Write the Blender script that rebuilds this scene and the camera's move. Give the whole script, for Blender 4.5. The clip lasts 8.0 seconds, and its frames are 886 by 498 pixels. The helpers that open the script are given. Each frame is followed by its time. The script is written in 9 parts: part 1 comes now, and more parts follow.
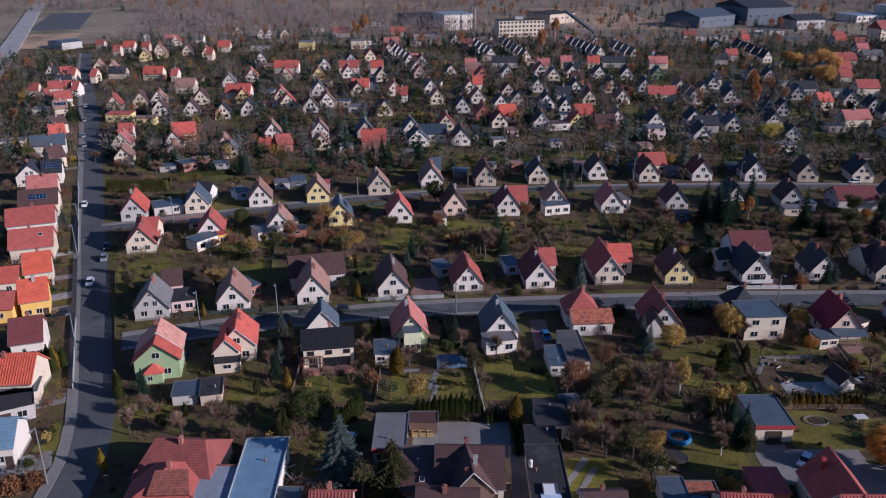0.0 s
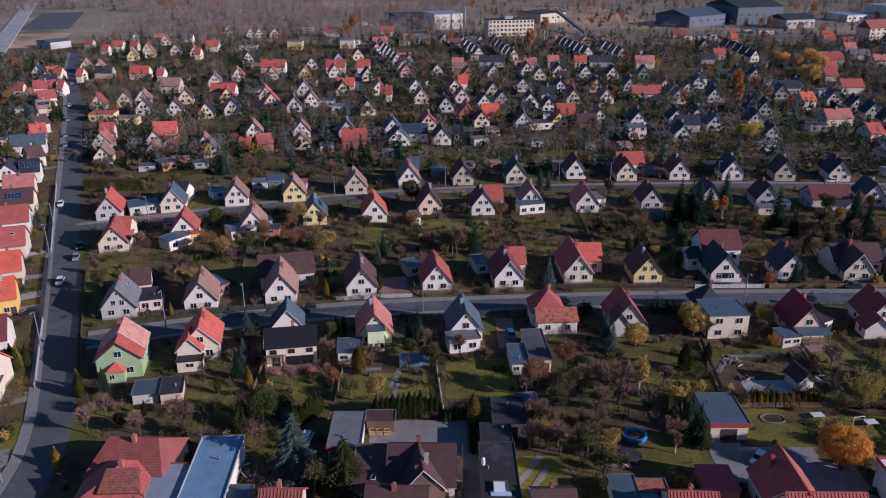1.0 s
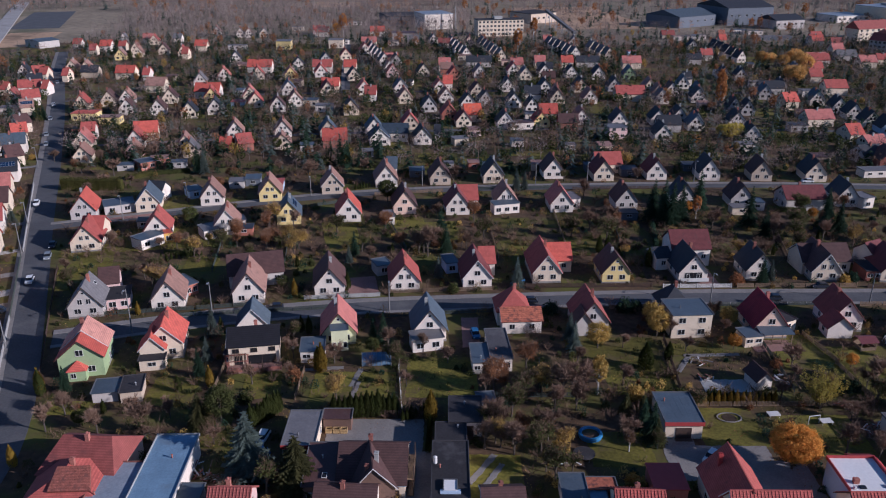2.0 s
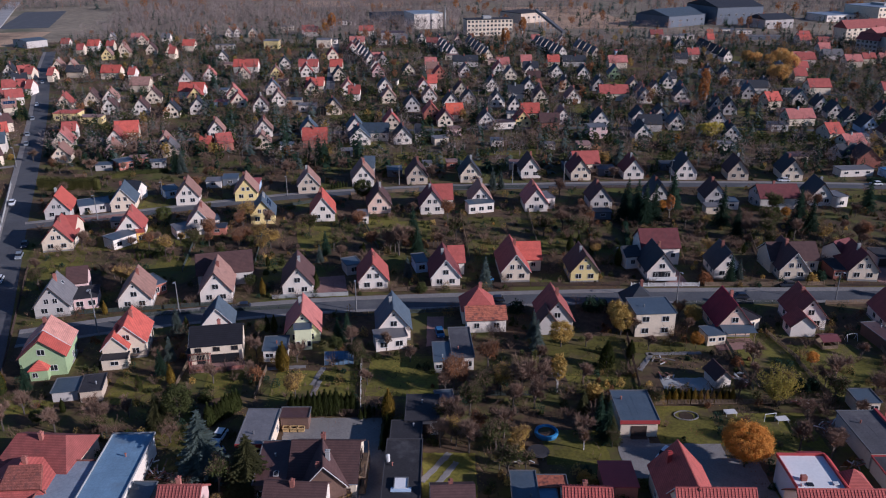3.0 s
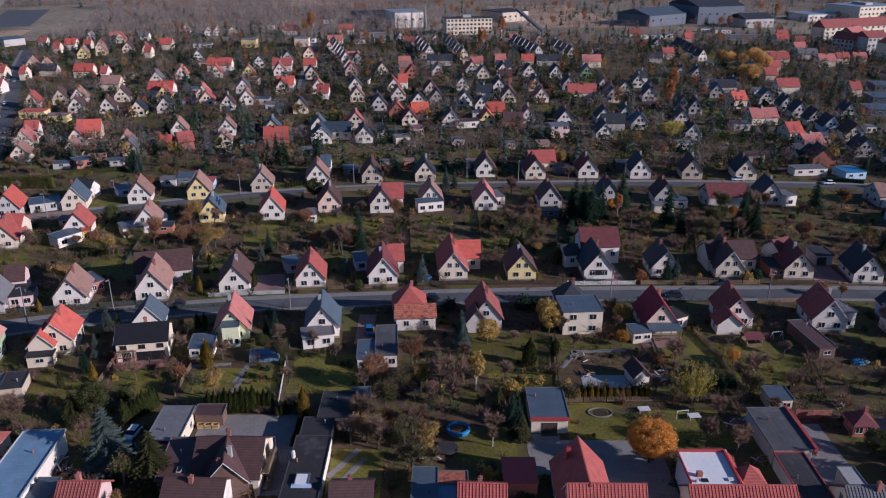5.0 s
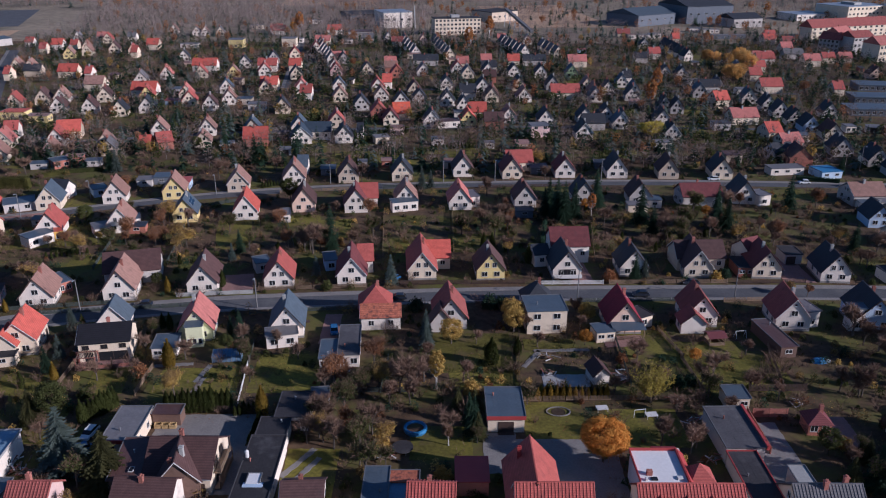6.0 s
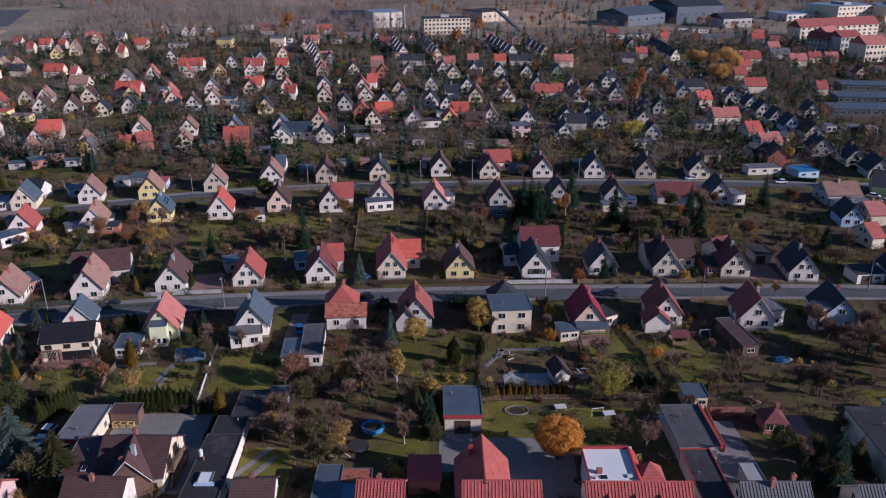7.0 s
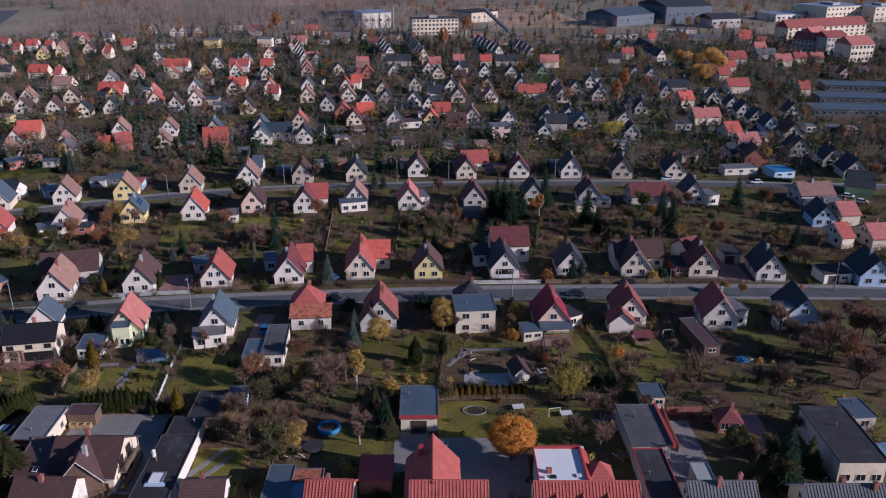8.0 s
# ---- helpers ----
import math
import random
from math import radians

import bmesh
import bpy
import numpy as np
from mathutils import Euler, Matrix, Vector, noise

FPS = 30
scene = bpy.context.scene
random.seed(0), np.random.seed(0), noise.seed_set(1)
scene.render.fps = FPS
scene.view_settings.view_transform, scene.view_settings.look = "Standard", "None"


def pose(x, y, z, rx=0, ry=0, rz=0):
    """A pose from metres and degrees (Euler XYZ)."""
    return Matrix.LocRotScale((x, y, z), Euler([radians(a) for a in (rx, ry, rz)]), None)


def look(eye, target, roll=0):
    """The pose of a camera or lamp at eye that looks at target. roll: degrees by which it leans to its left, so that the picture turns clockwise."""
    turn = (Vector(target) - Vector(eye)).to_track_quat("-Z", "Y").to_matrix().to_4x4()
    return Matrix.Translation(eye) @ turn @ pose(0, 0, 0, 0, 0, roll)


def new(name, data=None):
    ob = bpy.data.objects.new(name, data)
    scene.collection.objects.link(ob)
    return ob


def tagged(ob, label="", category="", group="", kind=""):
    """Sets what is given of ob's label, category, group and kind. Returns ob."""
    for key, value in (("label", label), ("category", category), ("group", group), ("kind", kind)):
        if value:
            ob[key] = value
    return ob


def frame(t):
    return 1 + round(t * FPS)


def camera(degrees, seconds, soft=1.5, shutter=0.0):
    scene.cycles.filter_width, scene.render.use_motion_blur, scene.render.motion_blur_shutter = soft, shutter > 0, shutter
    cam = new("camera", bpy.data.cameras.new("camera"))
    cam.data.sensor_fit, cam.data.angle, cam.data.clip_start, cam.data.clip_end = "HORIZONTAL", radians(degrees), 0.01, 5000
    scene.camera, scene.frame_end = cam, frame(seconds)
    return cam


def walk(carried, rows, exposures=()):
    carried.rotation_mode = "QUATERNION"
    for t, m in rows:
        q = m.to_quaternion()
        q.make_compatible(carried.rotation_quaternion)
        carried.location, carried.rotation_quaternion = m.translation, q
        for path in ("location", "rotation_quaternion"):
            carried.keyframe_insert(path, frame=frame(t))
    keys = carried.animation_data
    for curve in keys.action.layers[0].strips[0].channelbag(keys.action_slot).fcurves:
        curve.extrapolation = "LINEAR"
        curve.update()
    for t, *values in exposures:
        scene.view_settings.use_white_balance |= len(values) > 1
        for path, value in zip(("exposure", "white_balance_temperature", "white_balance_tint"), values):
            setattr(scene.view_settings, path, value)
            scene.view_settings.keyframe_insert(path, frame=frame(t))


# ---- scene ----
cam = camera(58.0, 8.0, soft=1.1)
PATH = [
    (0, (2.111, 0.456, 84.062), (2.078, 2.313, 83.318), 0.0),
    (0.5, (5.849, 0.331, 84.099), (5.818, 2.187, 83.354), 0.0),
    (1, (9.607, 0.113, 84.134), (9.577, 1.969, 83.389), 0.0),
    (1.5, (13.358, -0.122, 84.173), (13.33, 1.734, 83.428), 0.1),
    (3, (24.578, -0.757, 84.392), (24.557, 1.098, 83.646), 0.1),
    (3.5, (28.385, -0.991, 84.458), (28.366, 0.864, 83.711), 0.2),
    (4, (32.12, -1.131, 84.61), (32.103, 0.724, 83.863), 0.2),
    (4.5, (36.07, -1.419, 84.716), (36.053, 0.435, 83.967), 0.2),
    (6, (47.282, -1.923, 84.854), (47.273, -0.069, 84.105), 0.2),
    (6.5, (50.972, -2.038, 84.908), (50.965, -0.183, 84.159), 0.2),
    (7, (54.801, -2.291, 84.959), (54.796, -0.436, 84.209), 0.2),
    (7.5, (58.533, -2.443, 85.089), (58.531, -0.588, 84.34), 0.2),
    (8, (62.334, -2.62, 85.157), (62.335, -0.765, 84.408), 0.2),
]
walk(cam, [(t, look(eye, target, roll)) for t, eye, target, roll in PATH], [(0.0, 0.15, 4760, 18), (8.0, 0.15, 4760, 18)])

# ---- light ----
SUN_EL, SUN_AZ = 21.0, 110.0          # degrees: height, and clockwise from +y
world = bpy.data.worlds.new("sky")
scene.world = world
world.use_nodes = True
wn = world.node_tree.nodes
sky = wn.new("ShaderNodeTexSky")
sky.sky_type, sky.sun_disc = "NISHITA", False
sky.sun_elevation, sky.sun_rotation = radians(SUN_EL), radians(SUN_AZ)
sky.air_density, sky.dust_density, sky.ozone_density = 1.0, 0.4, 3.0
world.node_tree.links.new(sky.outputs[0], wn["Background"].inputs[0])
wn["Background"].inputs[1].default_value = 0.056
sun = new("sun", bpy.data.lights.new("sun", "SUN"))
sun.data.energy, sun.data.angle, sun.data.color = 4.9, radians(0.6), (1.0, 0.80, 0.60)
_az, _el = radians(SUN_AZ), radians(SUN_EL)
SUN_WAY = Vector((math.sin(_az) * math.cos(_el), math.cos(_az) * math.cos(_el), math.sin(_el)))
sun.matrix_world = look(SUN_WAY * 300, (0, 0, 0))

# ---- materials ----
MATS = {}


def mat(name, colour, rough=0.85, scale=1.2, amount=0.25, fine=9.0, bump=0.0, metal=0.0, vary=0.0, stain=None, rows=0.0, coords="Object", spec=0.3):
    """A procedural surface: colour, two scales of variation, optional stains, optional ribs or tile rows along UV, per-object variation."""
    if name in MATS:
        return MATS[name]
    m = bpy.data.materials.new(name)
    m.use_nodes = True
    nt = m.node_tree
    n, l = nt.nodes, nt.links
    b = n["Principled BSDF"]
    b.inputs["Roughness"].default_value, b.inputs["Metallic"].default_value = rough, metal
    b.inputs["Specular IOR Level"].default_value = spec
    tc = n.new("ShaderNodeTexCoord")
    geo = n.new("ShaderNodeNewGeometry")
    src = tc.outputs["Object"] if coords == "Object" else geo.outputs["Position"]
    big, small = n.new("ShaderNodeTexNoise"), n.new("ShaderNodeTexNoise")
    big.inputs["Scale"].default_value, big.inputs["Detail"].default_value = scale, 4
    small.inputs["Scale"].default_value, small.inputs["Detail"].default_value = fine, 2
    l.new(src, big.inputs["Vector"]), l.new(src, small.inputs["Vector"])
    add = n.new("ShaderNodeMath")
    l.new(big.outputs[0], add.inputs[0]), l.new(small.outputs[0], add.inputs[1])
    add.operation = "ADD"
    rng = n.new("ShaderNodeMapRange")
    rng.inputs["From Min"].default_value, rng.inputs["From Max"].default_value = 0.6, 1.4
    rng.inputs["To Min"].default_value, rng.inputs["To Max"].default_value = 1 - amount, 1 + amount
    l.new(add.outputs[0], rng.inputs["Value"])
    value = rng.outputs[0]
    if vary:
        info = n.new("ShaderNodeObjectInfo")
        r2 = n.new("ShaderNodeMapRange")
        r2.inputs["To Min"].default_value, r2.inputs["To Max"].default_value = 1 - vary, 1 + vary
        l.new(info.outputs["Random"], r2.inputs["Value"])
        mul = n.new("ShaderNodeMath")
        mul.operation = "MULTIPLY"
        l.new(value, mul.inputs[0]), l.new(r2.outputs[0], mul.inputs[1])
        value = mul.outputs[0]
    if rows:
        uv = n.new("ShaderNodeTexWave")
        uv.inputs["Scale"].default_value = 0.314 / rows * 1.0
        uv.inputs["Distortion"].default_value, uv.inputs["Detail"].default_value = 0.4, 1
        l.new(tc.outputs["UV"], uv.inputs["Vector"])
        r3 = n.new("ShaderNodeMapRange")
        r3.inputs["To Min"].default_value, r3.inputs["To Max"].default_value = 0.82, 1.08
        l.new(uv.outputs["Fac"], r3.inputs["Value"])
        mul = n.new("ShaderNodeMath")
        mul.operation = "MULTIPLY"
        l.new(value, mul.inputs[0]), l.new(r3.outputs[0], mul.inputs[1])
        value = mul.outputs[0]
    mix = n.new("ShaderNodeVectorMath")
    mix.operation = "SCALE"
    mix.inputs[0].default_value = colour
    l.new(value, mix.inputs["Scale"])
    out = mix.outputs[0]
    if stain:
        wide = n.new("ShaderNodeTexNoise")
        wide.inputs["Scale"].default_value, wide.inputs["Detail"].default_value = stain[1], 5
        wide.inputs["Roughness"].default_value = 0.65
        l.new(src, wide.inputs["Vector"])
        ramp = n.new("ShaderNodeMapRange")
        ramp.inputs["From Min"].default_value, ramp.inputs["From Max"].default_value = stain[2], stain[2] + 0.16
        l.new(wide.outputs[0], ramp.inputs["Value"])
        mx = n.new("ShaderNodeMix")
        mx.data_type = "RGBA"
        l.new(ramp.outputs[0], mx.inputs[0]), l.new(out, mx.inputs[6])
        mx.inputs[7].default_value = (*stain[0], 1)
        out = mx.outputs[2]
    l.new(out, b.inputs["Base Color"])
    if bump:
        bp = n.new("ShaderNodeBump")
        bp.inputs["Strength"].default_value, bp.inputs["Distance"].default_value = bump, 0.05
        l.new(value if rows else small.outputs[0], bp.inputs["Height"])
        l.new(bp.outputs[0], b.inputs["Normal"])
    MATS[name] = m
    return m


ROOFS = {"red": (0.37, 0.092, 0.072), "wine": (0.25, 0.073, 0.06), "bright": (0.49, 0.105, 0.072), "paleblue": (0.17, 0.255, 0.345), "darkred": (0.15, 0.043, 0.043), "brown": (0.092, 0.049, 0.044), "tan": (0.30, 0.17, 0.13),
         "salmon": (0.52, 0.25, 0.19), "oldtile": (0.25, 0.085, 0.06), "slateblue": (0.045, 0.062, 0.085), "black": (0.016, 0.015, 0.02), "crimson": (0.23, 0.022, 0.036), "palegrey": (0.27, 0.30, 0.34), "dark": (0.035, 0.037, 0.045), "blue": (0.078, 0.10, 0.125), "grey": (0.16, 0.15, 0.15), "orange": (0.54, 0.105, 0.055), "tile": (0.42, 0.135, 0.075), "pink": (0.45, 0.16, 0.13)}
WALLS = {"white": (0.735, 0.645, 0.55), "cream": (0.70, 0.575, 0.425), "yellow": (0.766, 0.603, 0.255), "peach": (0.719, 0.51, 0.383), "grey": (0.487, 0.44, 0.40),
         "tan": (0.522, 0.418, 0.313), "green": (0.36, 0.45, 0.235), "pink": (0.696, 0.487, 0.441), "brick": (0.394, 0.151, 0.104), "ochre": (0.8, 0.487, 0.116),
         "palegreen": (0.68, 0.67, 0.42), "pale blue": (0.464, 0.557, 0.673), "brown": (0.151, 0.0928, 0.0696), "slate": (0.128, 0.139, 0.162)}
ROOF_WORD = {"red": "red-tiled", "wine": "dull crimson-tiled", "paleblue": "pale blue", "bright": "bright red-tiled", "darkred": "dark red-tiled", "brown": "brown-tiled", "black": "near-black", "slateblue": "dark slate-blue", "salmon": "faded salmon-tiled", "oldtile": "old brown-red tiled", "crimson": "deep crimson-tiled", "palegrey": "pale grey", "tan": "faded brown-tiled", "dark": "dark slate-grey",
             "blue": "blue-grey", "grey": "grey", "orange": "orange-tiled", "tile": "weathered clay-tiled", "pink": "pale red-tiled"}


def roof_mat(c):
    if c in ("tile", "oldtile"):
        return mat("roof " + c, ROOFS[c], 0.85, 1.6, 0.5, 4.5, 0.5, vary=0.1, stain=((0.13, 0.055, 0.045), 1.1, 0.50), rows=0.36)
    return mat("roof " + c, ROOFS[c], 0.7 if c in ("dark", "blue") else 0.8, 0.8, 0.28, 6.0, 0.35, vary=0.14, stain=(tuple(v * 0.55 + (0.015 if v > 0.03 else 0.004) for v in ROOFS[c]), 0.45, 0.56), rows=0.34)


def wall_mat(c):
    return mat("render " + c, WALLS[c], 0.9, 0.5, 0.12, 4.0, 0.1, vary=0.08, stain=(tuple(v * 0.72 for v in WALLS[c]), 0.35, 0.60))


def sheet_mat(c):
    return mat("sheet roof " + c, ROOFS[c], 0.5, 0.35, 0.22, 2.5, 0.1, vary=0.1, stain=(tuple(v * 0.6 + 0.05 for v in ROOFS[c]), 0.25, 0.54), spec=0.5)


MEMBRANE = mat("white roof membrane", (0.74, 0.72, 0.70), 0.7, 0.3, 0.08, 2.0, stain=((0.5, 0.49, 0.48), 0.3, 0.62))
GRAVEL = mat("pale track gravel", (0.34, 0.32, 0.30), 0.95, 0.1, 0.3, 1.0, coords="World")
MEADOW = mat("pale dry meadow", (0.25, 0.20, 0.135), 0.95, 0.01, 0.4, 0.15, 0.3, coords="World", stain=((0.13, 0.12, 0.07), 0.012, 0.52))
FIELD = mat("dry reed field", (0.42, 0.28, 0.17), 0.95, 0.02, 0.35, 0.3, 0.3, coords="World", stain=((0.19, 0.13, 0.08), 0.03, 0.52))
TRIM = mat("white painted trim", (0.62, 0.6, 0.57), 0.6, 1.0, 0.1)
DARKTRIM = mat("dark brown trim", (0.07, 0.045, 0.035), 0.7, 1.0, 0.2)
GLASS = mat("window glass", (0.02, 0.021, 0.024), 0.15, 1.0, 0.2, spec=0.4)
BRICK = mat("chimney brick", (0.30, 0.12, 0.09), 0.9, 2.0, 0.25, 9.0, 0.3, vary=0.3)
PLINTH = mat("plinth cement", (0.26, 0.24, 0.22), 0.9, 1.0, 0.2)
POSTGREY = mat("old concrete post", (0.19, 0.185, 0.18), 0.9, 1.0, 0.2)
WIRE = mat("dark green wire mesh", (0.06, 0.07, 0.06), 0.7, 1.0, 0.2)
FELTEDGE = mat("dark felt edge", (0.06, 0.056, 0.06), 0.8, 1.0, 0.3)
CRATEWOOD = mat("pale crate wood", (0.42, 0.29, 0.13), 0.85, 2.0, 0.25, 9.0, 0.2, vary=0.15)
EDGE = mat("dark sheet edge", (0.13, 0.13, 0.135), 0.6, 1.0, 0.2)
BITUMEN = mat("bitumen felt", (0.038, 0.035, 0.038), 0.85, 0.3, 0.3, 3.0, 0.1, vary=0.15, stain=((0.075, 0.07, 0.072), 0.22, 0.55))
GREYFELT = mat("worn grey felt", (0.085, 0.08, 0.085), 0.85, 0.3, 0.3, 3.0, 0.1, stain=((0.14, 0.132, 0.13), 0.2, 0.56))
ZINC = mat("weathered zinc", (0.35, 0.37, 0.40), 0.45, 0.6, 0.2, metal=0.5)
CONCRETE = mat("concrete", (0.36, 0.35, 0.33), 0.9, 0.4, 0.2, 5.0, 0.2, stain=((0.22, 0.21, 0.2), 0.2, 0.56))
REDSHEET = mat("red painted sheet", (0.38, 0.06, 0.055), 0.5, 0.6, 0.15)
POOL = mat("blue plastic", (0.05, 0.18, 0.36), 0.4, 1.0, 0.2)
SOLAR = mat("solar panel", (0.012, 0.03, 0.075), 0.2, 1.0, 0.1, spec=0.6)
WOOD = mat("weathered wood", (0.20, 0.14, 0.09), 0.85, 2.0, 0.3, 9.0, 0.2, vary=0.25)
STEEL = mat("galvanised steel", (0.33, 0.34, 0.35), 0.5, 1.5, 0.15, metal=0.4)
ASPHALT = mat("asphalt", (0.088, 0.088, 0.094), 0.9, 0.15, 0.25, 2.0, 0.2, coords="World", stain=((0.128, 0.124, 0.122), 0.09, 0.55))
PAVING = mat("concrete paving", (0.215, 0.198, 0.185), 0.9, 0.4, 0.25, 3.0, 0.2, coords="World", stain=((0.19, 0.18, 0.165), 0.2, 0.55))
COBBLE = mat("block paving", (0.27, 0.155, 0.13), 0.9, 0.4, 0.25, 3.0, 0.2, coords="World")
LAWN = mat("autumn lawn", (0.128, 0.112, 0.016), 0.95, 0.15, 0.5, 1.6, 0.3, coords="World", vary=0.3, stain=((0.105, 0.075, 0.034), 0.17, 0.52))
PLASTIC = mat("greenhouse sheet", (0.13, 0.20, 0.29), 0.3, 0.6, 0.3, 3.0, 0.05, vary=0.15, spec=0.5)
SOIL = mat("garden soil", (0.066, 0.042, 0.028), 0.95, 0.15, 0.4, 1.5, 0.3, coords="World", vary=0.35, stain=((0.06, 0.07, 0.02), 0.12, 0.54))
EARTH = mat("ground earth and grass", (0.088, 0.055, 0.03), 0.95, 0.05, 0.6, 0.7, 0.4, coords="World", stain=((0.10, 0.098, 0.018), 0.07, 0.46))
BARK = mat("bark", (0.10, 0.08, 0.065), 0.95, 2.0, 0.3, 8.0, 0.2, vary=0.25)
BIRCH = mat("birch bark", (0.45, 0.42, 0.39), 0.9, 2.0, 0.5, 6.0, vary=0.1)


def leaf_mat(name, colour, vary=0.3):
    """Thin leaves: light passes through."""
    if name in MATS:
        return MATS[name]
    m = mat(name, colour, 0.8, 0.6, 0.35, 3.0, vary=vary, spec=0.15)
    nt = m.node_tree
    b = nt.nodes["Principled BSDF"]
    tr, ad = nt.nodes.new("ShaderNodeBsdfTranslucent"), nt.nodes.new("ShaderNodeMixShader")
    ad.inputs[0].default_value = 0.3
    nt.links.new(b.inputs["Base Color"].links[0].from_socket, tr.inputs[0])
    nt.links.new(b.outputs[0], ad.inputs[1]), nt.links.new(tr.outputs[0], ad.inputs[2])
    nt.links.new(ad.outputs[0], nt.nodes["Material Output"].inputs[0])
    return m


# Paler and greyer than TWIG: the colour holds some of the distance haze.
WOODTWIG = mat("bare forest twigs with haze tint", (0.225, 0.178, 0.155), 0.95, 0.02, 0.4, 0.2)
TWIG = mat("bare twigs", (0.205, 0.13, 0.088), 0.95, 0.5, 0.3, 3.0, vary=0.3)
LEAF_ORANGE = leaf_mat("orange leaves", (0.50, 0.235, 0.04))
LEAF_GOLD = leaf_mat("golden leaves", (0.41, 0.275, 0.07))
LEAF_WILLOW = leaf_mat("pale gold willow leaves", (0.60, 0.36, 0.11))
LEAF_LEMON = leaf_mat("lemon yellow leaves", (0.50, 0.40, 0.075))
LEAF_AMBER = leaf_mat("amber leaves", (0.42, 0.185, 0.06))
LEAF_RUST = leaf_mat("rusty leaves", (0.25, 0.115, 0.05))
LEAF_GREEN = leaf_mat("dull green leaves", (0.08, 0.088, 0.026))
NEEDLE = leaf_mat("dark green needles", (0.032, 0.058, 0.032))
NEEDLE_OLIVE = leaf_mat("olive pine needles", (0.085, 0.082, 0.03))
LEAF_OLIVE = leaf_mat("olive-brown leaves", (0.19, 0.125, 0.04))
NEEDLE_BLUE = leaf_mat("blue spruce needles", (0.095, 0.118, 0.10))
THUJA = leaf_mat("thuja scales", (0.062, 0.072, 0.018))
THUJA_OLIVE = leaf_mat("olive hedge scales", (0.085, 0.08, 0.02))
THUJA_GOLD = leaf_mat("golden thuja scales", (0.30, 0.20, 0.03))

# ---- mesh helpers ----


def box(bm, x0, x1, y0, y1, z0, z1, m=None):
    """An axis-aligned box, moved by the matrix m."""
    v = [bm.verts.new((x, y, z)) for z in (z0, z1) for x, y in ((x0, y0), (x1, y0), (x1, y1), (x0, y1))]
    if m:
        for p in v:
            p.co = m @ p.co
    for f in ((3, 2, 1, 0), (4, 5, 6, 7), (0, 1, 5, 4), (1, 2, 6, 5), (2, 3, 7, 6), (3, 0, 4, 7)):
        bm.faces.new([v[i] for i in f])
    return v


def solid(bm, ring, depth):
    """A slab from a planar ring of points, thickened by the vector depth."""
    a = [bm.verts.new(p) for p in ring]
    b = [bm.verts.new(Vector(p) + Vector(depth)) for p in ring]
    bm.faces.new(a), bm.faces.new(b[::-1])
    for i in range(len(a)):
        j = (i + 1) % len(a)
        bm.faces.new((a[j], a[i], b[i], b[j]))


def loft(rings):
    """One closed skin through rings of equal length."""
    bm = bmesh.new()
    vs = [[bm.verts.new(p) for p in r] for r in rings]
    n = len(vs[0])
    for a, b in zip(vs, vs[1:]):
        for i in range(n):
            j = (i + 1) % n
            bm.faces.new((a[i], a[j], b[j], b[i]))
    bm.faces.new(vs[0][::-1]), bm.faces.new(vs[-1])
    return bm


def rod(bm, p, q, r0, r1, sides=6):
    """A tapered rod from p to q."""
    p, q = Vector(p), Vector(q)
    turn = (q - p).to_track_quat("Z", "Y").to_matrix()
    rings = []
    for c, r in ((p, r0), (q, r1)):
        rings.append([bm.verts.new(c + turn @ Vector((r * math.cos(i * math.tau / sides), r * math.sin(i * math.tau / sides), 0))) for i in range(sides)])
    for i in range(sides):
        j = (i + 1) % sides
        bm.faces.new((rings[0][i], rings[0][j], rings[1][j], rings[1][i]))
    bm.faces.new(rings[1])
    bm.faces.new(rings[0][::-1])


def mesh(name, bm, *materials):
    bmesh.ops.recalc_face_normals(bm, faces=bm.faces)
    me = bpy.data.meshes.new(name)
    bm.to_mesh(me)
    bm.free()
    for m in materials:
        me.materials.append(m)
    return me


def part(name, bm, material, parent, label="", at=None):
    """One mesh object under a thing or under a part, at its own place in the parent's frame."""
    me = bm if isinstance(bm, bpy.types.Mesh) else mesh(name, bm, material)
    ob = new(name, me)
    ob.parent = parent
    if at is not None:
        ob.matrix_basis = at
    if label:
        ob["label"] = label
    return ob


def thing(name, x, y, turn, label, category, group="", z=0.0, kind=""):
    return_ob = new(name)
    return_ob.matrix_basis = pose(x, y, z, 0, 0, turn)
    return_ob.empty_display_size = 0.3
    return tagged(return_ob, label, category, group, kind)


# ---- openings, shared meshes ----
SHARED = {}


def window_meshes(w, h, trim):
    """A window facing -y about its centre: a frame with a mullion and a sill, and a pane set back in it."""
    key = (round(w, 1), round(h, 1), trim.name)
    if key not in SHARED:
        f = bmesh.new()
        t = 0.06
        box(f, -w / 2 - t, w / 2 + t, -0.07, 0, h / 2, h / 2 + t)
        box(f, -w / 2 - t - 0.06, w / 2 + t + 0.06, -0.16, 0, -h / 2 - t, -h / 2)
        box(f, -w / 2 - t, -w / 2, -0.07, 0, -h / 2, h / 2)
        box(f, w / 2, w / 2 + t, -0.07, 0, -h / 2, h / 2)
        if w > 0.8:
            box(f, -0.035, 0.035, -0.055, 0, -h / 2, h / 2)
        p = bmesh.new()
        box(p, -w / 2, w / 2, -0.025, 0.02, -h / 2, h / 2)
        SHARED[key] = mesh("window", f, trim), mesh("pane", p, GLASS)
    return SHARED[key]


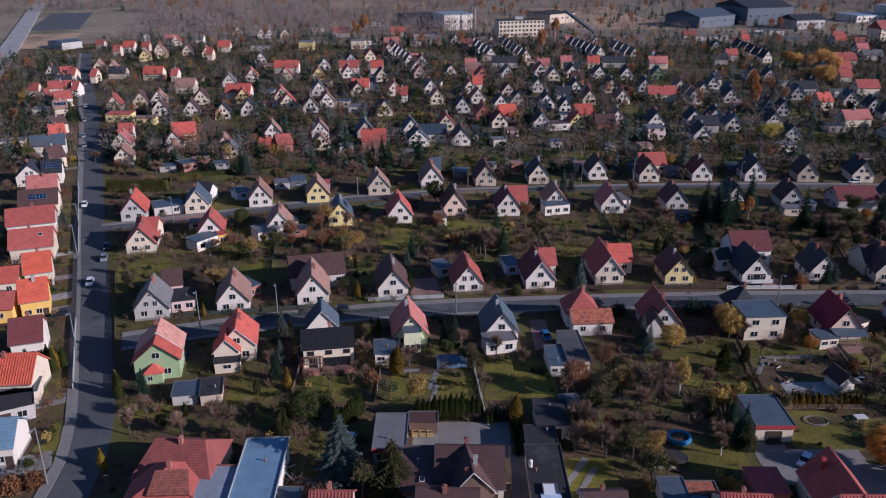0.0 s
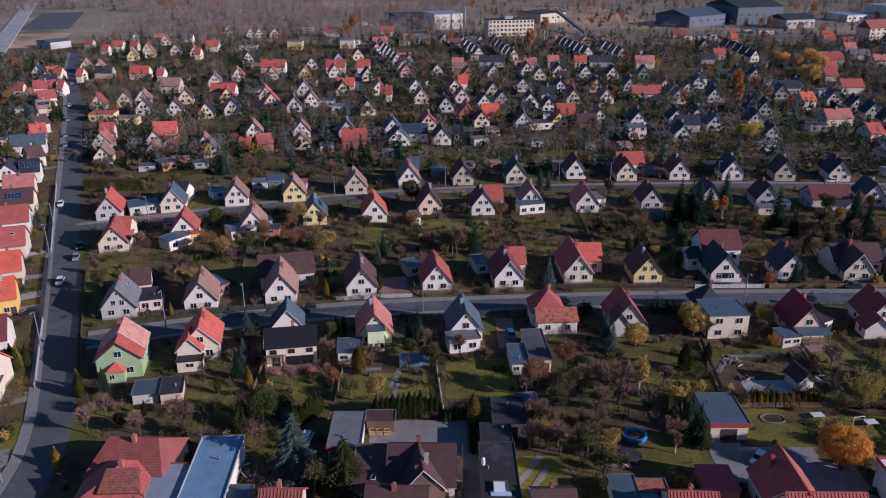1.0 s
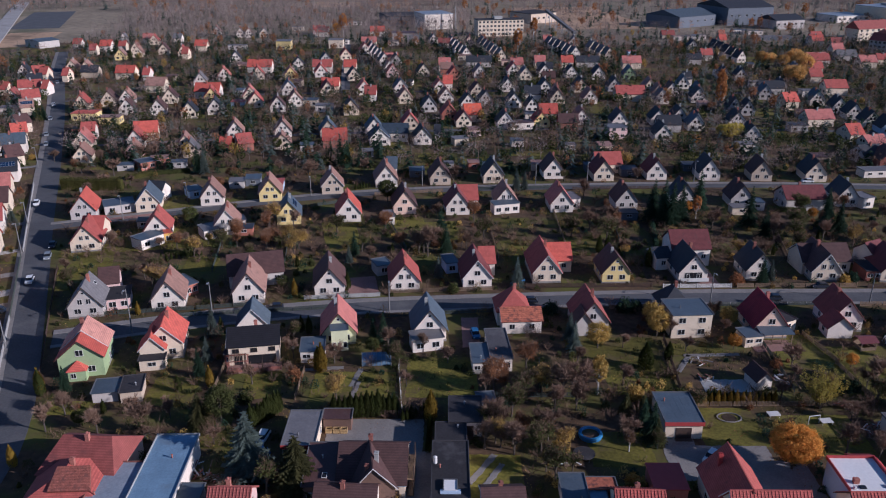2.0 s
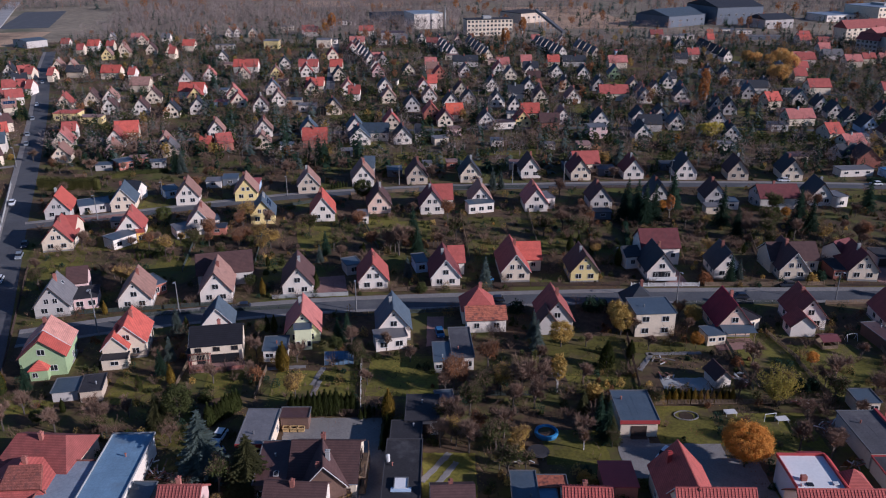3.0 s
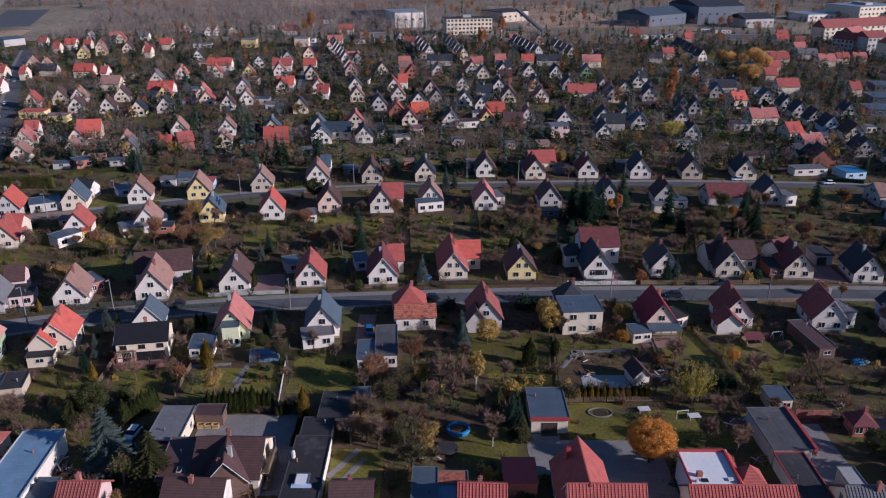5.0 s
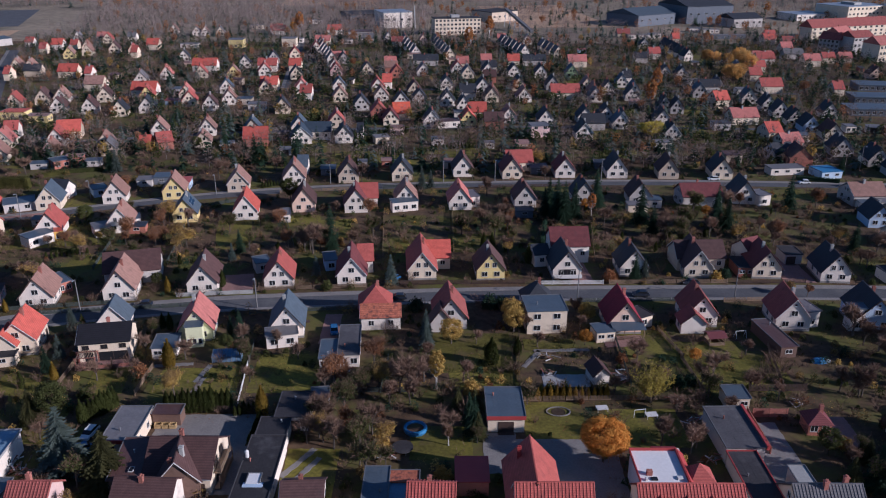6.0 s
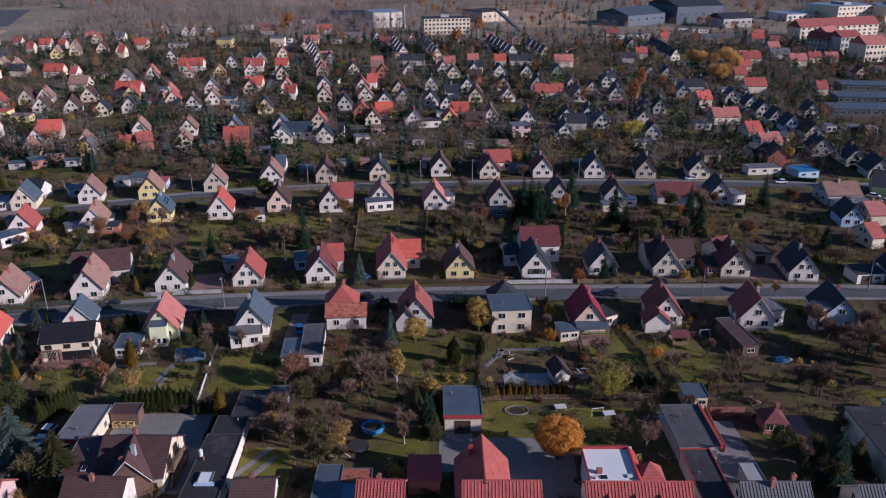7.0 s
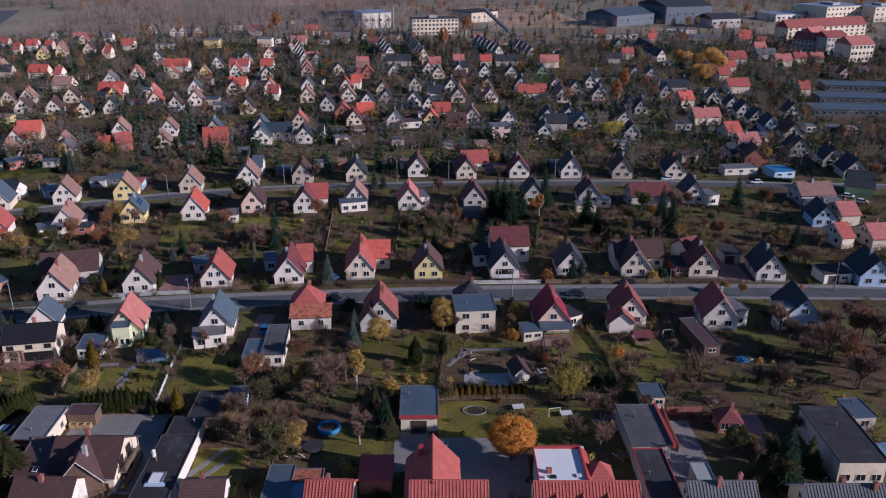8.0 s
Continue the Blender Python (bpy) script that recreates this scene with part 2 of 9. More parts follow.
def window(parent, m, w=1.2, h=1.2, trim=None, far=False):
    f, p = window_meshes(w, h, trim or TRIM)
    if far:
        key = ("far window", round(w, 1), round(h, 1))
        if key not in SHARED:
            bm = bmesh.new()
            box(bm, -w / 2, w / 2, -0.05, 0.0, -h / 2, h / 2)
            bmesh.ops.inset_region(bm, faces=[f for f in bm.faces if f.normal.y < -0.5] or bm.faces[2:3], thickness=0.08, depth=-0.02)
            SHARED[key] = mesh("window", bm, GLASS)
        part("window", SHARED[key], None, parent, at=m)
        return
    part("pane", p, None, part("window", f, None, parent, at=m))


def door(parent, m, w=1.0, h=2.1, material=None):
    key = ("door", w, h, (material or DARKTRIM).name)
    if key not in SHARED:
        bm = bmesh.new()
        box(bm, -w / 2, w / 2, -0.05, 0.02, 0, h)
        box(bm, -w / 2 - 0.1, -w / 2, -0.08, 0.02, 0, h + 0.1)
        box(bm, w / 2, w / 2 + 0.1, -0.08, 0.02, 0, h + 0.1)
        box(bm, -w / 2, w / 2, -0.08, 0.02, h, h + 0.1)
        box(bm, -w / 2 - 0.2, w / 2 + 0.2, -0.9, -0.08, -0.05, 0.12)
        SHARED[key] = mesh("door", bm, material or DARKTRIM)
    part("door", SHARED[key], None, parent, at=m)


def uv_slope(me, along):
    """UV in metres: u down the slope, v along the ridge."""
    layer = me.uv_layers.new(name="UVMap")
    for poly in me.polygons:
        for i in poly.loop_indices:
            c = me.vertices[me.loops[i].vertex_index].co
            layer.data[i].uv = (c.z * 1.4, c.y) if along == "y" else (c.z * 1.4, c.x)


def chimney(parent, m, h=1.3, material=None):
    bm = bmesh.new()
    box(bm, -0.32, 0.32, -0.32, 0.32, -0.9, h)
    box(bm, -0.39, 0.39, -0.39, 0.39, h, h + 0.12)
    for dx in (-0.14, 0.14):
        box(bm, dx - 0.09, dx + 0.09, -0.09, 0.09, h + 0.12, h + 0.35)
    part("chimney", bm, material or BRICK, parent, at=m)


def gable_body(parent, m, w, d, eave, ridge, roof, wall, detail, ribs=False, windows="gable", trim=None, over=0.35, verge=True, both=1):
    """Walls with two gables (front at -y, ridge along y), a roof of two thick slopes, trim and windows, placed by m in the parent's frame."""
    hw, hd = w / 2, d / 2
    bm = bmesh.new()
    ring = [(-hw, -hd, 0), (hw, -hd, 0), (hw, -hd, eave), (0, -hd, ridge - 0.12), (-hw, -hd, eave)]
    solid(bm, ring, (0, d, 0))
    part("wall", bm, wall_mat(wall), parent, at=m)
    slope = (ridge - eave) / hw
    ox, oz = hw + over, eave - over * slope
    nx, nz = Vector((slope, 1)).normalized() * 0.2
    ys = [(-hd - over, 0.0), (hd + over, 0.0)]
    if ribs:
        k = int((d + 2 * over) / 0.5)
        ys = [(-hd - over + (i + f) * (d + 2 * over) / k, z) for i in range(k) for f, z in ((0.0, 0.0), (0.62, 0.0), (0.72, 0.09), (0.9, 0.09))] + [(hd + over, 0.0)]
    rings = []
    for y, z in ys:
        k = 1 + z / 0.2
        rings.append([(-ox, y, oz), (-ox - nx * k, y, oz + nz * k), (-0.16, y, ridge + 0.2 + z - 0.16 * slope * 0.3), (-0.1, y, ridge + 0.34), (0.1, y, ridge + 0.34),
                      (0.16, y, ridge + 0.2 + z - 0.16 * slope * 0.3), (ox + nx * k, y, oz + nz * k), (ox, y, oz), (0, y, ridge)])
    me = mesh("roof", loft(rings), roof_mat(roof))
    uv_slope(me, "y")
    top = part("roof", me, None, parent, at=m)
    if detail >= 1 and verge:
        y = -hd - over - 0.01
        bm = bmesh.new()
        solid(bm, [(0, y, ridge + 0.2), (ox, y, oz + 0.2), (ox, y, oz + 0.02), (0, y, ridge + 0.0), (-ox, y, oz + 0.02), (-ox, y, oz + 0.2)], (0, -0.06, 0))
        part("bargeboard", bm, trim or (DARKTRIM if int(w * 10 + d * 7 + ridge * 3) % 3 else TRIM), parent, at=m)
    if detail >= 2:
        for s in (-1, 1):
            bm = bmesh.new()
            rod(bm, (s * (ox + 0.06), -hd - over, oz + 0.08), (s * (ox + 0.06), hd + over, oz + 0.08), 0.08, 0.08, 6)
            part("gutter", bm, ZINC, parent, at=m)
        bm = bmesh.new()
        box(bm, -hw - 0.05, hw + 0.05, -hd - 0.05, hd + 0.05, 0, 0.5)
        part("plinth", bm, PLINTH, parent, at=m)
    tr = trim or TRIM
    ends = ((0, -hd), (180, hd)) if both == 2 else ((0, -hd),)
    if windows:
        low, up = min(1.75, eave * 0.62), eave + min(1.2, (ridge - eave) * 0.28)
        for turn, y in ends:
            g = pose(0, y, 0, 0, 0, turn)
            dx = w * 0.22
            for x in (-dx, dx):
                window(parent, m @ g @ pose(x, 0, low), 1.35, 1.2, tr, detail == 0)
            if windows == "one":
                window(parent, m @ g @ pose(0, 0, up), 1.35, 1.2, tr)
            elif windows == "pair":
                for x in (-0.95, 0.95):
                    window(parent, m @ g @ pose(x, 0, up), 0.95, 1.2, tr)
            else:
                for x in (-0.8, 0.8):
                    window(parent, m @ g @ pose(x, 0, up), 0.9, 1.1, tr, detail == 0)
            if detail >= 2 and ridge - eave > 4:
                window(parent, m @ g @ pose(0, 0, ridge - 1.35), 0.5, 0.5, tr)
    if detail >= 2:
        for s, turn in ((1, 90), (-1, -90)):
            for y in (-d * 0.25, d * 0.12):
                window(parent, m @ pose(s * hw, y, min(1.7, eave * 0.6), 0, 0, turn), 1.1, 1.15, tr)
        door(parent, m @ pose(hw, d * 0.36, 0, 0, 0, 90))
    return top, slope


def row_windows(h, x, n, z, w, hgt, length, y0=0.0):
    """A row of windows on the long side of h that faces its own +x."""
    for i in range(n):
        window(h, pose(x, y0 + (i + 0.5) * length / n - length / 2, z, 0, 0, 90), w, hgt, DARKTRIM)


def terrace(h, x, length, depth):
    """A brick-paved terrace with a low wall along the +x side of h."""
    bm = bmesh.new()
    box(bm, x, x + depth, -length / 2, length / 2, 0, 0.3)
    t = part("terrace", bm, COBBLE, h)
    bm = bmesh.new()
    box(bm, x + depth - 0.2, x + depth, -length / 2, length / 2, 0.3, 0.9)
    part("low_wall", bm, BRICK, t)
    for i in range(4):
        bm = bmesh.new()
        y = -length / 2 + 0.3 + i * (length - 0.6) / 3
        box(bm, x + depth - 0.25, x + depth - 0.05, y - 0.1, y + 0.1, 0.9, 2.5)
        part("post", bm, DARKTRIM, t)


def garden_arbour(h, x0, x1, y0, y1):
    """A reddish timber arbour on the terrace of h: posts, rails and cross beams."""
    bm = bmesh.new()
    for x in (x0, x1):
        for y in (y0, y1):
            box(bm, x - 0.09, x + 0.09, y - 0.09, y + 0.09, 0.3, 2.7)
        box(bm, x - 0.07, x + 0.07, y0 - 0.3, y1 + 0.3, 2.7, 2.88)
    a = part("arbour", bm, BRICK, h, "reddish timber arbour")
    for i in range(7):
        bm = bmesh.new()
        y = y0 + (i + 0.5) * (y1 - y0) / 7
        box(bm, x0 - 0.3, x1 + 0.3, y - 0.05, y + 0.05, 2.88, 3.0)
        part("beam", bm, WOOD, a)
    for z in (0.75, 1.2):
        bm = bmesh.new()
        box(bm, x1 - 0.04, x1 + 0.04, y0 + 0.09, y1 - 0.09, z, z + 0.1)
        part("rail", bm, BRICK, a)


def timber_loggia(h, m):
    """Two timber balconies with slatted rails across a gable of h, facing its +x."""
    for z, w in ((0.35, 8.0), (2.9, 6.4)):
        bm = bmesh.new()
        box(bm, 0, 1.1, -w / 2, w / 2, z, z + 0.15)
        b = part("balcony", bm, WOOD, h, "brown timber balcony", at=m)
        bm = bmesh.new()
        box(bm, 1.02, 1.1, -w / 2, w / 2, z + 0.95, z + 1.05)
        for i in range(int(w / 0.3)):
            y = -w / 2 + (i + 0.5) * 0.3
            box(bm, 1.03, 1.08, y - 0.09, y + 0.09, z + 0.15, z + 0.95)
        part("railing", bm, WOOD, b)
        for y in (-w / 2 + 0.1, w / 2 - 0.1):
            bm = bmesh.new()
            box(bm, 0.95, 1.1, y - 0.08, y + 0.08, z + 0.15, z + 2.6)
            part("post", bm, DARKTRIM, b)
        for y in (-1.6, 1.6):
            window(h, m @ pose(0, y, z + 1.2, 0, 0, 90), 1.4, 1.7, DARKTRIM)


def balcony(h, d, w, z):
    """A balcony with a white parapet across the front gable of h."""
    y = -d / 2
    bm = bmesh.new()
    box(bm, -w / 2, w / 2, y - 1.5, y, z - 0.15, z)
    b = part("balcony", bm, CONCRETE, h)
    bm = bmesh.new()
    box(bm, -w / 2, w / 2, y - 1.5, y - 1.4, z, z + 0.9)
    part("parapet", bm, TRIM, b)
    # A dark pane drawn flat on the gable for the loggia's shade.
    window(h, pose(0, y - 0.02, z + 0.95), 4.4, 1.6, DARKTRIM)


def roof_window(top, m):
    """A roof window of a dark frame and a pane, lying in a slope."""
    if "roof window" not in SHARED:
        a, b = bmesh.new(), bmesh.new()
        box(a, -0.4, 0.4, -0.55, 0.55, 0, 0.1)
        box(b, -0.32, 0.32, -0.47, 0.47, 0.1, 0.115)
        SHARED["roof window"] = mesh("roof_window", a, TRIM), mesh("pane", b, GLASS)
    a, b = SHARED["roof window"]
    part("pane", b, None, part("roof_window", a, None, top, at=m))


HOUSES = []


def keep_clear(x, y, r):
    HOUSES.append((x, y, r))


def house(x, y, turn, w, d, eave, ridge, roof, wall, detail=1, windows="gable", ribs=False, chimneys=1, sky_windows=0, trim=None, panels=False, group="houses of the settlement", extra=""):
    """A gabled house with its ridge along its own y."""
    words = f"{wall} rendered house with a steep {ROOF_WORD[roof]} gable roof" + (" " + extra if extra else "")
    h = thing("house", x, y, turn, words, "house", group)
    keep_clear(x, y, max(w, d) * 0.55)
    top, slope = gable_body(h, Matrix(), w, d, eave, ridge, roof, wall, detail, ribs, windows, trim)
    rr = random.Random(int(x * 13 + y * 7))
    for i in range(chimneys):
        chimney(top, pose((0.5 if i == 0 else -0.6) * rr.choice((-1, 1)), (0.05 + 0.25 * i) * d * rr.choice((-1, 1)), ridge - 0.2), rr.uniform(0.9, 1.4), rr.choice((BRICK, BRICK, CONCRETE)) if y > 150 else BRICK)
    ang = math.degrees(math.atan(slope))
    for i in range(sky_windows):
        s = 1 if i % 2 == 0 else -1
        px = w * 0.2
        roof_window(top, pose(s * px, d * (0.22 - 0.2 * i), ridge - px * slope + 0.27, 0, s * ang, 0))
    if detail == 2 and rr.random() < 0.6:
        m = pose(w / 2 - 0.1, -d * 0.4, eave - 0.2)
        if "dish" not in SHARED:
            n = 12
            rings = [[(0.25 + k, r * math.cos(i * math.tau / n), r * math.sin(i * math.tau / n)) for i in range(n)] for r, k in ((0.1, 0), (0.4, 0.1), (0.42, 0.14), (0.1, 0.05))]
            SHARED["dish"] = mesh("satellite_dish", loft(rings), TRIM)
        part("satellite_dish", SHARED["dish"], None, h, at=m)
    if panels:
        solar_panel(top, pose(w * 0.26, 0, ridge - w * 0.26 * slope + 0.33, 0, ang, 0), 1.9, 5.2)
    return h


def solar_panel(parent, m, w, d):
    bm = bmesh.new()
    box(bm, -w / 2, w / 2, -d / 2, d / 2, 0, 0.06)
    field = part("solar_array", bm, STEEL, parent, "dark blue solar panels in rows", at=m)
    k = max(1, round(d / 1.05))
    for i in range(k):
        for s in (-1, 1):
            bm = bmesh.new()
            box(bm, s * w / 4 - w / 4 + 0.04, s * w / 4 + w / 4 - 0.04, -d / 2 + i * d / k + 0.04, -d / 2 + (i + 1) * d / k - 0.04, 0.06, 0.085)
            part("panel", bm, SOLAR, field)


def wing(h, x, y, turn, w, d, eave, ridge, roof, wall, detail=1, windows="", ribs=False):
    """A lower gabled wing of a house, placed in the world."""
    m = h.matrix_basis.inverted() @ pose(x, y, 0, 0, 0, turn)
    keep_clear(x, y, max(w, d) * 0.5)
    gable_body(h, m, w, d, eave, ridge, roof, wall, min(detail, 1), ribs, windows, both=1)
    if not windows:
        for s, t in ((1, 90), (-1, -90)):
            for k in range(max(1, int(d / 3))):
                window(h, m @ pose(s * w / 2, (k + 0.5) * d / max(1, int(d / 3)) - d / 2, eave * 0.55, 0, 0, t), 1.1, 1.1)
    return h


def flat_body(h, m, w, d, height, cover, wall, windows=2, garage=False, parapet=0.18, rise=0.0, storeys=1, edge=None):
    """A block with a flat or gently sloping roof, a raised edge and openings in its front."""
    hw, hd = w / 2, d / 2
    bm = bmesh.new()
    ring = [(-hw, -hd, 0), (-hw, hd, 0), (-hw, hd, height + rise), (-hw, -hd, height)]
    solid(bm, ring, (w, 0, 0))
    part("wall", bm, wall_mat(wall), h, at=m)
    bm = bmesh.new()
    o = 0.22
    a = rise / d
    solid(bm, [(-hw - o, -hd - o, height - o * a), (-hw - o, hd + o, height + rise + o * a), (-hw - o, hd + o, height + rise + o * a + 0.14), (-hw - o, -hd - o, height - o * a + 0.14)], (w + 2 * o, 0, 0))
    top = part("roof", bm, cover, h, at=m)
    if parapet:
        bm = bmesh.new()
        z0, z1 = height + 0.1 - o * a, height + rise + 0.1 + o * a
        for x in (-hw - o - 0.03, hw + o - 0.12):
            solid(bm, [(x, -hd - o, z0), (x, hd + o, z1), (x, hd + o, z1 + parapet), (x, -hd - o, z0 + parapet)], (0.15, 0, 0))
        box(bm, -hw - o + 0.12, hw + o - 0.12, hd + o - 0.12, hd + o + 0.03, z1, z1 + parapet)
        part("roof_edge", bm, edge or (EDGE if cover is not BITUMEN else FELTEDGE), h, at=m)
    if d > 5 and w > 3 and parapet and cover is not MEMBRANE and (h.matrix_basis @ m).translation.y < 185:
        bm = bmesh.new()
        k = max(3, round(w / 1.1))
        for i in range(1, k):
            x = -hw + i * w / k
            solid(bm, [(x, -hd - 0.1, height + 0.13), (x, hd, height + rise + 0.13), (x, hd, height + rise + 0.15), (x, -hd - 0.1, height + 0.15)], (0.04, 0, 0))
        part("seam", bm, cover, top)
        rv = random.Random(int(w * 31 + d * 17))
        bm = bmesh.new()
        px, py = rv.uniform(-0.35, 0.35) * w, rv.uniform(-0.3, 0.4) * d
        zz = height + rise * (py / d + 0.5)
        rod(bm, (px, py, zz), (px, py, zz + 0.7), 0.12, 0.12, 8)
        rod(bm, (px, py, zz + 0.7), (px, py, zz + 0.8), 0.2, 0.14, 8)
        part("vent", bm, rv.choice((BRICK, STEEL, EDGE)), top)
    for s in range(storeys):
        z = 1.5 + s * 2.8
        n = windows
        for i in range(n):
            x = (i + 0.5) * w / n - hw
            if garage and s == 0 and i == 0:
                continue
            window(h, m @ pose(x, -hd, z), min(1.5, w / n * 0.6), 1.2 if height > 2.7 else 0.8)
            if d > 5 and i < 2:
                window(h, m @ pose(hw, (i - 0.5) * d * 0.4, z, 0, 0, 90), 1.0, 1.0)
    if garage:
        door(h, m @ pose(-hw + w * (0.35 if windows else 0.5), -hd, 0), min(2.6, w * 0.5), 2.15, DARKTRIM)
    return top


def flat_house(x, y, turn, w, d, height, cover, wall, windows=2, garage=False, rise=0.0, storeys=1, name="outbuilding", label="", category="outbuilding", parapet=0.18, edge=None):
    h = thing(name, x, y, turn, label or f"{wall} flat-roofed outbuilding with a felt roof in a garden", category, "outbuildings")
    keep_clear(x, y, max(w, d) * 0.5)
    flat_body(h, Matrix(), w, d, height, cover, wall, windows, garage, parapet, rise, storeys, edge if parapet >= 0.2 else None)
    if edge and parapet < 0.3:
        bm = bmesh.new()
        box(bm, -w / 2 - 0.25, w / 2 + 0.25, -d / 2 - 0.3, -d / 2 - 0.2, height - 0.6, height + 0.16)
        part("fascia", bm, edge, h)
    return h


def flat_wing(h, x, y, turn, w, d, height, cover, wall, windows=2, storeys=1, rise=0.0):
    keep_clear(x, y, max(w, d) * 0.5)
    flat_body(h, h.matrix_basis.inverted() @ pose(x, y, 0, 0, 0, turn), w, d, height, cover, wall, windows, False, 0.15, rise, storeys)


def hip_house(x, y, turn, w, d, eave, ridge, roof, wall, ridge_part=0.25, label="", h=None):
    """A hipped roof on a rectangular body; alone, or as a wing of the house h."""
    if h is None:
        h = thing("house", x, y, turn, label or f"{wall} rendered house with a hipped {ROOF_WORD[roof]} roof", "house", "houses of the settlement")
        m = Matrix()
    else:
        m = h.matrix_basis.inverted() @ pose(x, y, 0, 0, 0, turn)
    keep_clear(x, y, max(w, d) * 0.5)
    hw, hd, r = w / 2, d / 2, d / 2 * ridge_part
    bm = bmesh.new()
    box(bm, -hw, hw, -hd, hd, 0, eave)
    part("wall", bm, wall_mat(wall), h, at=m)
    bm = bmesh.new()
    o = 0.35
    lo = [bm.verts.new((sx * (hw + o), sy * (hd + o), eave - 0.15)) for sx, sy in ((-1, -1), (1, -1), (1, 1), (-1, 1))]
    a, b = bm.verts.new((0, -r, ridge)), bm.verts.new((0, r, ridge))
    for f in ((lo[0], lo[1], a), (lo[1], lo[2], b, a), (lo[2], lo[3], b), (lo[3], lo[0], a, b), lo[::-1]):
        bm.faces.new(f)
    me = mesh("roof", bm, roof_mat(roof))
    uv_slope(me, "y")
    top = part("roof", me, None, h, at=m)
    chimney(top, pose(0.6, 0.3, ridge - 0.6))
    for t, y, ww in ((0, -hd, w), (90, hw, d)):
        g = pose(0, y, 0) if t == 0 else pose(y, 0, 0, 0, 0, 90)
        for k in (-0.25, 0.25):
            window(h, m @ g @ pose(k * ww, 0, min(1.6, eave * 0.6)))
    return h


# ---- roads ----


def ribbon(name, pts, left, right, z, material, label, category, kind="structure", thick=0.25):
    """A strip along a smooth line, from left to right of it, its top at z."""
    line = smooth(pts)
    bm = bmesh.new()
    rows = []
    for i, p in enumerate(line):
        a, b = line[max(0, i - 1)], line[min(len(line) - 1, i + 1)]
        t = (Vector(b) - Vector(a)).normalized()
        nrm = Vector((-t.y, t.x))
        l, r = Vector(p) + nrm * left, Vector(p) + nrm * right
        rows.append([bm.verts.new((l.x, l.y, z)), bm.verts.new((r.x, r.y, z)), bm.verts.new((r.x, r.y, z - thick)), bm.verts.new((l.x, l.y, z - thick))])
    for a, b in zip(rows, rows[1:]):
        for i in range(4):
            j = (i + 1) % 4
            bm.faces.new((a[i], a[j], b[j], b[i]))
    ob = new(name, mesh(name, bm, material))
    return tagged(ob, label, category, kind=kind)


def smooth(pts, step=4.0):
    """Catmull-Rom through the points."""
    q = [Vector(p) for p in pts]
    q = [q[0] * 2 - q[1]] + q + [q[-1] * 2 - q[-2]]
    out = []
    for i in range(1, len(q) - 2):
        n = max(2, int((q[i + 1] - q[i]).length / step))
        for k in range(n):
            t = k / n
            a, b, c, e = q[i - 1], q[i], q[i + 1], q[i + 2]
            out.append(0.5 * ((2 * b) + (c - a) * t + (2 * a - 5 * b + 4 * c - e) * t * t + (3 * b - a - 3 * c + e) * t ** 3))
    out.append(q[-2])
    return out


# ---- trees ----


def branch_out(bm, twigs, p, way, length, r, level, rr, spread, up):
    q = p + way * length
    if level >= 3:
        twigs.append((p, q))
        side = way.cross(Vector((0.3, 0.5, 0.8))).normalized() * r * 1.2
        bm.faces.new((bm.verts.new(p - side), bm.verts.new(p + side), bm.verts.new(q)))
        return
    rod(bm, p, q, r, r * 0.6, 5 if level == 0 else 3)
    for i in range((7, 5, 4)[level]):
        t = rr.uniform(0.5, 1.0)
        side = Vector((rr.uniform(-1, 1), rr.uniform(-1, 1), rr.uniform(-0.2, 0.6))).normalized()
        w = (way + side * spread + Vector((0, 0, up))).normalized()
        branch_out(bm, twigs, p + (q - p) * t, w, length * rr.uniform(0.5, 0.75), r * 0.5, level + 1, rr, spread, up)


def sliver(vs, fs, c, along, across, n=1):
    k = len(vs)
    vs += [c - across, c + across, c + along]
    fs.append((k, k + 1, k + 2))


def quad(vs, fs, c, a, b):
    k = len(vs)
    vs += [c - a - b, c + a - b, c + a + b, c - a + b]
    fs.append((k, k + 1, k + 2, k + 3))


def raw(name, vs, fs, material):
    me = bpy.data.meshes.new(name)
    me.from_pydata([tuple(v) for v in vs], [], fs)
    me.materials.append(material)
    return me


def rnd(rr):
    return Vector((rr.gauss(0, 1), rr.gauss(0, 1), rr.gauss(0, 1))).normalized()


def bare_tree(seed, height=8.0, leaves=0, leaf=0.16, spread=0.75, up=0.15, twig_n=8):
    """Trunk and limbs, and a crown of many fine twigs with some leaves."""
    rr = random.Random(seed)
    bm, twigs = bmesh.new(), []
    trunk_h = height * rr.uniform(0.28, 0.36)
    branch_out(bm, twigs, Vector((0, 0, 0)), Vector((rr.uniform(-0.06, 0.06), rr.uniform(-0.06, 0.06), 1)).normalized(), trunk_h, height * 0.022, 0, rr, spread, up)
    vs, fs = [], []
    for p, q in twigs:
        for i in range(twig_n):
            c = p + (q - p) * rr.uniform(0.2, 1.0)
            way = ((q - p).normalized() + rnd(rr) * 0.8 + Vector((0, 0, 0.15))).normalized()
            sliver(vs, fs, c, way * height * rr.uniform(0.08, 0.16), way.cross(rnd(rr)).normalized() * 0.032)
    lv, lf = [], []
    for i in range(leaves):
        p, q = rr.choice(twigs)
        c = p + (q - p) * rr.uniform(0.0, 1.4) + rnd(rr) * rr.uniform(0.05, 0.9)
        a = rnd(rr)
        b = a.cross(rnd(rr)).normalized()
        s = leaf * rr.uniform(0.6, 1.4)
        quad(lv, lf, c, a * s, b * s)
    return bm, (vs, fs), (lv, lf)


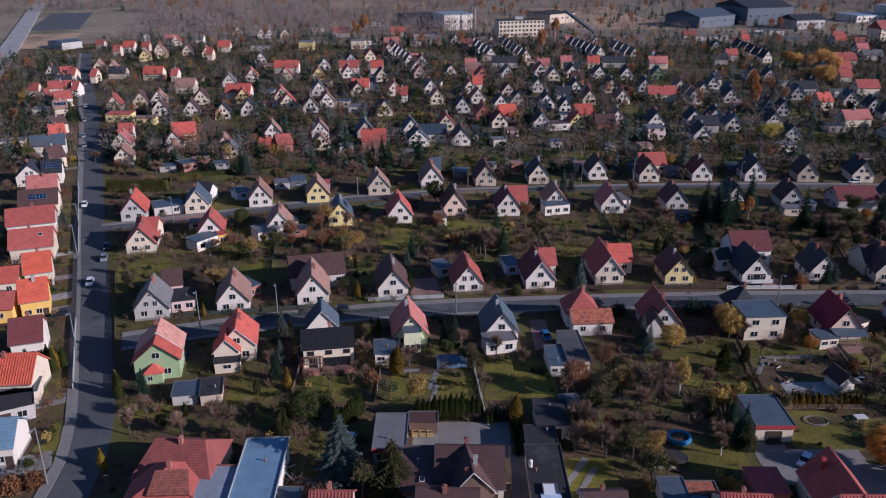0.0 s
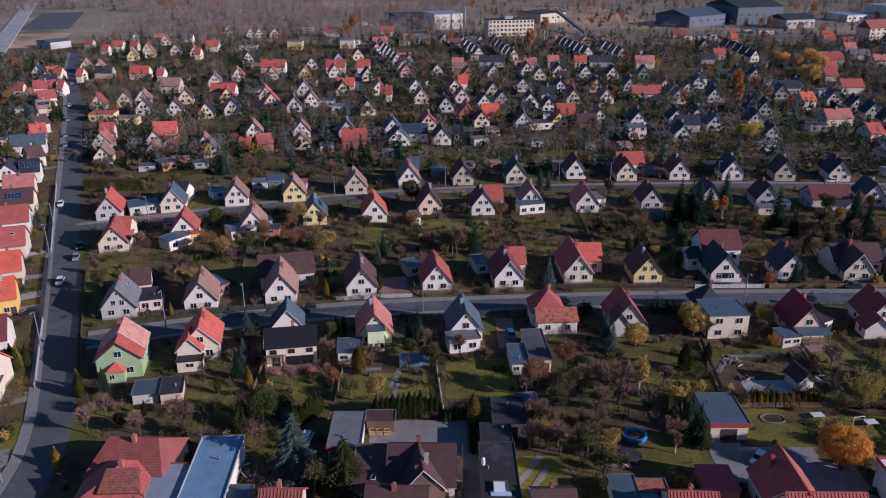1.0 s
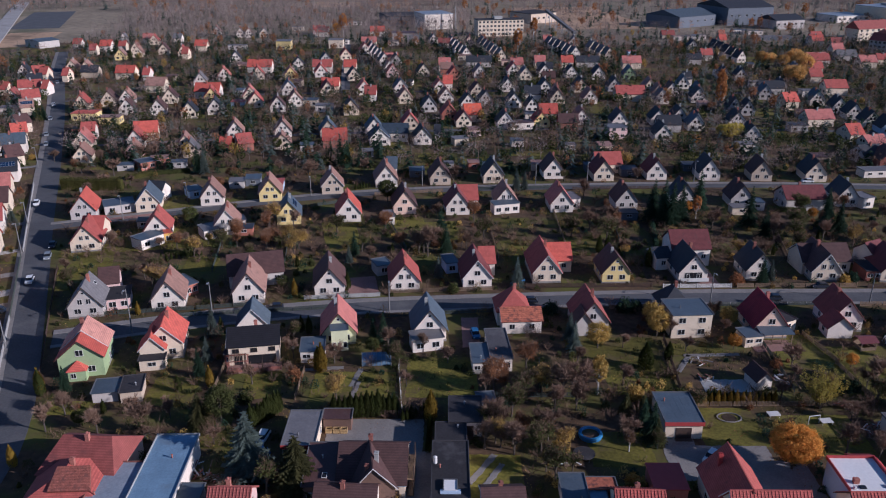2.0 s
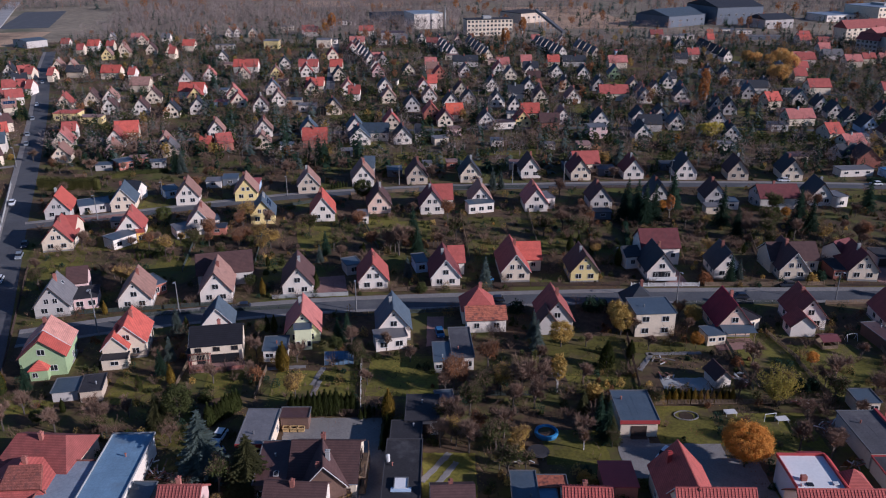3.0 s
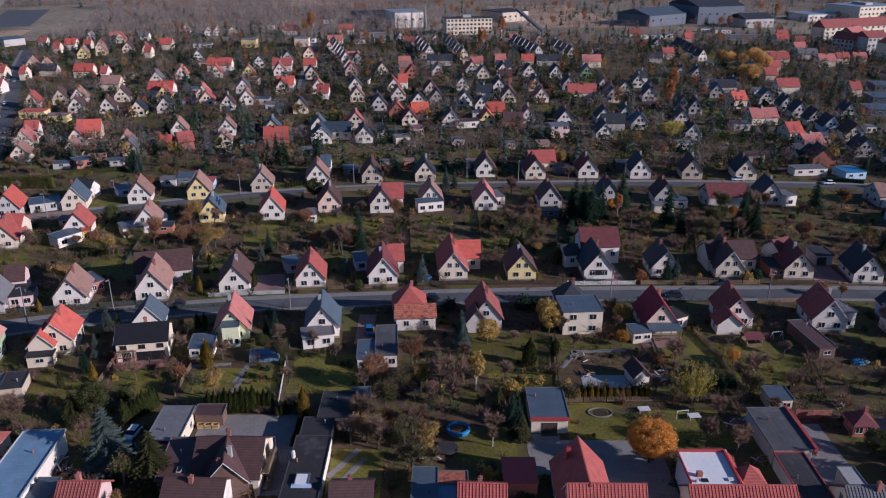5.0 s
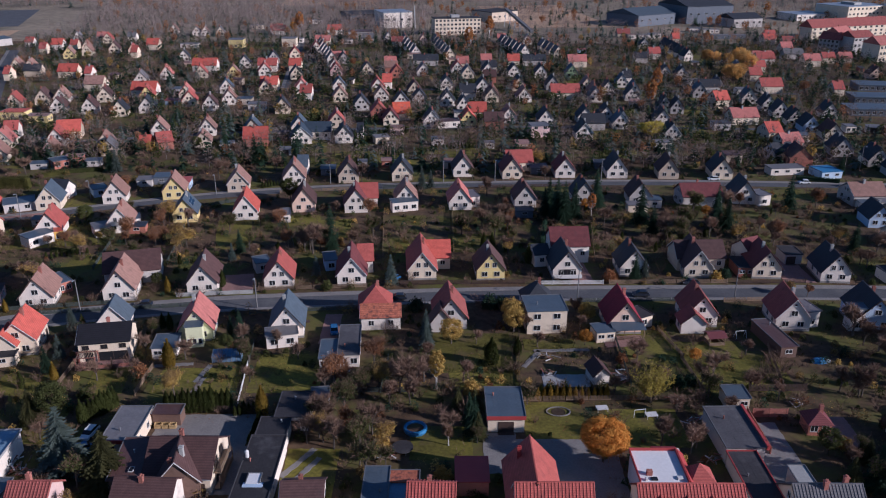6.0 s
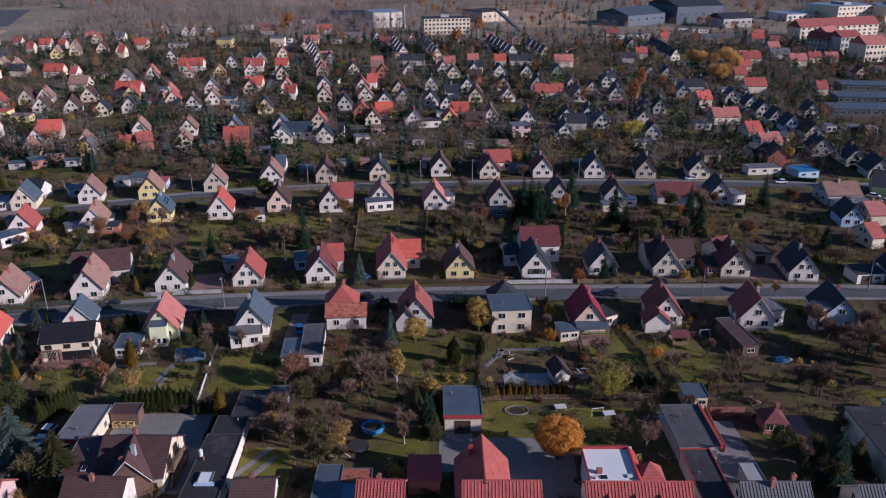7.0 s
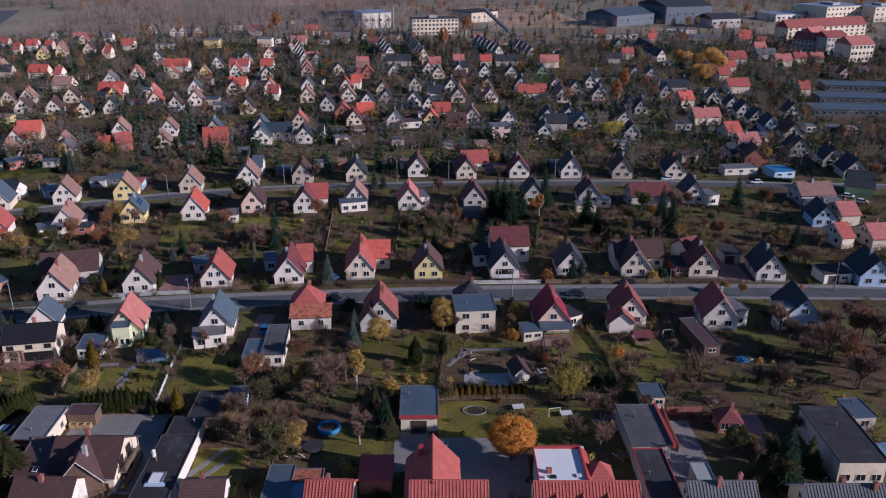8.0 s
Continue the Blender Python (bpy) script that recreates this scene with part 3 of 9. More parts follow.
def full_tree(seed, height=7.0, radius=2.6, leaf=0.075, count=6000, lobe_n=60):
    """A rounded crown of small leaves in uneven lobes on a branched trunk."""
    rr = random.Random(seed)
    bm, twigs = bmesh.new(), []
    branch_out(bm, twigs, Vector((0, 0, 0)), Vector((0, 0, 1)), height * 0.32, height * 0.024, 0, rr, 0.8, 0.2)
    lobes = []
    for i in range(lobe_n):
        d = rnd(rr)
        lobes.append((Vector((d.x * radius * 0.8, d.y * radius * 0.8, height * 0.6 + d.z * height * 0.27)), radius * rr.uniform(0.2, 0.36) * (60 / lobe_n) ** 0.4))
    vs, fs = [], []
    for i in range(count):
        c, r = rr.choice(lobes)
        d = rnd(rr)
        p = c + d * r * rr.uniform(0.35, 1.25)
        if p.z < height * 0.18:
            continue
        a = (d.cross(rnd(rr)) + rnd(rr) * 0.5).normalized()
        b = a.cross(d + rnd(rr) * 0.4).normalized()
        s = leaf * rr.uniform(0.6, 1.5)
        quad(vs, fs, p, a * s, b * s * 0.8)
    return bm, (vs, fs)


def conifer(seed, height=10.0, radius=2.3, whorls=23):
    rr = random.Random(seed)
    bm = bmesh.new()
    rod(bm, (0, 0, 0), (0, 0, height), height * 0.02, 0.02, 7)
    vs, fs = [], []
    for w in range(whorls):
        f = (w + 0.5) / whorls
        z = height * (0.07 + 0.93 * f)
        r = radius * (1 - f) ** 0.85 + 0.12
        n = int(13 - 6 * f)
        for i in range(n):
            a = (i + rr.random()) * math.tau / n
            ln = r * rr.uniform(0.75, 1.15)
            out = Vector((math.cos(a), math.sin(a), 0))
            side = Vector((-out.y, out.x, 0))
            base = Vector((0, 0, z + rr.uniform(-0.2, 0.2)))
            m = 6
            for k in range(m):
                t0 = (k + 0.3) / m
                c = base + out * ln * t0 + Vector((0, 0, 0.12 * ln - ln * 0.42 * t0 * t0))
                wdt = ln * 0.42 * (1.12 - t0)
                for s in (-1, 1):
                    kk = len(vs)
                    vs += [c - out * ln * 0.11, c + out * ln * 0.12, c + side * s * wdt + out * ln * 0.14 + Vector((0, 0, -0.22 * wdt - rr.uniform(0, 0.15)))]
                    fs.append((kk, kk + 1, kk + 2))
            kk = len(vs)
            tip = base + out * ln
            tip.z += 0.12 * ln - ln * 0.42
            vs += [tip - side * 0.12 - out * 0.3, tip + side * 0.12 - out * 0.3, tip + out * 0.18 + Vector((0, 0, 0.08))]
            fs.append((kk, kk + 1, kk + 2))
    return bm, (vs, fs)


def column(seed, height=3.0, radius=0.55, count=1100):
    """A narrow evergreen of upright sprays."""
    rr = random.Random(seed)
    bm = bmesh.new()
    rod(bm, (0, 0, 0), (0, 0, height * 0.85), 0.06, 0.02, 5)
    vs, fs = [], []
    for i in range(count):
        f = rr.random() ** 0.8
        a = rr.random() * math.tau
        r = radius * (math.sin(math.pi * min(1, f * 0.9 + 0.22)) ** 0.6) * rr.uniform(0.65, 1.0) * (1 - 0.25 * f)
        c = Vector((math.cos(a) * r, math.sin(a) * r, 0.05 + f * height * 0.9))
        side = Vector((-math.sin(a), math.cos(a), 0)) + rnd(rr) * 0.5
        sliver(vs, fs, c, Vector((math.cos(a) * 0.12, math.sin(a) * 0.12, height * rr.uniform(0.06, 0.1))), side.normalized() * rr.uniform(0.05, 0.1))
    return bm, (vs, fs)


def shrub(seed, height=1.5, radius=1.0, count=900, leaf=0.058):
    rr = random.Random(seed)
    bm = bmesh.new()
    for i in range(7):
        a = rr.random() * math.tau
        rod(bm, (0.1 * math.cos(a), 0.1 * math.sin(a), 0), (radius * 0.6 * math.cos(a), radius * 0.6 * math.sin(a), height * rr.uniform(0.5, 0.9)), 0.03, 0.012, 3)
    vs, fs = [], []
    for i in range(count):
        d = rnd(rr)
        d.z = abs(d.z)
        k = rr.uniform(0.55, 1.05) * (0.85 + 0.15 * math.sin(d.x * 7 + seed) * math.cos(d.y * 6))
        c = Vector((d.x * radius * k, d.y * radius * k, 0.1 + d.z * height * k))
        a = rnd(rr)
        quad(vs, fs, c, a * leaf * rr.uniform(0.6, 1.5), a.cross(rnd(rr)).normalized() * leaf * rr.uniform(0.6, 1.3))
    return bm, (vs, fs)


TREES = {}


def fan_tree(seed, height=7.5, stems=46):
    """Many upright stems fanning from one foot, with fine twigs and thin leaves."""
    rr = random.Random(seed)
    bm = bmesh.new()
    tw, tf, lv, lf = [], [], [], []
    for i in range(stems):
        a = rr.random() * math.tau
        lean = 0.62 * math.sqrt(rr.random())
        way = Vector((math.cos(a) * lean, math.sin(a) * lean, 1)).normalized()
        foot = Vector((math.cos(a) * 0.25, math.sin(a) * 0.25, 0))
        ln = height * rr.uniform(0.7, 1.0)
        rod(bm, foot, foot + way * ln, 0.045, 0.008, 3)
        for k in range(26):
            t0 = rr.uniform(0.3, 1.0)
            c = foot + way * ln * t0
            out = (way + rnd(rr) * 0.55).normalized()
            sliver(tw, tf, c, out * rr.uniform(0.5, 1.1), out.cross(rnd(rr)).normalized() * 0.018)
            for n in range(5):
                q = rnd(rr)
                quad(lv, lf, c + out * rr.uniform(0.1, 1.1) + rnd(rr) * 0.2, q * rr.uniform(0.05, 0.1), q.cross(rnd(rr)).normalized() * rr.uniform(0.045, 0.085))
    return bm, (tw, tf), (lv, lf)


def tree_kind(kind, name, label, category, trunk_mat, pieces):
    """Keeps the meshes of one tree of a kind for plant()."""
    TREES.setdefault(kind, []).append((name, label, category, [(n, me) for n, me in pieces]))


def plant(kind, x, y, size=1.0, turn=None, rr=random, z=0.0, flat=1.0, group="garden trees"):
    name, label, category, pieces = TREES[kind][rr.randrange(len(TREES[kind]))]
    e = thing(name, x, y, rr.uniform(0, 360) if turn is None else turn, label, category, group, z)
    e.scale = (size * flat, size * flat, size)
    for n, me in pieces:
        part(n, me, None, e)
    return e


def make_tree_kinds():
    for i in range(4):
        bm, tw, lv = bare_tree(10 + i, 8.0, 0, twig_n=14)
        tree_kind("bare", "bare_tree", "leafless fruit tree with a fine brown-grey crown in a garden", "tree", BARK,
                  [("trunk", mesh("trunk", bm, BARK)), ("crown", raw("crown", *tw, TWIG))])
    for i in range(3):
        bm, tw, lv = bare_tree(30 + i, 8.0, 3800, 0.058)
        me = mesh("trunk", bm, BARK)
        for kind, leafs, word in (("rust", LEAF_RUST, "rust-brown"), ("gold", LEAF_GOLD, "golden"), ("sparse", LEAF_GREEN, "dull green")):
            tree_kind(kind, "autumn_tree", f"half-bare autumn tree with thin {word} leaves", "tree", BARK,
                      [("trunk", me), ("crown", raw("crown", *tw, TWIG)), ("leaves", raw("leaves", *lv, leafs))])
    for i in range(3):
        bm, lv = full_tree(50 + i)
        me = mesh("trunk", bm, BARK)
        for kind, leafs, word in (("orange", LEAF_ORANGE, "bright orange"), ("yellow", LEAF_GOLD, "golden yellow"), ("willow", LEAF_WILLOW, "pale gold"), ("lemon", LEAF_LEMON, "lemon yellow"), ("green", LEAF_GREEN, "dull green")):
            tree_kind(kind, "leafy_tree", f"round garden tree with a dense {word} crown", "tree", BARK, [("trunk", me), ("crown", raw("crown", *lv, leafs))])
    bm, lv = full_tree(61, 8.4, 1.3, 0.085, 2600, 50)
    me = mesh("trunk", bm, BIRCH)
    tree_kind("birch", "birch", "slim birch with a white trunk and golden leaves", "tree", BIRCH, [("trunk", me), ("crown", raw("crown", *lv, LEAF_GOLD))])
    tree_kind("orangebirch", "birch", "slim birch with a white trunk and orange leaves", "tree", BIRCH, [("trunk", me), ("crown", raw("crown", *lv, LEAF_AMBER))])
    bm, lv = full_tree(57, 8.6, 4.5, 0.065, 32000, 260)
    tree_kind("bigorange", "leafy_tree", "large round garden tree with a dense bright orange crown", "tree", BARK, [("trunk", mesh("trunk", bm, BARK)), ("crown", raw("crown", *lv, LEAF_ORANGE))])
    bm, tw, lv = fan_tree(63)
    tree_kind("fan", "fan_shaped_shrub", "tall fan-shaped shrub of upright stems with thin olive-gold leaves", "shrub", BARK,
              [("stems", mesh("stems", bm, BARK)), ("crown", raw("crown", *tw, TWIG)), ("leaves", raw("leaves", *lv, LEAF_LEMON))])
    bm, tw, lv = bare_tree(64, 8.0, 700, 0.05, 0.6, 0.3, 12)
    tree_kind("barebirch", "birch", "nearly bare birch with a white trunk on a lawn", "tree", BIRCH,
              [("trunk", mesh("trunk", bm, BIRCH)), ("crown", raw("crown", *tw, TWIG)), ("leaves", raw("leaves", *lv, LEAF_OLIVE))])
    for i in range(3):
        bm, nd = conifer(70 + i)
        me = mesh("trunk", bm, BARK)
        tree_kind("spruce", "spruce", "dark green spruce with drooping boughs", "tree", BARK, [("trunk", me), ("crown", raw("crown", *nd, NEEDLE))])
        tree_kind("blue", "blue_spruce", "silver-blue spruce with drooping boughs", "tree", BARK, [("trunk", me), ("crown", raw("crown", *nd, NEEDLE_BLUE))])
    bm, nd = conifer(78, 9.0, 3.1, 26)
    tree_kind("pine", "pine", "broad bushy olive-green pine in a yard", "tree", BARK, [("trunk", mesh("trunk", bm, BARK)), ("crown", raw("crown", *nd, NEEDLE_OLIVE))])
    for i in range(3):
        bm, nd = column(90 + i)
        me = mesh("trunk", bm, BARK)
        tree_kind("thuja", "thuja", "dark green columnar thuja", "tree", BARK, [("trunk", me), ("crown", raw("crown", *nd, THUJA))])
        tree_kind("goldthuja", "golden_thuja", "golden yellow columnar thuja", "tree", BARK, [("trunk", me), ("crown", raw("crown", *nd, THUJA_GOLD))])
    for i in range(3):
        bm, nd = shrub(110 + i)
        me = mesh("stems", bm, BARK)
        for kind, leafs, word in (("shrub", LEAF_GREEN, "dull green"), ("goldshrub", LEAF_GOLD, "golden"), ("rustshrub", LEAF_RUST, "rust-red"), ("evershrub", NEEDLE, "dark evergreen")):
            tree_kind(kind, "shrub", f"{word} garden shrub with loose uneven foliage", "shrub", BARK, [("stems", me), ("foliage", raw("foliage", *nd, leafs))])


make_tree_kinds()

# ---- ground and roads ----
bm = bmesh.new()
ring = [(-4000, -600), (4000, -600), (4000, 4800), (-4000, 4800)]
bm.faces.new([bm.verts.new((x, y, 0)) for x, y in ring])
tagged(new("ground", mesh("ground", bm, EARTH)), "autumn ground of dull grass, soil and fallen leaves", "ground", kind="structure")

MAIN = [(-71, 154), (-46, 162.8), (-19, 169.3), (0, 172.3), (19, 174.2), (47, 176.7), (75, 178.3), (104, 179.3), (133, 179.8), (175, 179.3), (260, 177)]
SECOND = [(-105, 225), (-90, 231), (-67, 240.5), (-36, 253), (-6, 261), (23, 265.6), (63, 269), (103, 271.3), (150, 271), (230, 267)]
LONG = [(-56.2, 70), (-60.0, 107.1), (-61.3, 114.7), (-63.9, 123.2), (-67.5, 132.7), (-90.5, 186), (-109, 228), (-135, 289), (-178, 387), (-231, 503), (-268, 590)]
THIRD = [(-143, 320), (-100, 330), (-50, 343), (10, 352), (70, 357), (130, 358), (230, 352)]
FOURTH = [(-186, 413), (-120, 428), (-40, 441), (40, 447), (120, 448), (240, 438)]
RADIAL = [(-43, 448), (-52, 520), (-66, 640)]
ROADS = [(LONG, 5.4), (MAIN, 4.8), (SECOND, 4.3), (THIRD, 4.0), (FOURTH, 4.0), (RADIAL, 3.6)]
for i, (pts, half) in enumerate(ROADS):
    w = half - 2.1
    ribbon("road", pts, w, -w, 0.06 - 0.006 * i, ASPHALT, "grey asphalt street between garden fences", "road")
    if half == 4.0:
        continue
    ribbon("pavement", pts, w + 2.0, w + 0.02, 0.16 - 0.005 * i, PAVING, "pale concrete pavement with a raised kerb", "pavement")
    if half == 4.8:
        ribbon("pavement", pts, -w - 0.02, -w - 1.2, 0.155 - 0.005 * i, PAVING, "narrow pale concrete pavement with a raised kerb", "pavement")
LINES = [(smooth(p, 3.0), half) for p, half in ROADS]


ROAD_XY = np.array([tuple(q) for line, half in LINES for q in line])
ROAD_HALF = np.array([half for line, half in LINES for q in line])


def on_road(x, y, gap=0.5):
    return bool((np.hypot(ROAD_XY[:, 0] - x, ROAD_XY[:, 1] - y) < ROAD_HALF + gap).any())


def surface(name, x, y, turn, w, d, material, label, category, z=0.03, sides=14):
    """A flat paved or planted patch with a slightly wavering edge."""
    rr = random.Random(int(x * 7 + y * 3))
    bm = bmesh.new()
    ring = []
    for i in range(sides * 4):
        s, k = divmod(i, sides)
        f = k / sides * 2 - 1
        px, py = ((f, -1), (1, f), (-f, 1), (-1, -f))[s]
        ring.append((px * w / 2 + rr.uniform(-0.12, 0.12), py * d / 2 + rr.uniform(-0.12, 0.12), 0))
    solid(bm, ring, (0, 0, -0.2))
    ob = new(name, mesh(name, bm, material))
    ob.matrix_basis = pose(x, y, z, 0, 0, turn)
    if material in (PAVING, CONCRETE, ASPHALT, COBBLE) and name != "garden_path":
        k = max(1, round(w / d))
        for i in range(k):
            c = ob.matrix_basis @ Vector(((i + 0.5) * w / k - w / 2, 0, 0))
            keep_clear(c.x, c.y, d * 0.55)
    return tagged(ob, label, category, kind="structure")


surface("meadow", 60, 1340, 0, 3600, 1400, MEADOW, "pale dry meadow and fallow land beyond the houses", "meadow", 0.008)


def canopy(h, x, y, turn, w, d, height, cover):
    """An open lean-to roof of h on posts, over a terrace with a low balustrade."""
    m = h.matrix_basis.inverted() @ pose(x, y, 0, 0, 0, turn)
    keep_clear(x, y, max(w, d) * 0.5)
    bm = bmesh.new()
    solid(bm, [(-w / 2 - 0.2, -d / 2 - 0.3, height), (w / 2 + 0.2, -d / 2 - 0.3, height), (w / 2 + 0.2, d / 2, height + 0.6), (-w / 2 - 0.2, d / 2, height + 0.6)], (0, 0, 0.12))
    part("canopy_roof", bm, cover, h, at=m)
    n = 4
    for i in range(n):
        px = -w / 2 + 0.15 + (w - 0.3) * i / (n - 1)
        bm = bmesh.new()
        box(bm, px - 0.07, px + 0.07, -d / 2, -d / 2 + 0.14, 0, height + 0.02)
        part("post", bm, WOOD, h, at=m)
    for z in (0.35, 0.85):
        bm = bmesh.new()
        box(bm, -w / 2 + 0.2, w / 2 - 0.2, -d / 2 + 0.03, -d / 2 + 0.11, z, z + 0.1)
        part("rail", bm, WOOD, h, at=m)


def pavilion(x, y, turn):
    """A small open garden pavilion with a pitched red sheet roof."""
    e = thing("pavilion", x, y, turn, "red-roofed open wooden garden pavilion on a lawn", "pavilion")
    keep_clear(x, y, 2.5)
    for s in (-1, 1):
        bm = bmesh.new()
        solid(bm, [(-2.1, s * 1.9, 2.0), (2.1, s * 1.9, 2.0), (2.1, 0, 2.75), (-2.1, 0, 2.75)][::s], (0, 0, 0.08))
        part("roof_sheet", bm, sheet_mat("darkred"), e)
        for px in (-1.7, 1.7):
            bm = bmesh.new()
            box(bm, px - 0.07, px + 0.07, s * 1.5 - 0.07, s * 1.5 + 0.07, 0, 2.15)
            part("post", bm, WOOD, e)
        bm = bmesh.new()
        box(bm, s * 1.7 - 0.03, s * 1.7 + 0.03, -1.4, 1.4, 0.1, 0.9)
        part("side_panel", bm, WOOD, e)
    for z in (0.15, 0.42, 0.69):
        bm = bmesh.new()
        box(bm, -1.6, 1.6, -1.55, -1.5, z, z + 0.2)
        part("board", bm, WOOD, e)
    bm = bmesh.new()
    box(bm, -1.7, 1.7, 1.46, 1.52, 0.1, 2.0)
    part("back_panel", bm, WOOD, e)


def porch(h, m, w, d, eave, roof, wall):
    """A small entrance porch of h under a pointed roof."""
    bm = bmesh.new()
    box(bm, -w / 2, w / 2, -d / 2, d / 2, 0, eave)
    part("porch", bm, wall_mat(wall), h, at=m)
    bm = bmesh.new()
    lo = [bm.verts.new((sx * (w / 2 + 0.3), sy * (d / 2 + 0.3), eave - 0.1)) for sx, sy in ((-1, -1), (1, -1), (1, 1), (-1, 1))]
    a = bm.verts.new((0, d * 0.3, eave + 1.5))
    for f in ((lo[0], lo[1], a), (lo[1], lo[2], a), (lo[2], lo[3], a), (lo[3], lo[0], a), lo[::-1]):
        bm.faces.new(f)
    me = mesh("porch_roof", bm, roof_mat(roof))
    uv_slope(me, "x")
    part("porch_roof", me, None, h, at=m)
    window(h, m @ pose(-w * 0.2, -d / 2, 1.3), 0.9, 1.0)


def far_block(x, y, turn, w, d, h, n, storeys, cover, wall, label, category, roof=None, ridge=0):
    """A large building with rows of windows; flat, or with a ridge along its length."""
    e = thing(category.replace(" ", "_"), x, y, turn, label, category, "large buildings beyond the settlement")
    keep_clear(x, y, max(w, d) * 0.55)
    bm = bmesh.new()
    box(bm, -w / 2, w / 2, -d / 2, d / 2, 0, h)
    part("wall", bm, wall_mat(wall), e)
    bm = bmesh.new()
    if roof:
        solid(bm, [(-w / 2 - 0.5, -d / 2 - 0.6, h - 0.2), (-w / 2 - 0.5, 0, ridge), (-w / 2 - 0.5, d / 2 + 0.6, h - 0.2)], (w + 1, 0, 0))
        me = mesh("roof", bm, roof_mat(roof))
        uv_slope(me, "x")
        top = part("roof", me, None, e)
        for k in range(max(1, int(w / 12))):
            chimney(top, pose((k + 0.5) * w / max(1, int(w / 12)) - w / 2, 0.8, ridge - 0.5), 1.4)
    else:
        box(bm, -w / 2 - 0.3, w / 2 + 0.3, -d / 2 - 0.3, d / 2 + 0.3, h, h + 0.5)
        part("roof", bm, cover, e)
        if storeys > 2:
            bm = bmesh.new()
            box(bm, -w * 0.12, w * 0.06, -d * 0.2, d * 0.2, h + 0.5, h + 2.6)
            part("roof_housing", bm, CONCRETE, e)
    for s in range(storeys):
        z = h * (s + 0.55) / storeys
        for i in range(n):
            window(e, pose((i + 0.5) * w / n - w / 2, -d / 2, z), min(2.4, w / n * 0.55), min(1.7, h / storeys * 0.5))


def works_chimney(x, y):
    e = thing("works_chimney", x, y, 0, "tall slim brick works chimney with a pale collar", "chimney")
    bm = bmesh.new()
    rod(bm, (0, 0, 0), (0, 0, 55), 2.4, 1.5, 16)
    part("shaft", bm, BRICK, e)
    bm = bmesh.new()
    rod(bm, (0, 0, 9), (0, 0, 11), 3.4, 3.4, 16)
    part("collar", bm, CONCRETE, e)


def church_spire(x, y):
    e = thing("radio_mast", x, y, 0, "slender white mast beside the works hall", "mast")
    bm = bmesh.new()
    rod(bm, (0, 0, 0), (0, 0, 20), 1.1, 0.3, 8)
    part("shaft", bm, CONCRETE, e)


def conveyor(x0, y0, x1, y1, low, high):
    """An inclined works conveyor: a covered gallery on trestles."""
    d = Vector((x1 - x0, y1 - y0))
    e = thing("conveyor", x0, y0, math.degrees(math.atan2(d.y, d.x)), "long inclined works conveyor gallery on steel trestles", "conveyor")
    ln = d.length
    bm = bmesh.new()
    solid(bm, [(0, -1.4, low), (ln, -1.4, high), (ln, -1.4, high + 2.2), (0, -1.4, low + 2.2)], (0, 2.8, 0))
    part("gallery", bm, EDGE, e)
    for i in range(5):
        x = ln * (i + 0.7) / 5
        z = low + (high - low) * x / ln
        bm = bmesh.new()
        for s in (-1, 1):
            rod(bm, (x, s * 2.6, 0), (x, s * 1.2, z), 0.3, 0.25, 6)
        rod(bm, (x, -2.0, z * 0.5), (x, 2.0, z * 0.5), 0.15, 0.15, 5)
        part("trestle", bm, STEEL, e)


def street_lamp(x, y, h):
    """A concrete lamp post with an arm and a flat lantern."""
    e = thing("street_lamp", x, y, 0, "grey concrete street lamp post with one arm", "street lamp", "street lamps")
    if ("lamp", h) not in SHARED:
        a, b, c = bmesh.new(), bmesh.new(), bmesh.new()
        rod(a, (0, 0, 0), (0, 0, h), 0.17, 0.1, 8)
        rod(b, (0, 0, h - 0.1), (0.15, -1.2, h + 0.25), 0.05, 0.04, 6)
        box(c, -0.02, 0.32, -1.85, -1.1, h + 0.2, h + 0.36)
        SHARED[("lamp", h)] = mesh("post", a, POSTGREY), mesh("arm", b, STEEL), mesh("lantern", c, STEEL)
    for n, me in zip(("post", "arm", "lantern"), SHARED[("lamp", h)]):
        part(n, me, None, e)


CAR_PAINT = {"white": (0.7, 0.7, 0.69), "grey": (0.22, 0.24, 0.26), "dark": (0.02, 0.025, 0.04), "blue": (0.04, 0.13, 0.28)}
TYRE = mat("tyre rubber", (0.02, 0.02, 0.02), 0.9)


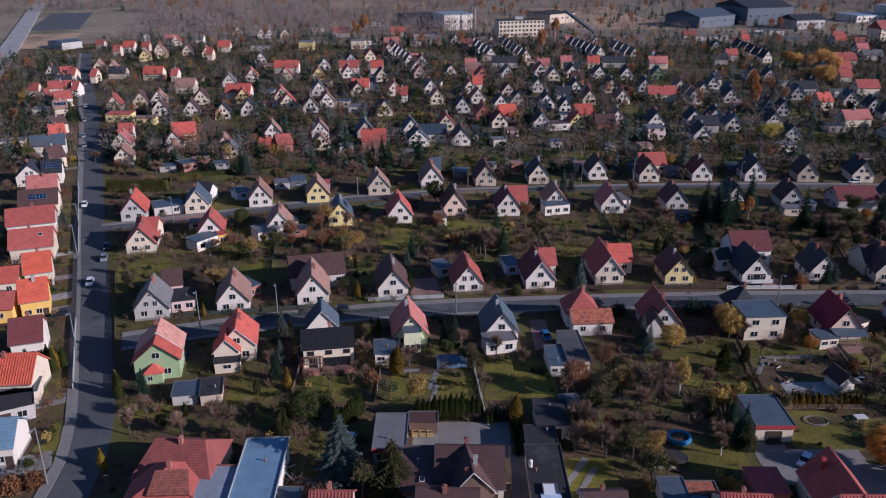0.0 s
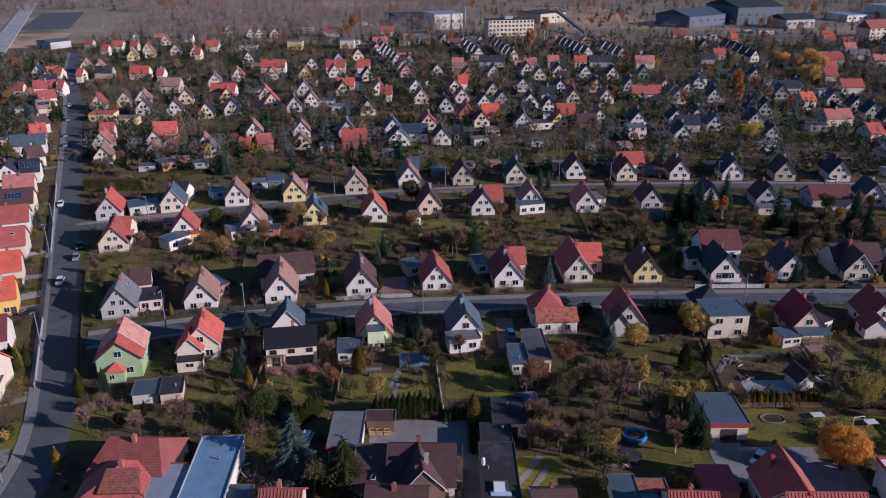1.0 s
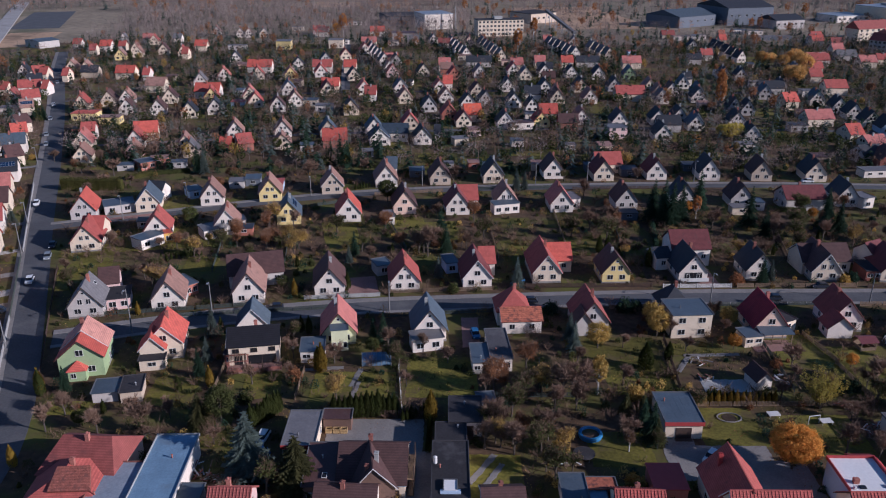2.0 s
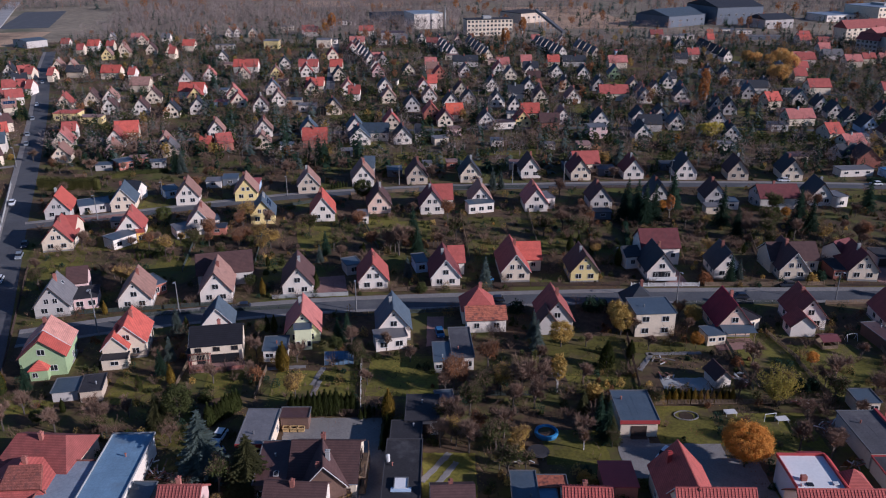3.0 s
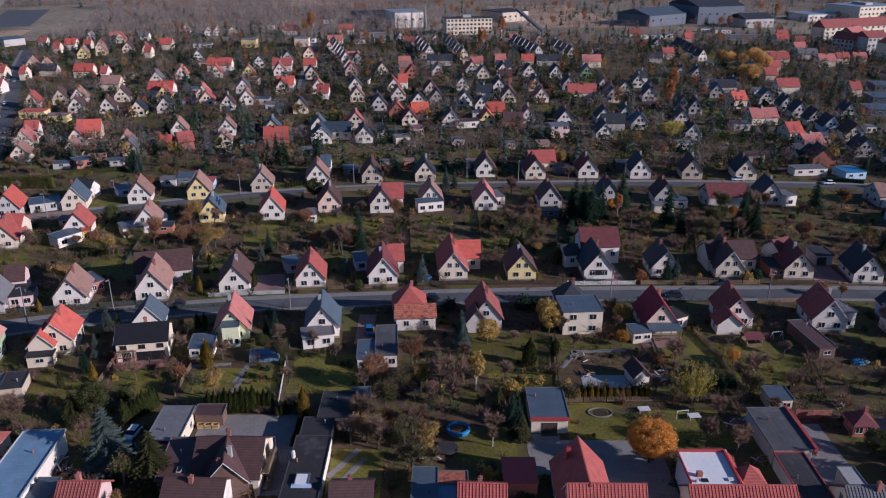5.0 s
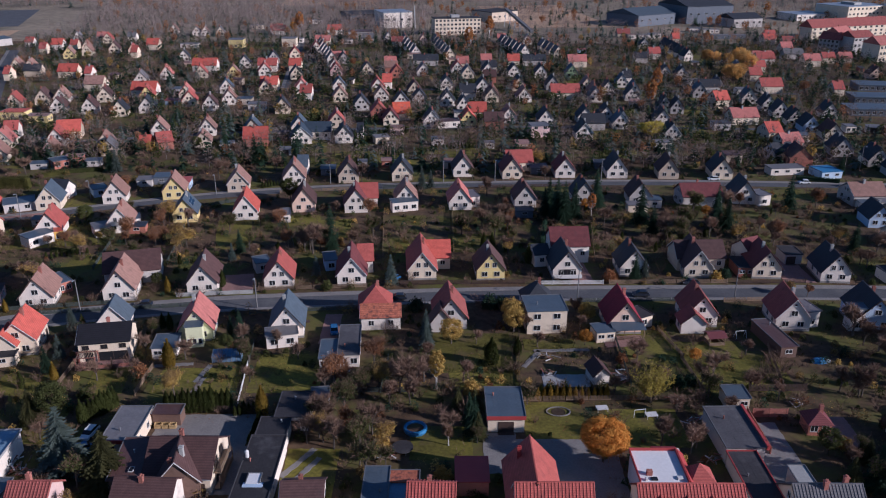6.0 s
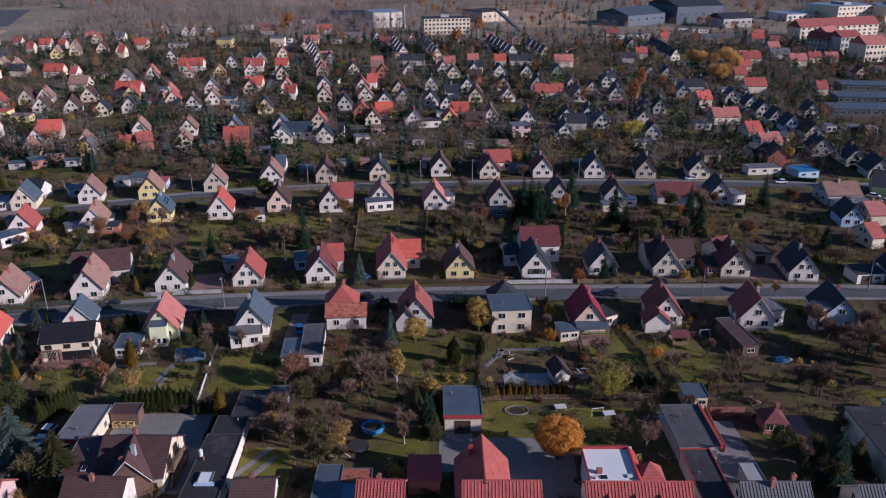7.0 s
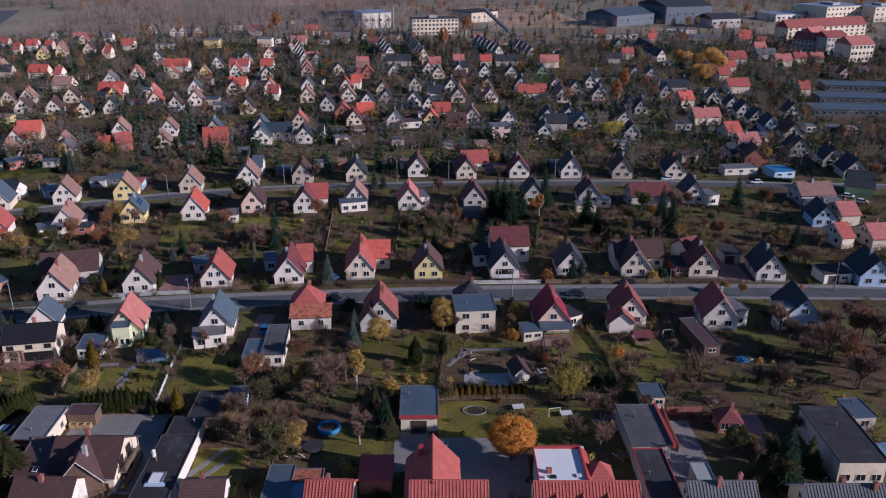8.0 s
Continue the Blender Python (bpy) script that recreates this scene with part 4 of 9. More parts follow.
def car(x, y, turn, colour):
    """A parked car, its length along its own y."""
    if ("car", colour) not in SHARED:
        paint = mat("car paint " + colour, CAR_PAINT[colour], 0.3, 1.0, 0.06, spec=0.6)
        a = bmesh.new()
        solid(a, [(-0.86, -2.1, 0.3), (-0.86, 2.1, 0.3), (-0.86, 2.15, 0.7), (-0.86, 1.9, 0.92), (-0.86, -1.1, 0.98), (-0.86, -2.05, 0.78)], (1.72, 0, 0))
        bmesh.ops.bevel(a, geom=a.edges[:], offset=0.07, segments=2, affect="EDGES")
        b = bmesh.new()
        solid(b, [(-0.74, -1.25, 0.94), (-0.74, 1.85, 0.9), (-0.74, 1.35, 1.42), (-0.74, -0.45, 1.42)], (1.48, 0, 0))
        c = bmesh.new()
        solid(c, [(-0.68, -0.5, 1.41), (-0.68, 1.4, 1.41), (-0.68, 1.25, 1.5), (-0.68, -0.3, 1.5)], (1.36, 0, 0))
        w = bmesh.new()
        rod(w, (-0.1, 0, 0), (0.1, 0, 0), 0.31, 0.31, 12)
        hl = bmesh.new()
        box(hl, -0.16, 0.16, -0.05, 0.05, -0.07, 0.07)
        SHARED[("car", colour)] = mesh("body", a, paint), mesh("cabin_glass", b, GLASS), mesh("roof_panel", c, paint), mesh("wheel", w, TYRE), mesh("headlight", hl, TRIM)
    a, b, c, w, hl = SHARED[("car", colour)]
    word = {"white": "white", "grey": "silver-grey", "dark": "dark blue", "blue": "blue"}[colour]
    e = thing("car", x, y, turn, f"{word} hatchback car standing parked on paving", "car", "parked cars", 0.04)
    part("body", a, None, e), part("cabin_glass", b, None, e), part("roof_panel", c, None, e)
    for sx in (-0.8, 0.8):
        for sy in (-1.3, 1.3):
            part("wheel", w, None, e, at=pose(sx, sy, 0.31))
        part("headlight", hl, None, e, at=pose(sx * 0.75, -2.1, 0.68))
    keep_clear(x, y, 2.0)


def plant_row(kind, p, q, n, size):
    rr = random.Random(int(p[0] * 5 + p[1]))
    for i in range(n):
        f = (i + 0.5) / n
        plant(kind, p[0] + (q[0] - p[0]) * f, p[1] + (q[1] - p[1]) * f, size * rr.uniform(0.85, 1.12), rr=rr, group="hedge row")


FENCE = {"brick": BRICK, "wood": WOOD, "wire": WIRE, "wall": CONCRETE, "white": TRIM, "dark": DARKTRIM}


def fence(x0, y0, x1, y1, style="wire", h=1.3):
    """A garden fence: posts every few metres and a panel between each two."""
    d = Vector((x1 - x0, y1 - y0))
    n = max(2, round(d.length / 4.6))
    step = d.length / n
    word = {"wood": "weathered wooden", "wire": "dark green wire", "wall": "low concrete", "brick": "red brick", "white": "white painted", "dark": "dark brown metal"}[style]
    e = thing("fence", x0, y0, math.degrees(math.atan2(d.y, d.x)), f"{word} garden fence between two plots", "fence", "garden fences")
    key = ("fence", style, h, round(step, 1))
    if key not in SHARED:
        a, b = bmesh.new(), bmesh.new()
        box(a, -0.08, 0.08, -0.08, 0.08, 0, h + 0.12)
        if style in ("wall", "brick"):
            box(b, 0.08, step - 0.08, -0.07, 0.07, 0, h)
        else:
            k = int(step / 0.28)
            ring = [(0.08, 0, h * 0.12)]
            for i in range(k):
                x = 0.1 + i * (step - 0.2) / k
                w = (step - 0.2) / k
                ring += [(x, 0, h * 0.96), (x + w * 0.62, 0, h), (x + w * 0.64, 0, h * 0.3), (x + w * 0.98, 0, h * 0.3)]
            ring.append((step - 0.08, 0, h * 0.12))
            solid(b, ring, (0, 0.05, 0))
        SHARED[key] = mesh("post", a, FENCE[style] if style != "wall" else CONCRETE), mesh("panel", b, FENCE[style])
    p, q = SHARED[key]
    for i in range(n + 1):
        if style in ("wall", "white", "brick") or i in (0, n):
            part("post", p, None, e, at=pose(i * step, 0, 0))
        if i < n:
            part("panel", q, None, e, at=pose(i * step, 0, 0))


def hedge(x0, y0, x1, y1, w, h, leafs, word):
    """A clipped hedge: a dense core under a skin of small leaf sprays."""
    d = Vector((x1 - x0, y1 - y0))
    rr = random.Random(int(x0 * 3 + y0))
    e = thing("hedge", x0, y0, math.degrees(math.atan2(d.y, d.x)), f"{word} clipped garden hedge with a dense even face", "hedge", "garden hedges")
    n = max(4, int(d.length / 1.2))
    rings = []
    for i in range(n + 1):
        x, k, q = i * d.length / n, rr.uniform(0.86, 0.98), w / 2 * rr.uniform(0.8, 0.95)
        rings.append([(x, -q, 0), (x, q, 0), (x, q * 0.9, h * k * 0.9), (x, 0, h * k), (x, -q * 0.9, h * k * 0.9)])
    part("core", loft(rings), leafs, e)
    vs, fs = [], []
    for i in range(int(d.length * (h + w) * 14)):
        x = rr.uniform(0, d.length)
        up = rr.random() < w / (w + 2 * h)
        c = Vector((x, rr.uniform(-w / 2, w / 2), h * rr.uniform(0.86, 1.0))) if up else Vector((x, rr.choice((-1, 1)) * w / 2 * rr.uniform(0.85, 1.08), rr.uniform(0.05, h * 0.95)))
        way = (rnd(rr) * 0.7 + Vector((0, 0, 1))).normalized() * rr.uniform(0.2, 0.45)
        sliver(vs, fs, c, way, way.cross(rnd(rr)).normalized() * rr.uniform(0.07, 0.13))
    part("foliage", raw("foliage", vs, fs, leafs), None, e)


def garden_pool(x, y):
    e = thing("garden_pool", x, y, 0, "round blue plastic garden pool full of brown water", "pool")
    bm = bmesh.new()
    e.scale = (1.15, 1.15, 1.1)
    n = 20
    rings = [[(r * math.cos(i * math.tau / n), r * math.sin(i * math.tau / n), z) for i in range(n)] for r, z in ((1.75, 0), (1.9, 0.45), (1.8, 0.8), (1.5, 0.85), (1.35, 0.6), (1.4, 0.1))]
    part("wall", loft(rings), POOL, e)
    bm = bmesh.new()
    rod(bm, (0, 0, 0.3), (0, 0, 0.5), 1.36, 1.36, 20)
    part("water", bm, SOIL, e)


def trampoline(x, y):
    e = thing("trampoline", x, y, 0, "round dark garden trampoline on steel legs", "trampoline")
    bm = bmesh.new()
    rod(bm, (0, 0, 0.7), (0, 0, 0.74), 1.6, 1.6, 20)
    part("mat", bm, TYRE, e)
    n = 20
    rings = [[(r * math.cos(i * math.tau / n), r * math.sin(i * math.tau / n), z) for i in range(n)] for r, z in ((1.6, 0.66), (1.9, 0.68), (1.9, 0.78), (1.6, 0.78))]
    part("rim", loft(rings), BITUMEN, e)
    for i in range(4):
        bm = bmesh.new()
        a = i * math.tau / 4 + 0.4
        rod(bm, (1.7 * math.cos(a), 1.7 * math.sin(a), 0), (1.7 * math.cos(a), 1.7 * math.sin(a), 0.68), 0.04, 0.04, 5)
        part("leg", bm, STEEL, e)


def goal_frame(x, y):
    e = thing("goal_frame", x, y, 12, "small white football goal on a lawn", "goal")
    for name, p, q in (("post", (-1.1, 0, 0), (-1.1, 0, 1.7)), ("post", (1.1, 0, 0), (1.1, 0, 1.7)), ("crossbar", (-1.15, 0, 1.7), (1.15, 0, 1.7))):
        bm = bmesh.new()
        rod(bm, p, q, 0.07, 0.07, 6)
        part(name, bm, TRIM, e)


def garden_table(x, y):
    e = thing("garden_table", x, y, 8, "white garden table on a lawn", "table")
    bm = bmesh.new()
    box(bm, -1.1, 1.1, -0.75, 0.75, 0.68, 0.76)
    part("tabletop", bm, TRIM, e)
    for a in (-0.95, 0.95):
        for b in (-0.6, 0.6):
            bm = bmesh.new()
            rod(bm, (a, b, 0), (a, b, 0.68), 0.04, 0.04, 5)
            part("leg", bm, TRIM, e)


def stone_ring(x, y):
    e = thing("flower_bed", x, y, 0, "oval flower bed edged with pale stones", "flower bed")
    for i in range(26):
        a = i * math.tau / 26
        if "stone" not in SHARED:
            bm = bmesh.new()
            box(bm, -0.24, 0.24, -0.12, 0.12, 0, 0.2)
            bmesh.ops.bevel(bm, geom=bm.edges[:], offset=0.04, segments=1, affect="EDGES")
            SHARED["stone"] = mesh("stone", bm, PAVING)
        part("stone", SHARED["stone"], None, e, at=pose(2.2 * math.cos(a), 1.5 * math.sin(a), 0.02, 0, 0, math.degrees(a) + 90))
    bm = bmesh.new()
    rod(bm, (0, 0, 0), (0, 0, 0.08), 1.4, 1.3, 20)
    part("soil", bm, SOIL, e)


def greenhouse(x, y, turn):
    """A low greenhouse of bluish sheets between pale bars."""
    e = thing("greenhouse", x, y, turn, "low garden greenhouse of bluish plastic sheets", "greenhouse")
    for i in range(6):
        bm = bmesh.new()
        solid(bm, [(-2.95 + i, -1.1, 1.3), (-2.07 + i, -1.1, 1.3), (-2.07 + i, 1.1, 2.0), (-2.95 + i, 1.1, 2.0)], (0, 0, 0.05))
        part("panel", bm, PLASTIC, e)
        bm = bmesh.new()
        box(bm, -2.95 + i, -2.07 + i, -1.12, -1.07, 0.05, 1.25)
        part("panel", bm, PLASTIC, e)
    for i in range(7):
        bm = bmesh.new()
        box(bm, -3.06 + i, -2.97 + i, -1.18, -1.05, 0, 1.34)
        solid(bm, [(-3.06 + i, -1.18, 1.3), (-2.97 + i, -1.18, 1.3), (-2.97 + i, 1.15, 2.04), (-3.06 + i, 1.15, 2.04)], (0, 0, 0.1))
        part("bar", bm, STEEL, e)
    bm = bmesh.new()
    solid(bm, [(-2.98, -1.04, 0), (-2.98, -1.04, 1.28), (-2.98, 1.06, 1.95), (-2.98, 1.06, 0)], (5.96, 0, 0))
    part("frame", bm, PLASTIC, e)


def wood_pile(x, y, turn):
    """Boards and logs thrown on a heap."""
    rr = random.Random(int(x * 3 + y))
    e = thing("wood_pile", x, y, turn, "untidy heap of old boards and logs", "wood pile")
    for i in range(16):
        bm = bmesh.new()
        ln = rr.uniform(0.8, 2.2)
        box(bm, -ln / 2, ln / 2, -0.1, 0.1, 0, 0.09)
        part("board", bm, rr.choice((WOOD, WOOD, TRIM, PLINTH, BRICK)), e, at=pose(rr.gauss(0, 0.8), rr.gauss(0, 0.6), 0.02 + 0.05 * i, rr.uniform(-12, 12), rr.uniform(-14, 14), rr.uniform(0, 180)))


def tarp_heap(x, y, turn):
    """A low heap under a creased tarpaulin, weighed down by a pale sack."""
    rr = random.Random(8)
    e = thing("tarpaulin_heap", x, y, turn, "low garden heap under a creased blue tarpaulin", "tarpaulin")
    n = 16
    rings = []
    for r, z in ((1.9, 0.02), (1.7, 0.35), (1.2, 0.7), (0.6, 0.85), (0.05, 0.9)):
        rings.append([(r * math.cos(i * math.tau / n) * rr.uniform(0.85, 1.15), 0.6 * r * math.sin(i * math.tau / n) * rr.uniform(0.85, 1.15), z * rr.uniform(0.8, 1.15)) for i in range(n)])
    part("tarpaulin", loft(rings), POOL, e)
    rings = [[(1.9 + r * math.cos(i * math.tau / 10), -0.4 + r * 0.7 * math.sin(i * math.tau / 10), z) for i in range(10)] for r, z in ((0.5, 0.02), (0.6, 0.3), (0.4, 0.55), (0.05, 0.6))]
    part("sack", loft(rings), TRIM, e)


def swing(x, y):
    e = thing("garden_swing", x, y, 10, "white tubular garden swing frame on a lawn", "swing")
    for name, p, q in (("leg", (-1.2, -0.6, 0), (-1.2, 0, 1.6)), ("leg", (-1.2, 0.6, 0), (-1.2, 0, 1.6)), ("leg", (1.2, -0.6, 0), (1.2, 0, 1.6)), ("leg", (1.2, 0.6, 0), (1.2, 0, 1.6)), ("beam", (-1.25, 0, 1.6), (1.25, 0, 1.6))):
        bm = bmesh.new()
        rod(bm, p, q, 0.05, 0.05, 6)
        part(name, bm, TRIM, e)


def garden_path(x, y, turn, length):
    surface("garden_path", x, y, turn, length, 1.1, PAVING, "narrow pale slab path through a garden", "path", 0.09)


def shed(x, y, turn, w, d, h, k):
    """A small garden shed or garage with a single-pitch roof."""
    if any((x - a) ** 2 + (y - b) ** 2 < (c + 2.5) ** 2 for a, b, c in HOUSES) or on_road(x, y, 2.0):
        return
    wall = ("white", "cream", "grey", "tan", "brick", "white", "pale blue", "peach")[k]
    cover = (BITUMEN, sheet_mat("blue"), sheet_mat("grey"), sheet_mat("brown"), BITUMEN, sheet_mat("blue"), sheet_mat("red"), sheet_mat("tan"))[k]
    e = thing("garden_shed", x, y, turn, f"small {wall} garden shed with a low sheet roof", "shed", "garden sheds")
    keep_clear(x, y, max(w, d) * 0.5)
    flat_body(e, Matrix(), w, d, h, cover, wall, 0, True, 0, 0.5)


def tile_patch(h, x, y, turn):
    """A darker weathered field of tiles with a roof window on the front hip of h, its lower edge at x, y."""
    m = h.matrix_basis.inverted() @ pose(x, y, 0, 0, 0, turn)
    bm = bmesh.new()
    solid(bm, [(-3.4, -1.6, 4.05), (3.0, -1.6, 4.05), (2.4, 1.5, 6.35), (-2.6, 1.5, 6.35)], (0, -0.3, 0.6))
    me = mesh("roof_patch", bm, roof_mat("oldtile"))
    uv_slope(me, "x")
    top = part("roof_patch", me, None, h, "dark weathered clay tiles", at=m)
    roof_window(top, pose(-1.2, -0.5, 5.5, 37, 0, 0))


def roof_clutter(h):
    """A brick stack, a roof light and a hatch on a flat roof, and red sheet slopes along two of its sides."""
    for name, x0, x1, y0, y1, z0, z1, m in (("stack", -2.4, -1.5, -2.4, -1.7, 5.14, 6.0, BRICK), ("roof_light", -1.9, -0.9, -3.6, -2.8, 5.14, 5.35, GLASS), ("roof_light", 2.2, 3.2, -3.4, -2.6, 5.14, 5.4, TRIM), ("hatch", -2.9, -2.5, -3.7, -3.2, 5.14, 5.6, TRIM)):
        bm = bmesh.new()
        box(bm, x0, x1, y0, y1, z0, z1)
        bmesh.ops.bevel(bm, geom=bm.edges[:], offset=0.04, segments=1, affect="EDGES")
        part(name, bm, m, h)
    bm = bmesh.new()
    solid(bm, [(0.2, 4.25, 5.5), (4.0, 4.25, 5.5), (4.3, 6.2, 4.4), (0.2, 6.2, 4.4)], (0, 0.05, 0.1))
    part("side_roof", bm, REDSHEET, h)
    bm = bmesh.new()
    solid(bm, [(3.9, -4.2, 5.5), (3.9, 4.2, 5.5), (5.0, 4.2, 4.5), (5.0, -4.2, 4.5)], (0.05, 0, 0.1))
    part("side_roof", bm, REDSHEET, h)
    bm = bmesh.new()
    box(bm, 3.62, 4.9, -4.0, 5.9, 0, 4.4)
    part("wall", bm, wall_mat("white"), h)


def small_dormer(h, x, y, z):
    """A small pointed dormer with red cheeks on a front slope of h."""
    m = h.matrix_basis.inverted() @ pose(x, y, z)
    bm = bmesh.new()
    solid(bm, [(-0.9, -1.0, 0), (0, -1.0, 1.1), (0.9, -1.0, 0)], (0, 2.2, 0))
    part("dormer", bm, roof_mat("red"), h, at=m)


def crate(x, y, turn):
    """An open slatted wooden crate."""
    e = thing("crate", x, y, turn, "pale wooden slatted crate standing in a yard", "crate", "crates in the yard", 0.04)
    for z in (0.1, 0.4, 0.7):
        bm = bmesh.new()
        for x0, x1, y0, y1 in ((-0.6, 0.6, -0.45, -0.41), (-0.6, 0.6, 0.41, 0.45), (-0.6, -0.56, -0.41, 0.41), (0.56, 0.6, -0.41, 0.41)):
            box(bm, x0, x1, y0, y1, z, z + 0.22)
        part("slat", bm, CRATEWOOD, e)
    bm = bmesh.new()
    box(bm, -0.56, 0.56, -0.41, 0.41, 0, 0.5)
    part("body", bm, WOOD, e)


def plant_clear(kind, x, y, size):
    """Plants a tree only where it stands clear of walls and roads."""
    if all((x - a) ** 2 + (y - b) ** 2 > (c + 0.6) ** 2 for a, b, c in HOUSES) and not on_road(x, y):
        plant(kind, x, y, size, rr=RT)

# ---- houses and outbuildings ----
RT = random.Random(5)

# north side of the main street
h = house(-69.0, 169.4, 12.5, 7.6, 9, 2.9, 7.6, 'grey', 'grey', 2, windows='pair', sky_windows=2)
wing(h, -67.6, 179.1, -72.8, 7, 4.3, 4.0, 6.6, 'brown', 'pink', 1)
flat_wing(h, -63.2, 172.8, 17.8, 5.3, 7, 2.8, BITUMEN, 'pink')
h = house(-51.1, 173.6, 11.3, 7.4, 9.5, 3.0, 7.5, 'tan', 'white', 2, windows='one')
flat_wing(h, -49.7, 180.2, 46.1, 3.3, 7, 2.9, sheet_mat("blue"), 'brick')
h = house(-33.0, 178.4, 10.1, 7.4, 11, 3.2, 8.0, 'tan', 'white', 2, windows='one')
wing(h, -33.6, 187.7, -74.8, 9, 13.5, 3.6, 7.2, 'brown', 'grey', 1)
h = house(-14.0, 183.0, 8.8, 7.3, 11, 3.0, 7.5, 'brown', 'white', 2, windows='one')
h = house(4.6, 185.4, 7.0, 7.2, 9.5, 2.9, 7.4, 'red', 'white', 2, windows='pair')
h = flat_house(-1.8, 193.1, 23.6, 3.9, 5, 2.8, sheet_mat("blue"), 'grey', windows=1)
h = house(22.7, 188.5, 5.5, 7.2, 11, 3.0, 7.6, 'darkred', 'white', 2, windows='one')
wing(h, 25.7, 194.6, -83.8, 7, 3.8, 3.6, 6.6, 'red', 'white', 1)
h = flat_house(16.1, 195.3, 15.0, 3.2, 6, 2.9, sheet_mat("blue"), 'pale blue', windows=1)
h = house(40.6, 193.4, 4.0, 7.2, 13.5, 3.0, 7.6, 'red', 'cream', 2, windows='pair', trim=TRIM)
wing(h, 44.0, 197.8, -86.2, 8, 7.9, 3.4, 6.6, 'bright', 'cream', 1)
h = house(58.4, 191.3, 4.0, 7.2, 9, 3.0, 7.4, 'brown', 'yellow', 2, windows='pair')
h = house(78.2, 192.8, 3.8, 7.4, 10, 3.0, 7.6, 'dark', 'white', 2, windows='one')
balcony(h, 10, 7.2, 0.9)
wing(h, 80.5, 203.1, -86.6, 9, 10.2, 5.0, 8.6, 'darkred', 'white', 1)
wing(h, 72.3, 198.8, -78.7, 6, 3.9, 3.6, 5.2, 'dark', 'white', 1)
h = house(96.0, 193.8, 0.8, 7.2, 9, 3.0, 7.4, 'dark', 'white', 2, windows='one')
h = house(113.0, 194.8, -1.6, 7.4, 12, 3.0, 7.6, 'brown', 'cream', 2, windows='pair')
wing(h, 114.7, 198.2, -87.2, 8.5, 12.8, 3.6, 6.8, 'brown', 'cream', 1)
h = house(130.8, 193.6, -3.9, 7.4, 10, 3.0, 7.5, 'darkred', 'cream', 2, windows='pair', sky_windows=1)
flat_wing(h, 125.5, 193.1, 1.0, 4.4, 7, 2.7, BITUMEN, 'brick')
wing(h, 129.3, 200.7, -61.1, 6, 5.6, 4.2, 6.6, 'darkred', 'white', 1)
h = flat_house(141.2, 201.4, 1.1, 4.6, 6, 2.8, BITUMEN, 'grey', windows=1, garage=True)
h = house(147.6, 191.2, -4.2, 7.4, 10, 3.0, 7.6, 'dark', 'white', 2, windows='pair')
h = flat_house(163.8, 188.4, 6.1, 7.4, 6, 2.7, BITUMEN, 'white', windows=2, garage=True)

# south side of the main street
h = house(-58.9, 145.9, 11.7, 8.6, 6.0, 4.6, 8.4, 'salmon', 'green', 2, windows='')
wing(h, -57.9, 141.0, 11.7, 8.6, 4.4, 4.4, 8.0, 'bright', 'green', 1, windows='one')
porch(h, h.matrix_basis.inverted() @ pose(-57.9, 138.0, 0, 0, 0, 11.7), 3.4, 1.9, 2.4, 'bright', 'green')
h = house(-44.1, 150.7, 10.7, 7.4, 9, 3.8, 7.6, 'bright', 'cream', 2, windows='one')
wing(h, -45.4, 146.4, 10.8, 4.9, 5, 3.6, 6.3, 'bright', 'cream', 1, windows='')
flat_wing(h, -44.5, 142.8, 10.8, 5.0, 2.6, 2.4, BITUMEN, 'cream', windows=1)
h = house(-24.6, 148.1, -79.5, 8, 10.2, 4.6, 6.8, 'black', 'cream', 1)
row_windows(h, 4.0, 3, 3.55, 1.25, 0.85, 11.0)
# These dark panes stand in for the shadowed recess behind the terrace.
window(h, pose(4.0, 1.6, 1.35, 0, 0, 90), 5.6, 1.9, DARKTRIM)
window(h, pose(4.0, -3.2, 1.35, 0, 0, 90), 1.6, 1.9, DARKTRIM)
terrace(h, 4.05, 11.0, 3.0)
garden_arbour(h, 4.3, 7.0, -5.2, -1.4)
flat_wing(h, -28.2, 146.0, 7.8, 4.0, 4, 2.6, BITUMEN, 'brick')
h = house(-27.7, 159.7, 9.7, 6.5, 6, 2.8, 6.6, 'blue', 'white', 1, windows='', chimneys=0, ribs=True)
h = house(-8.2, 157.8, 8.1, 7.2, 9.5, 3.0, 7.5, 'pink', 'palegreen', 2, windows='one')
flat_wing(h, -7.2, 151.6, 9.3, 3.5, 2.5, 5.0, sheet_mat("blue"), 'palegreen', windows=3)
h = flat_house(-12.4, 148.4, 6.6, 4.9, 6, 2.6, sheet_mat("blue"), 'white', windows=2)
h = house(11.6, 159.3, 6.3, 7.2, 9, 3.0, 7.6, 'blue', 'white', 2, windows='one')
flat_wing(h, 11.4, 152.5, 14.1, 6.7, 4, 3.0, sheet_mat("grey"), 'white', windows=2)
h = hip_house(30.7, 167.0, 4.8, 7.5, 7.5, 3.4, 7.6, 'red', 'white')
wing(h, 32.3, 162.3, -85.5, 6.5, 8.8, 3.2, 4.8, 'tile', 'white', 1)
h = flat_house(22.8, 145.3, 4.0, 3.6, 8, 2.6, sheet_mat("blue"), 'white', windows=2)
h = flat_house(26.7, 148.9, 4.0, 4.3, 13, 2.9, GREYFELT, 'white', windows=2)
h = house(48.0, 164.2, 4.0, 7.2, 9.5, 3.0, 7.6, 'wine', 'grey', 2, windows='one')
wing(h, 46.0, 160.1, 4.0, 4.5, 4, 2.6, 5.6, 'brown', 'grey', 1)
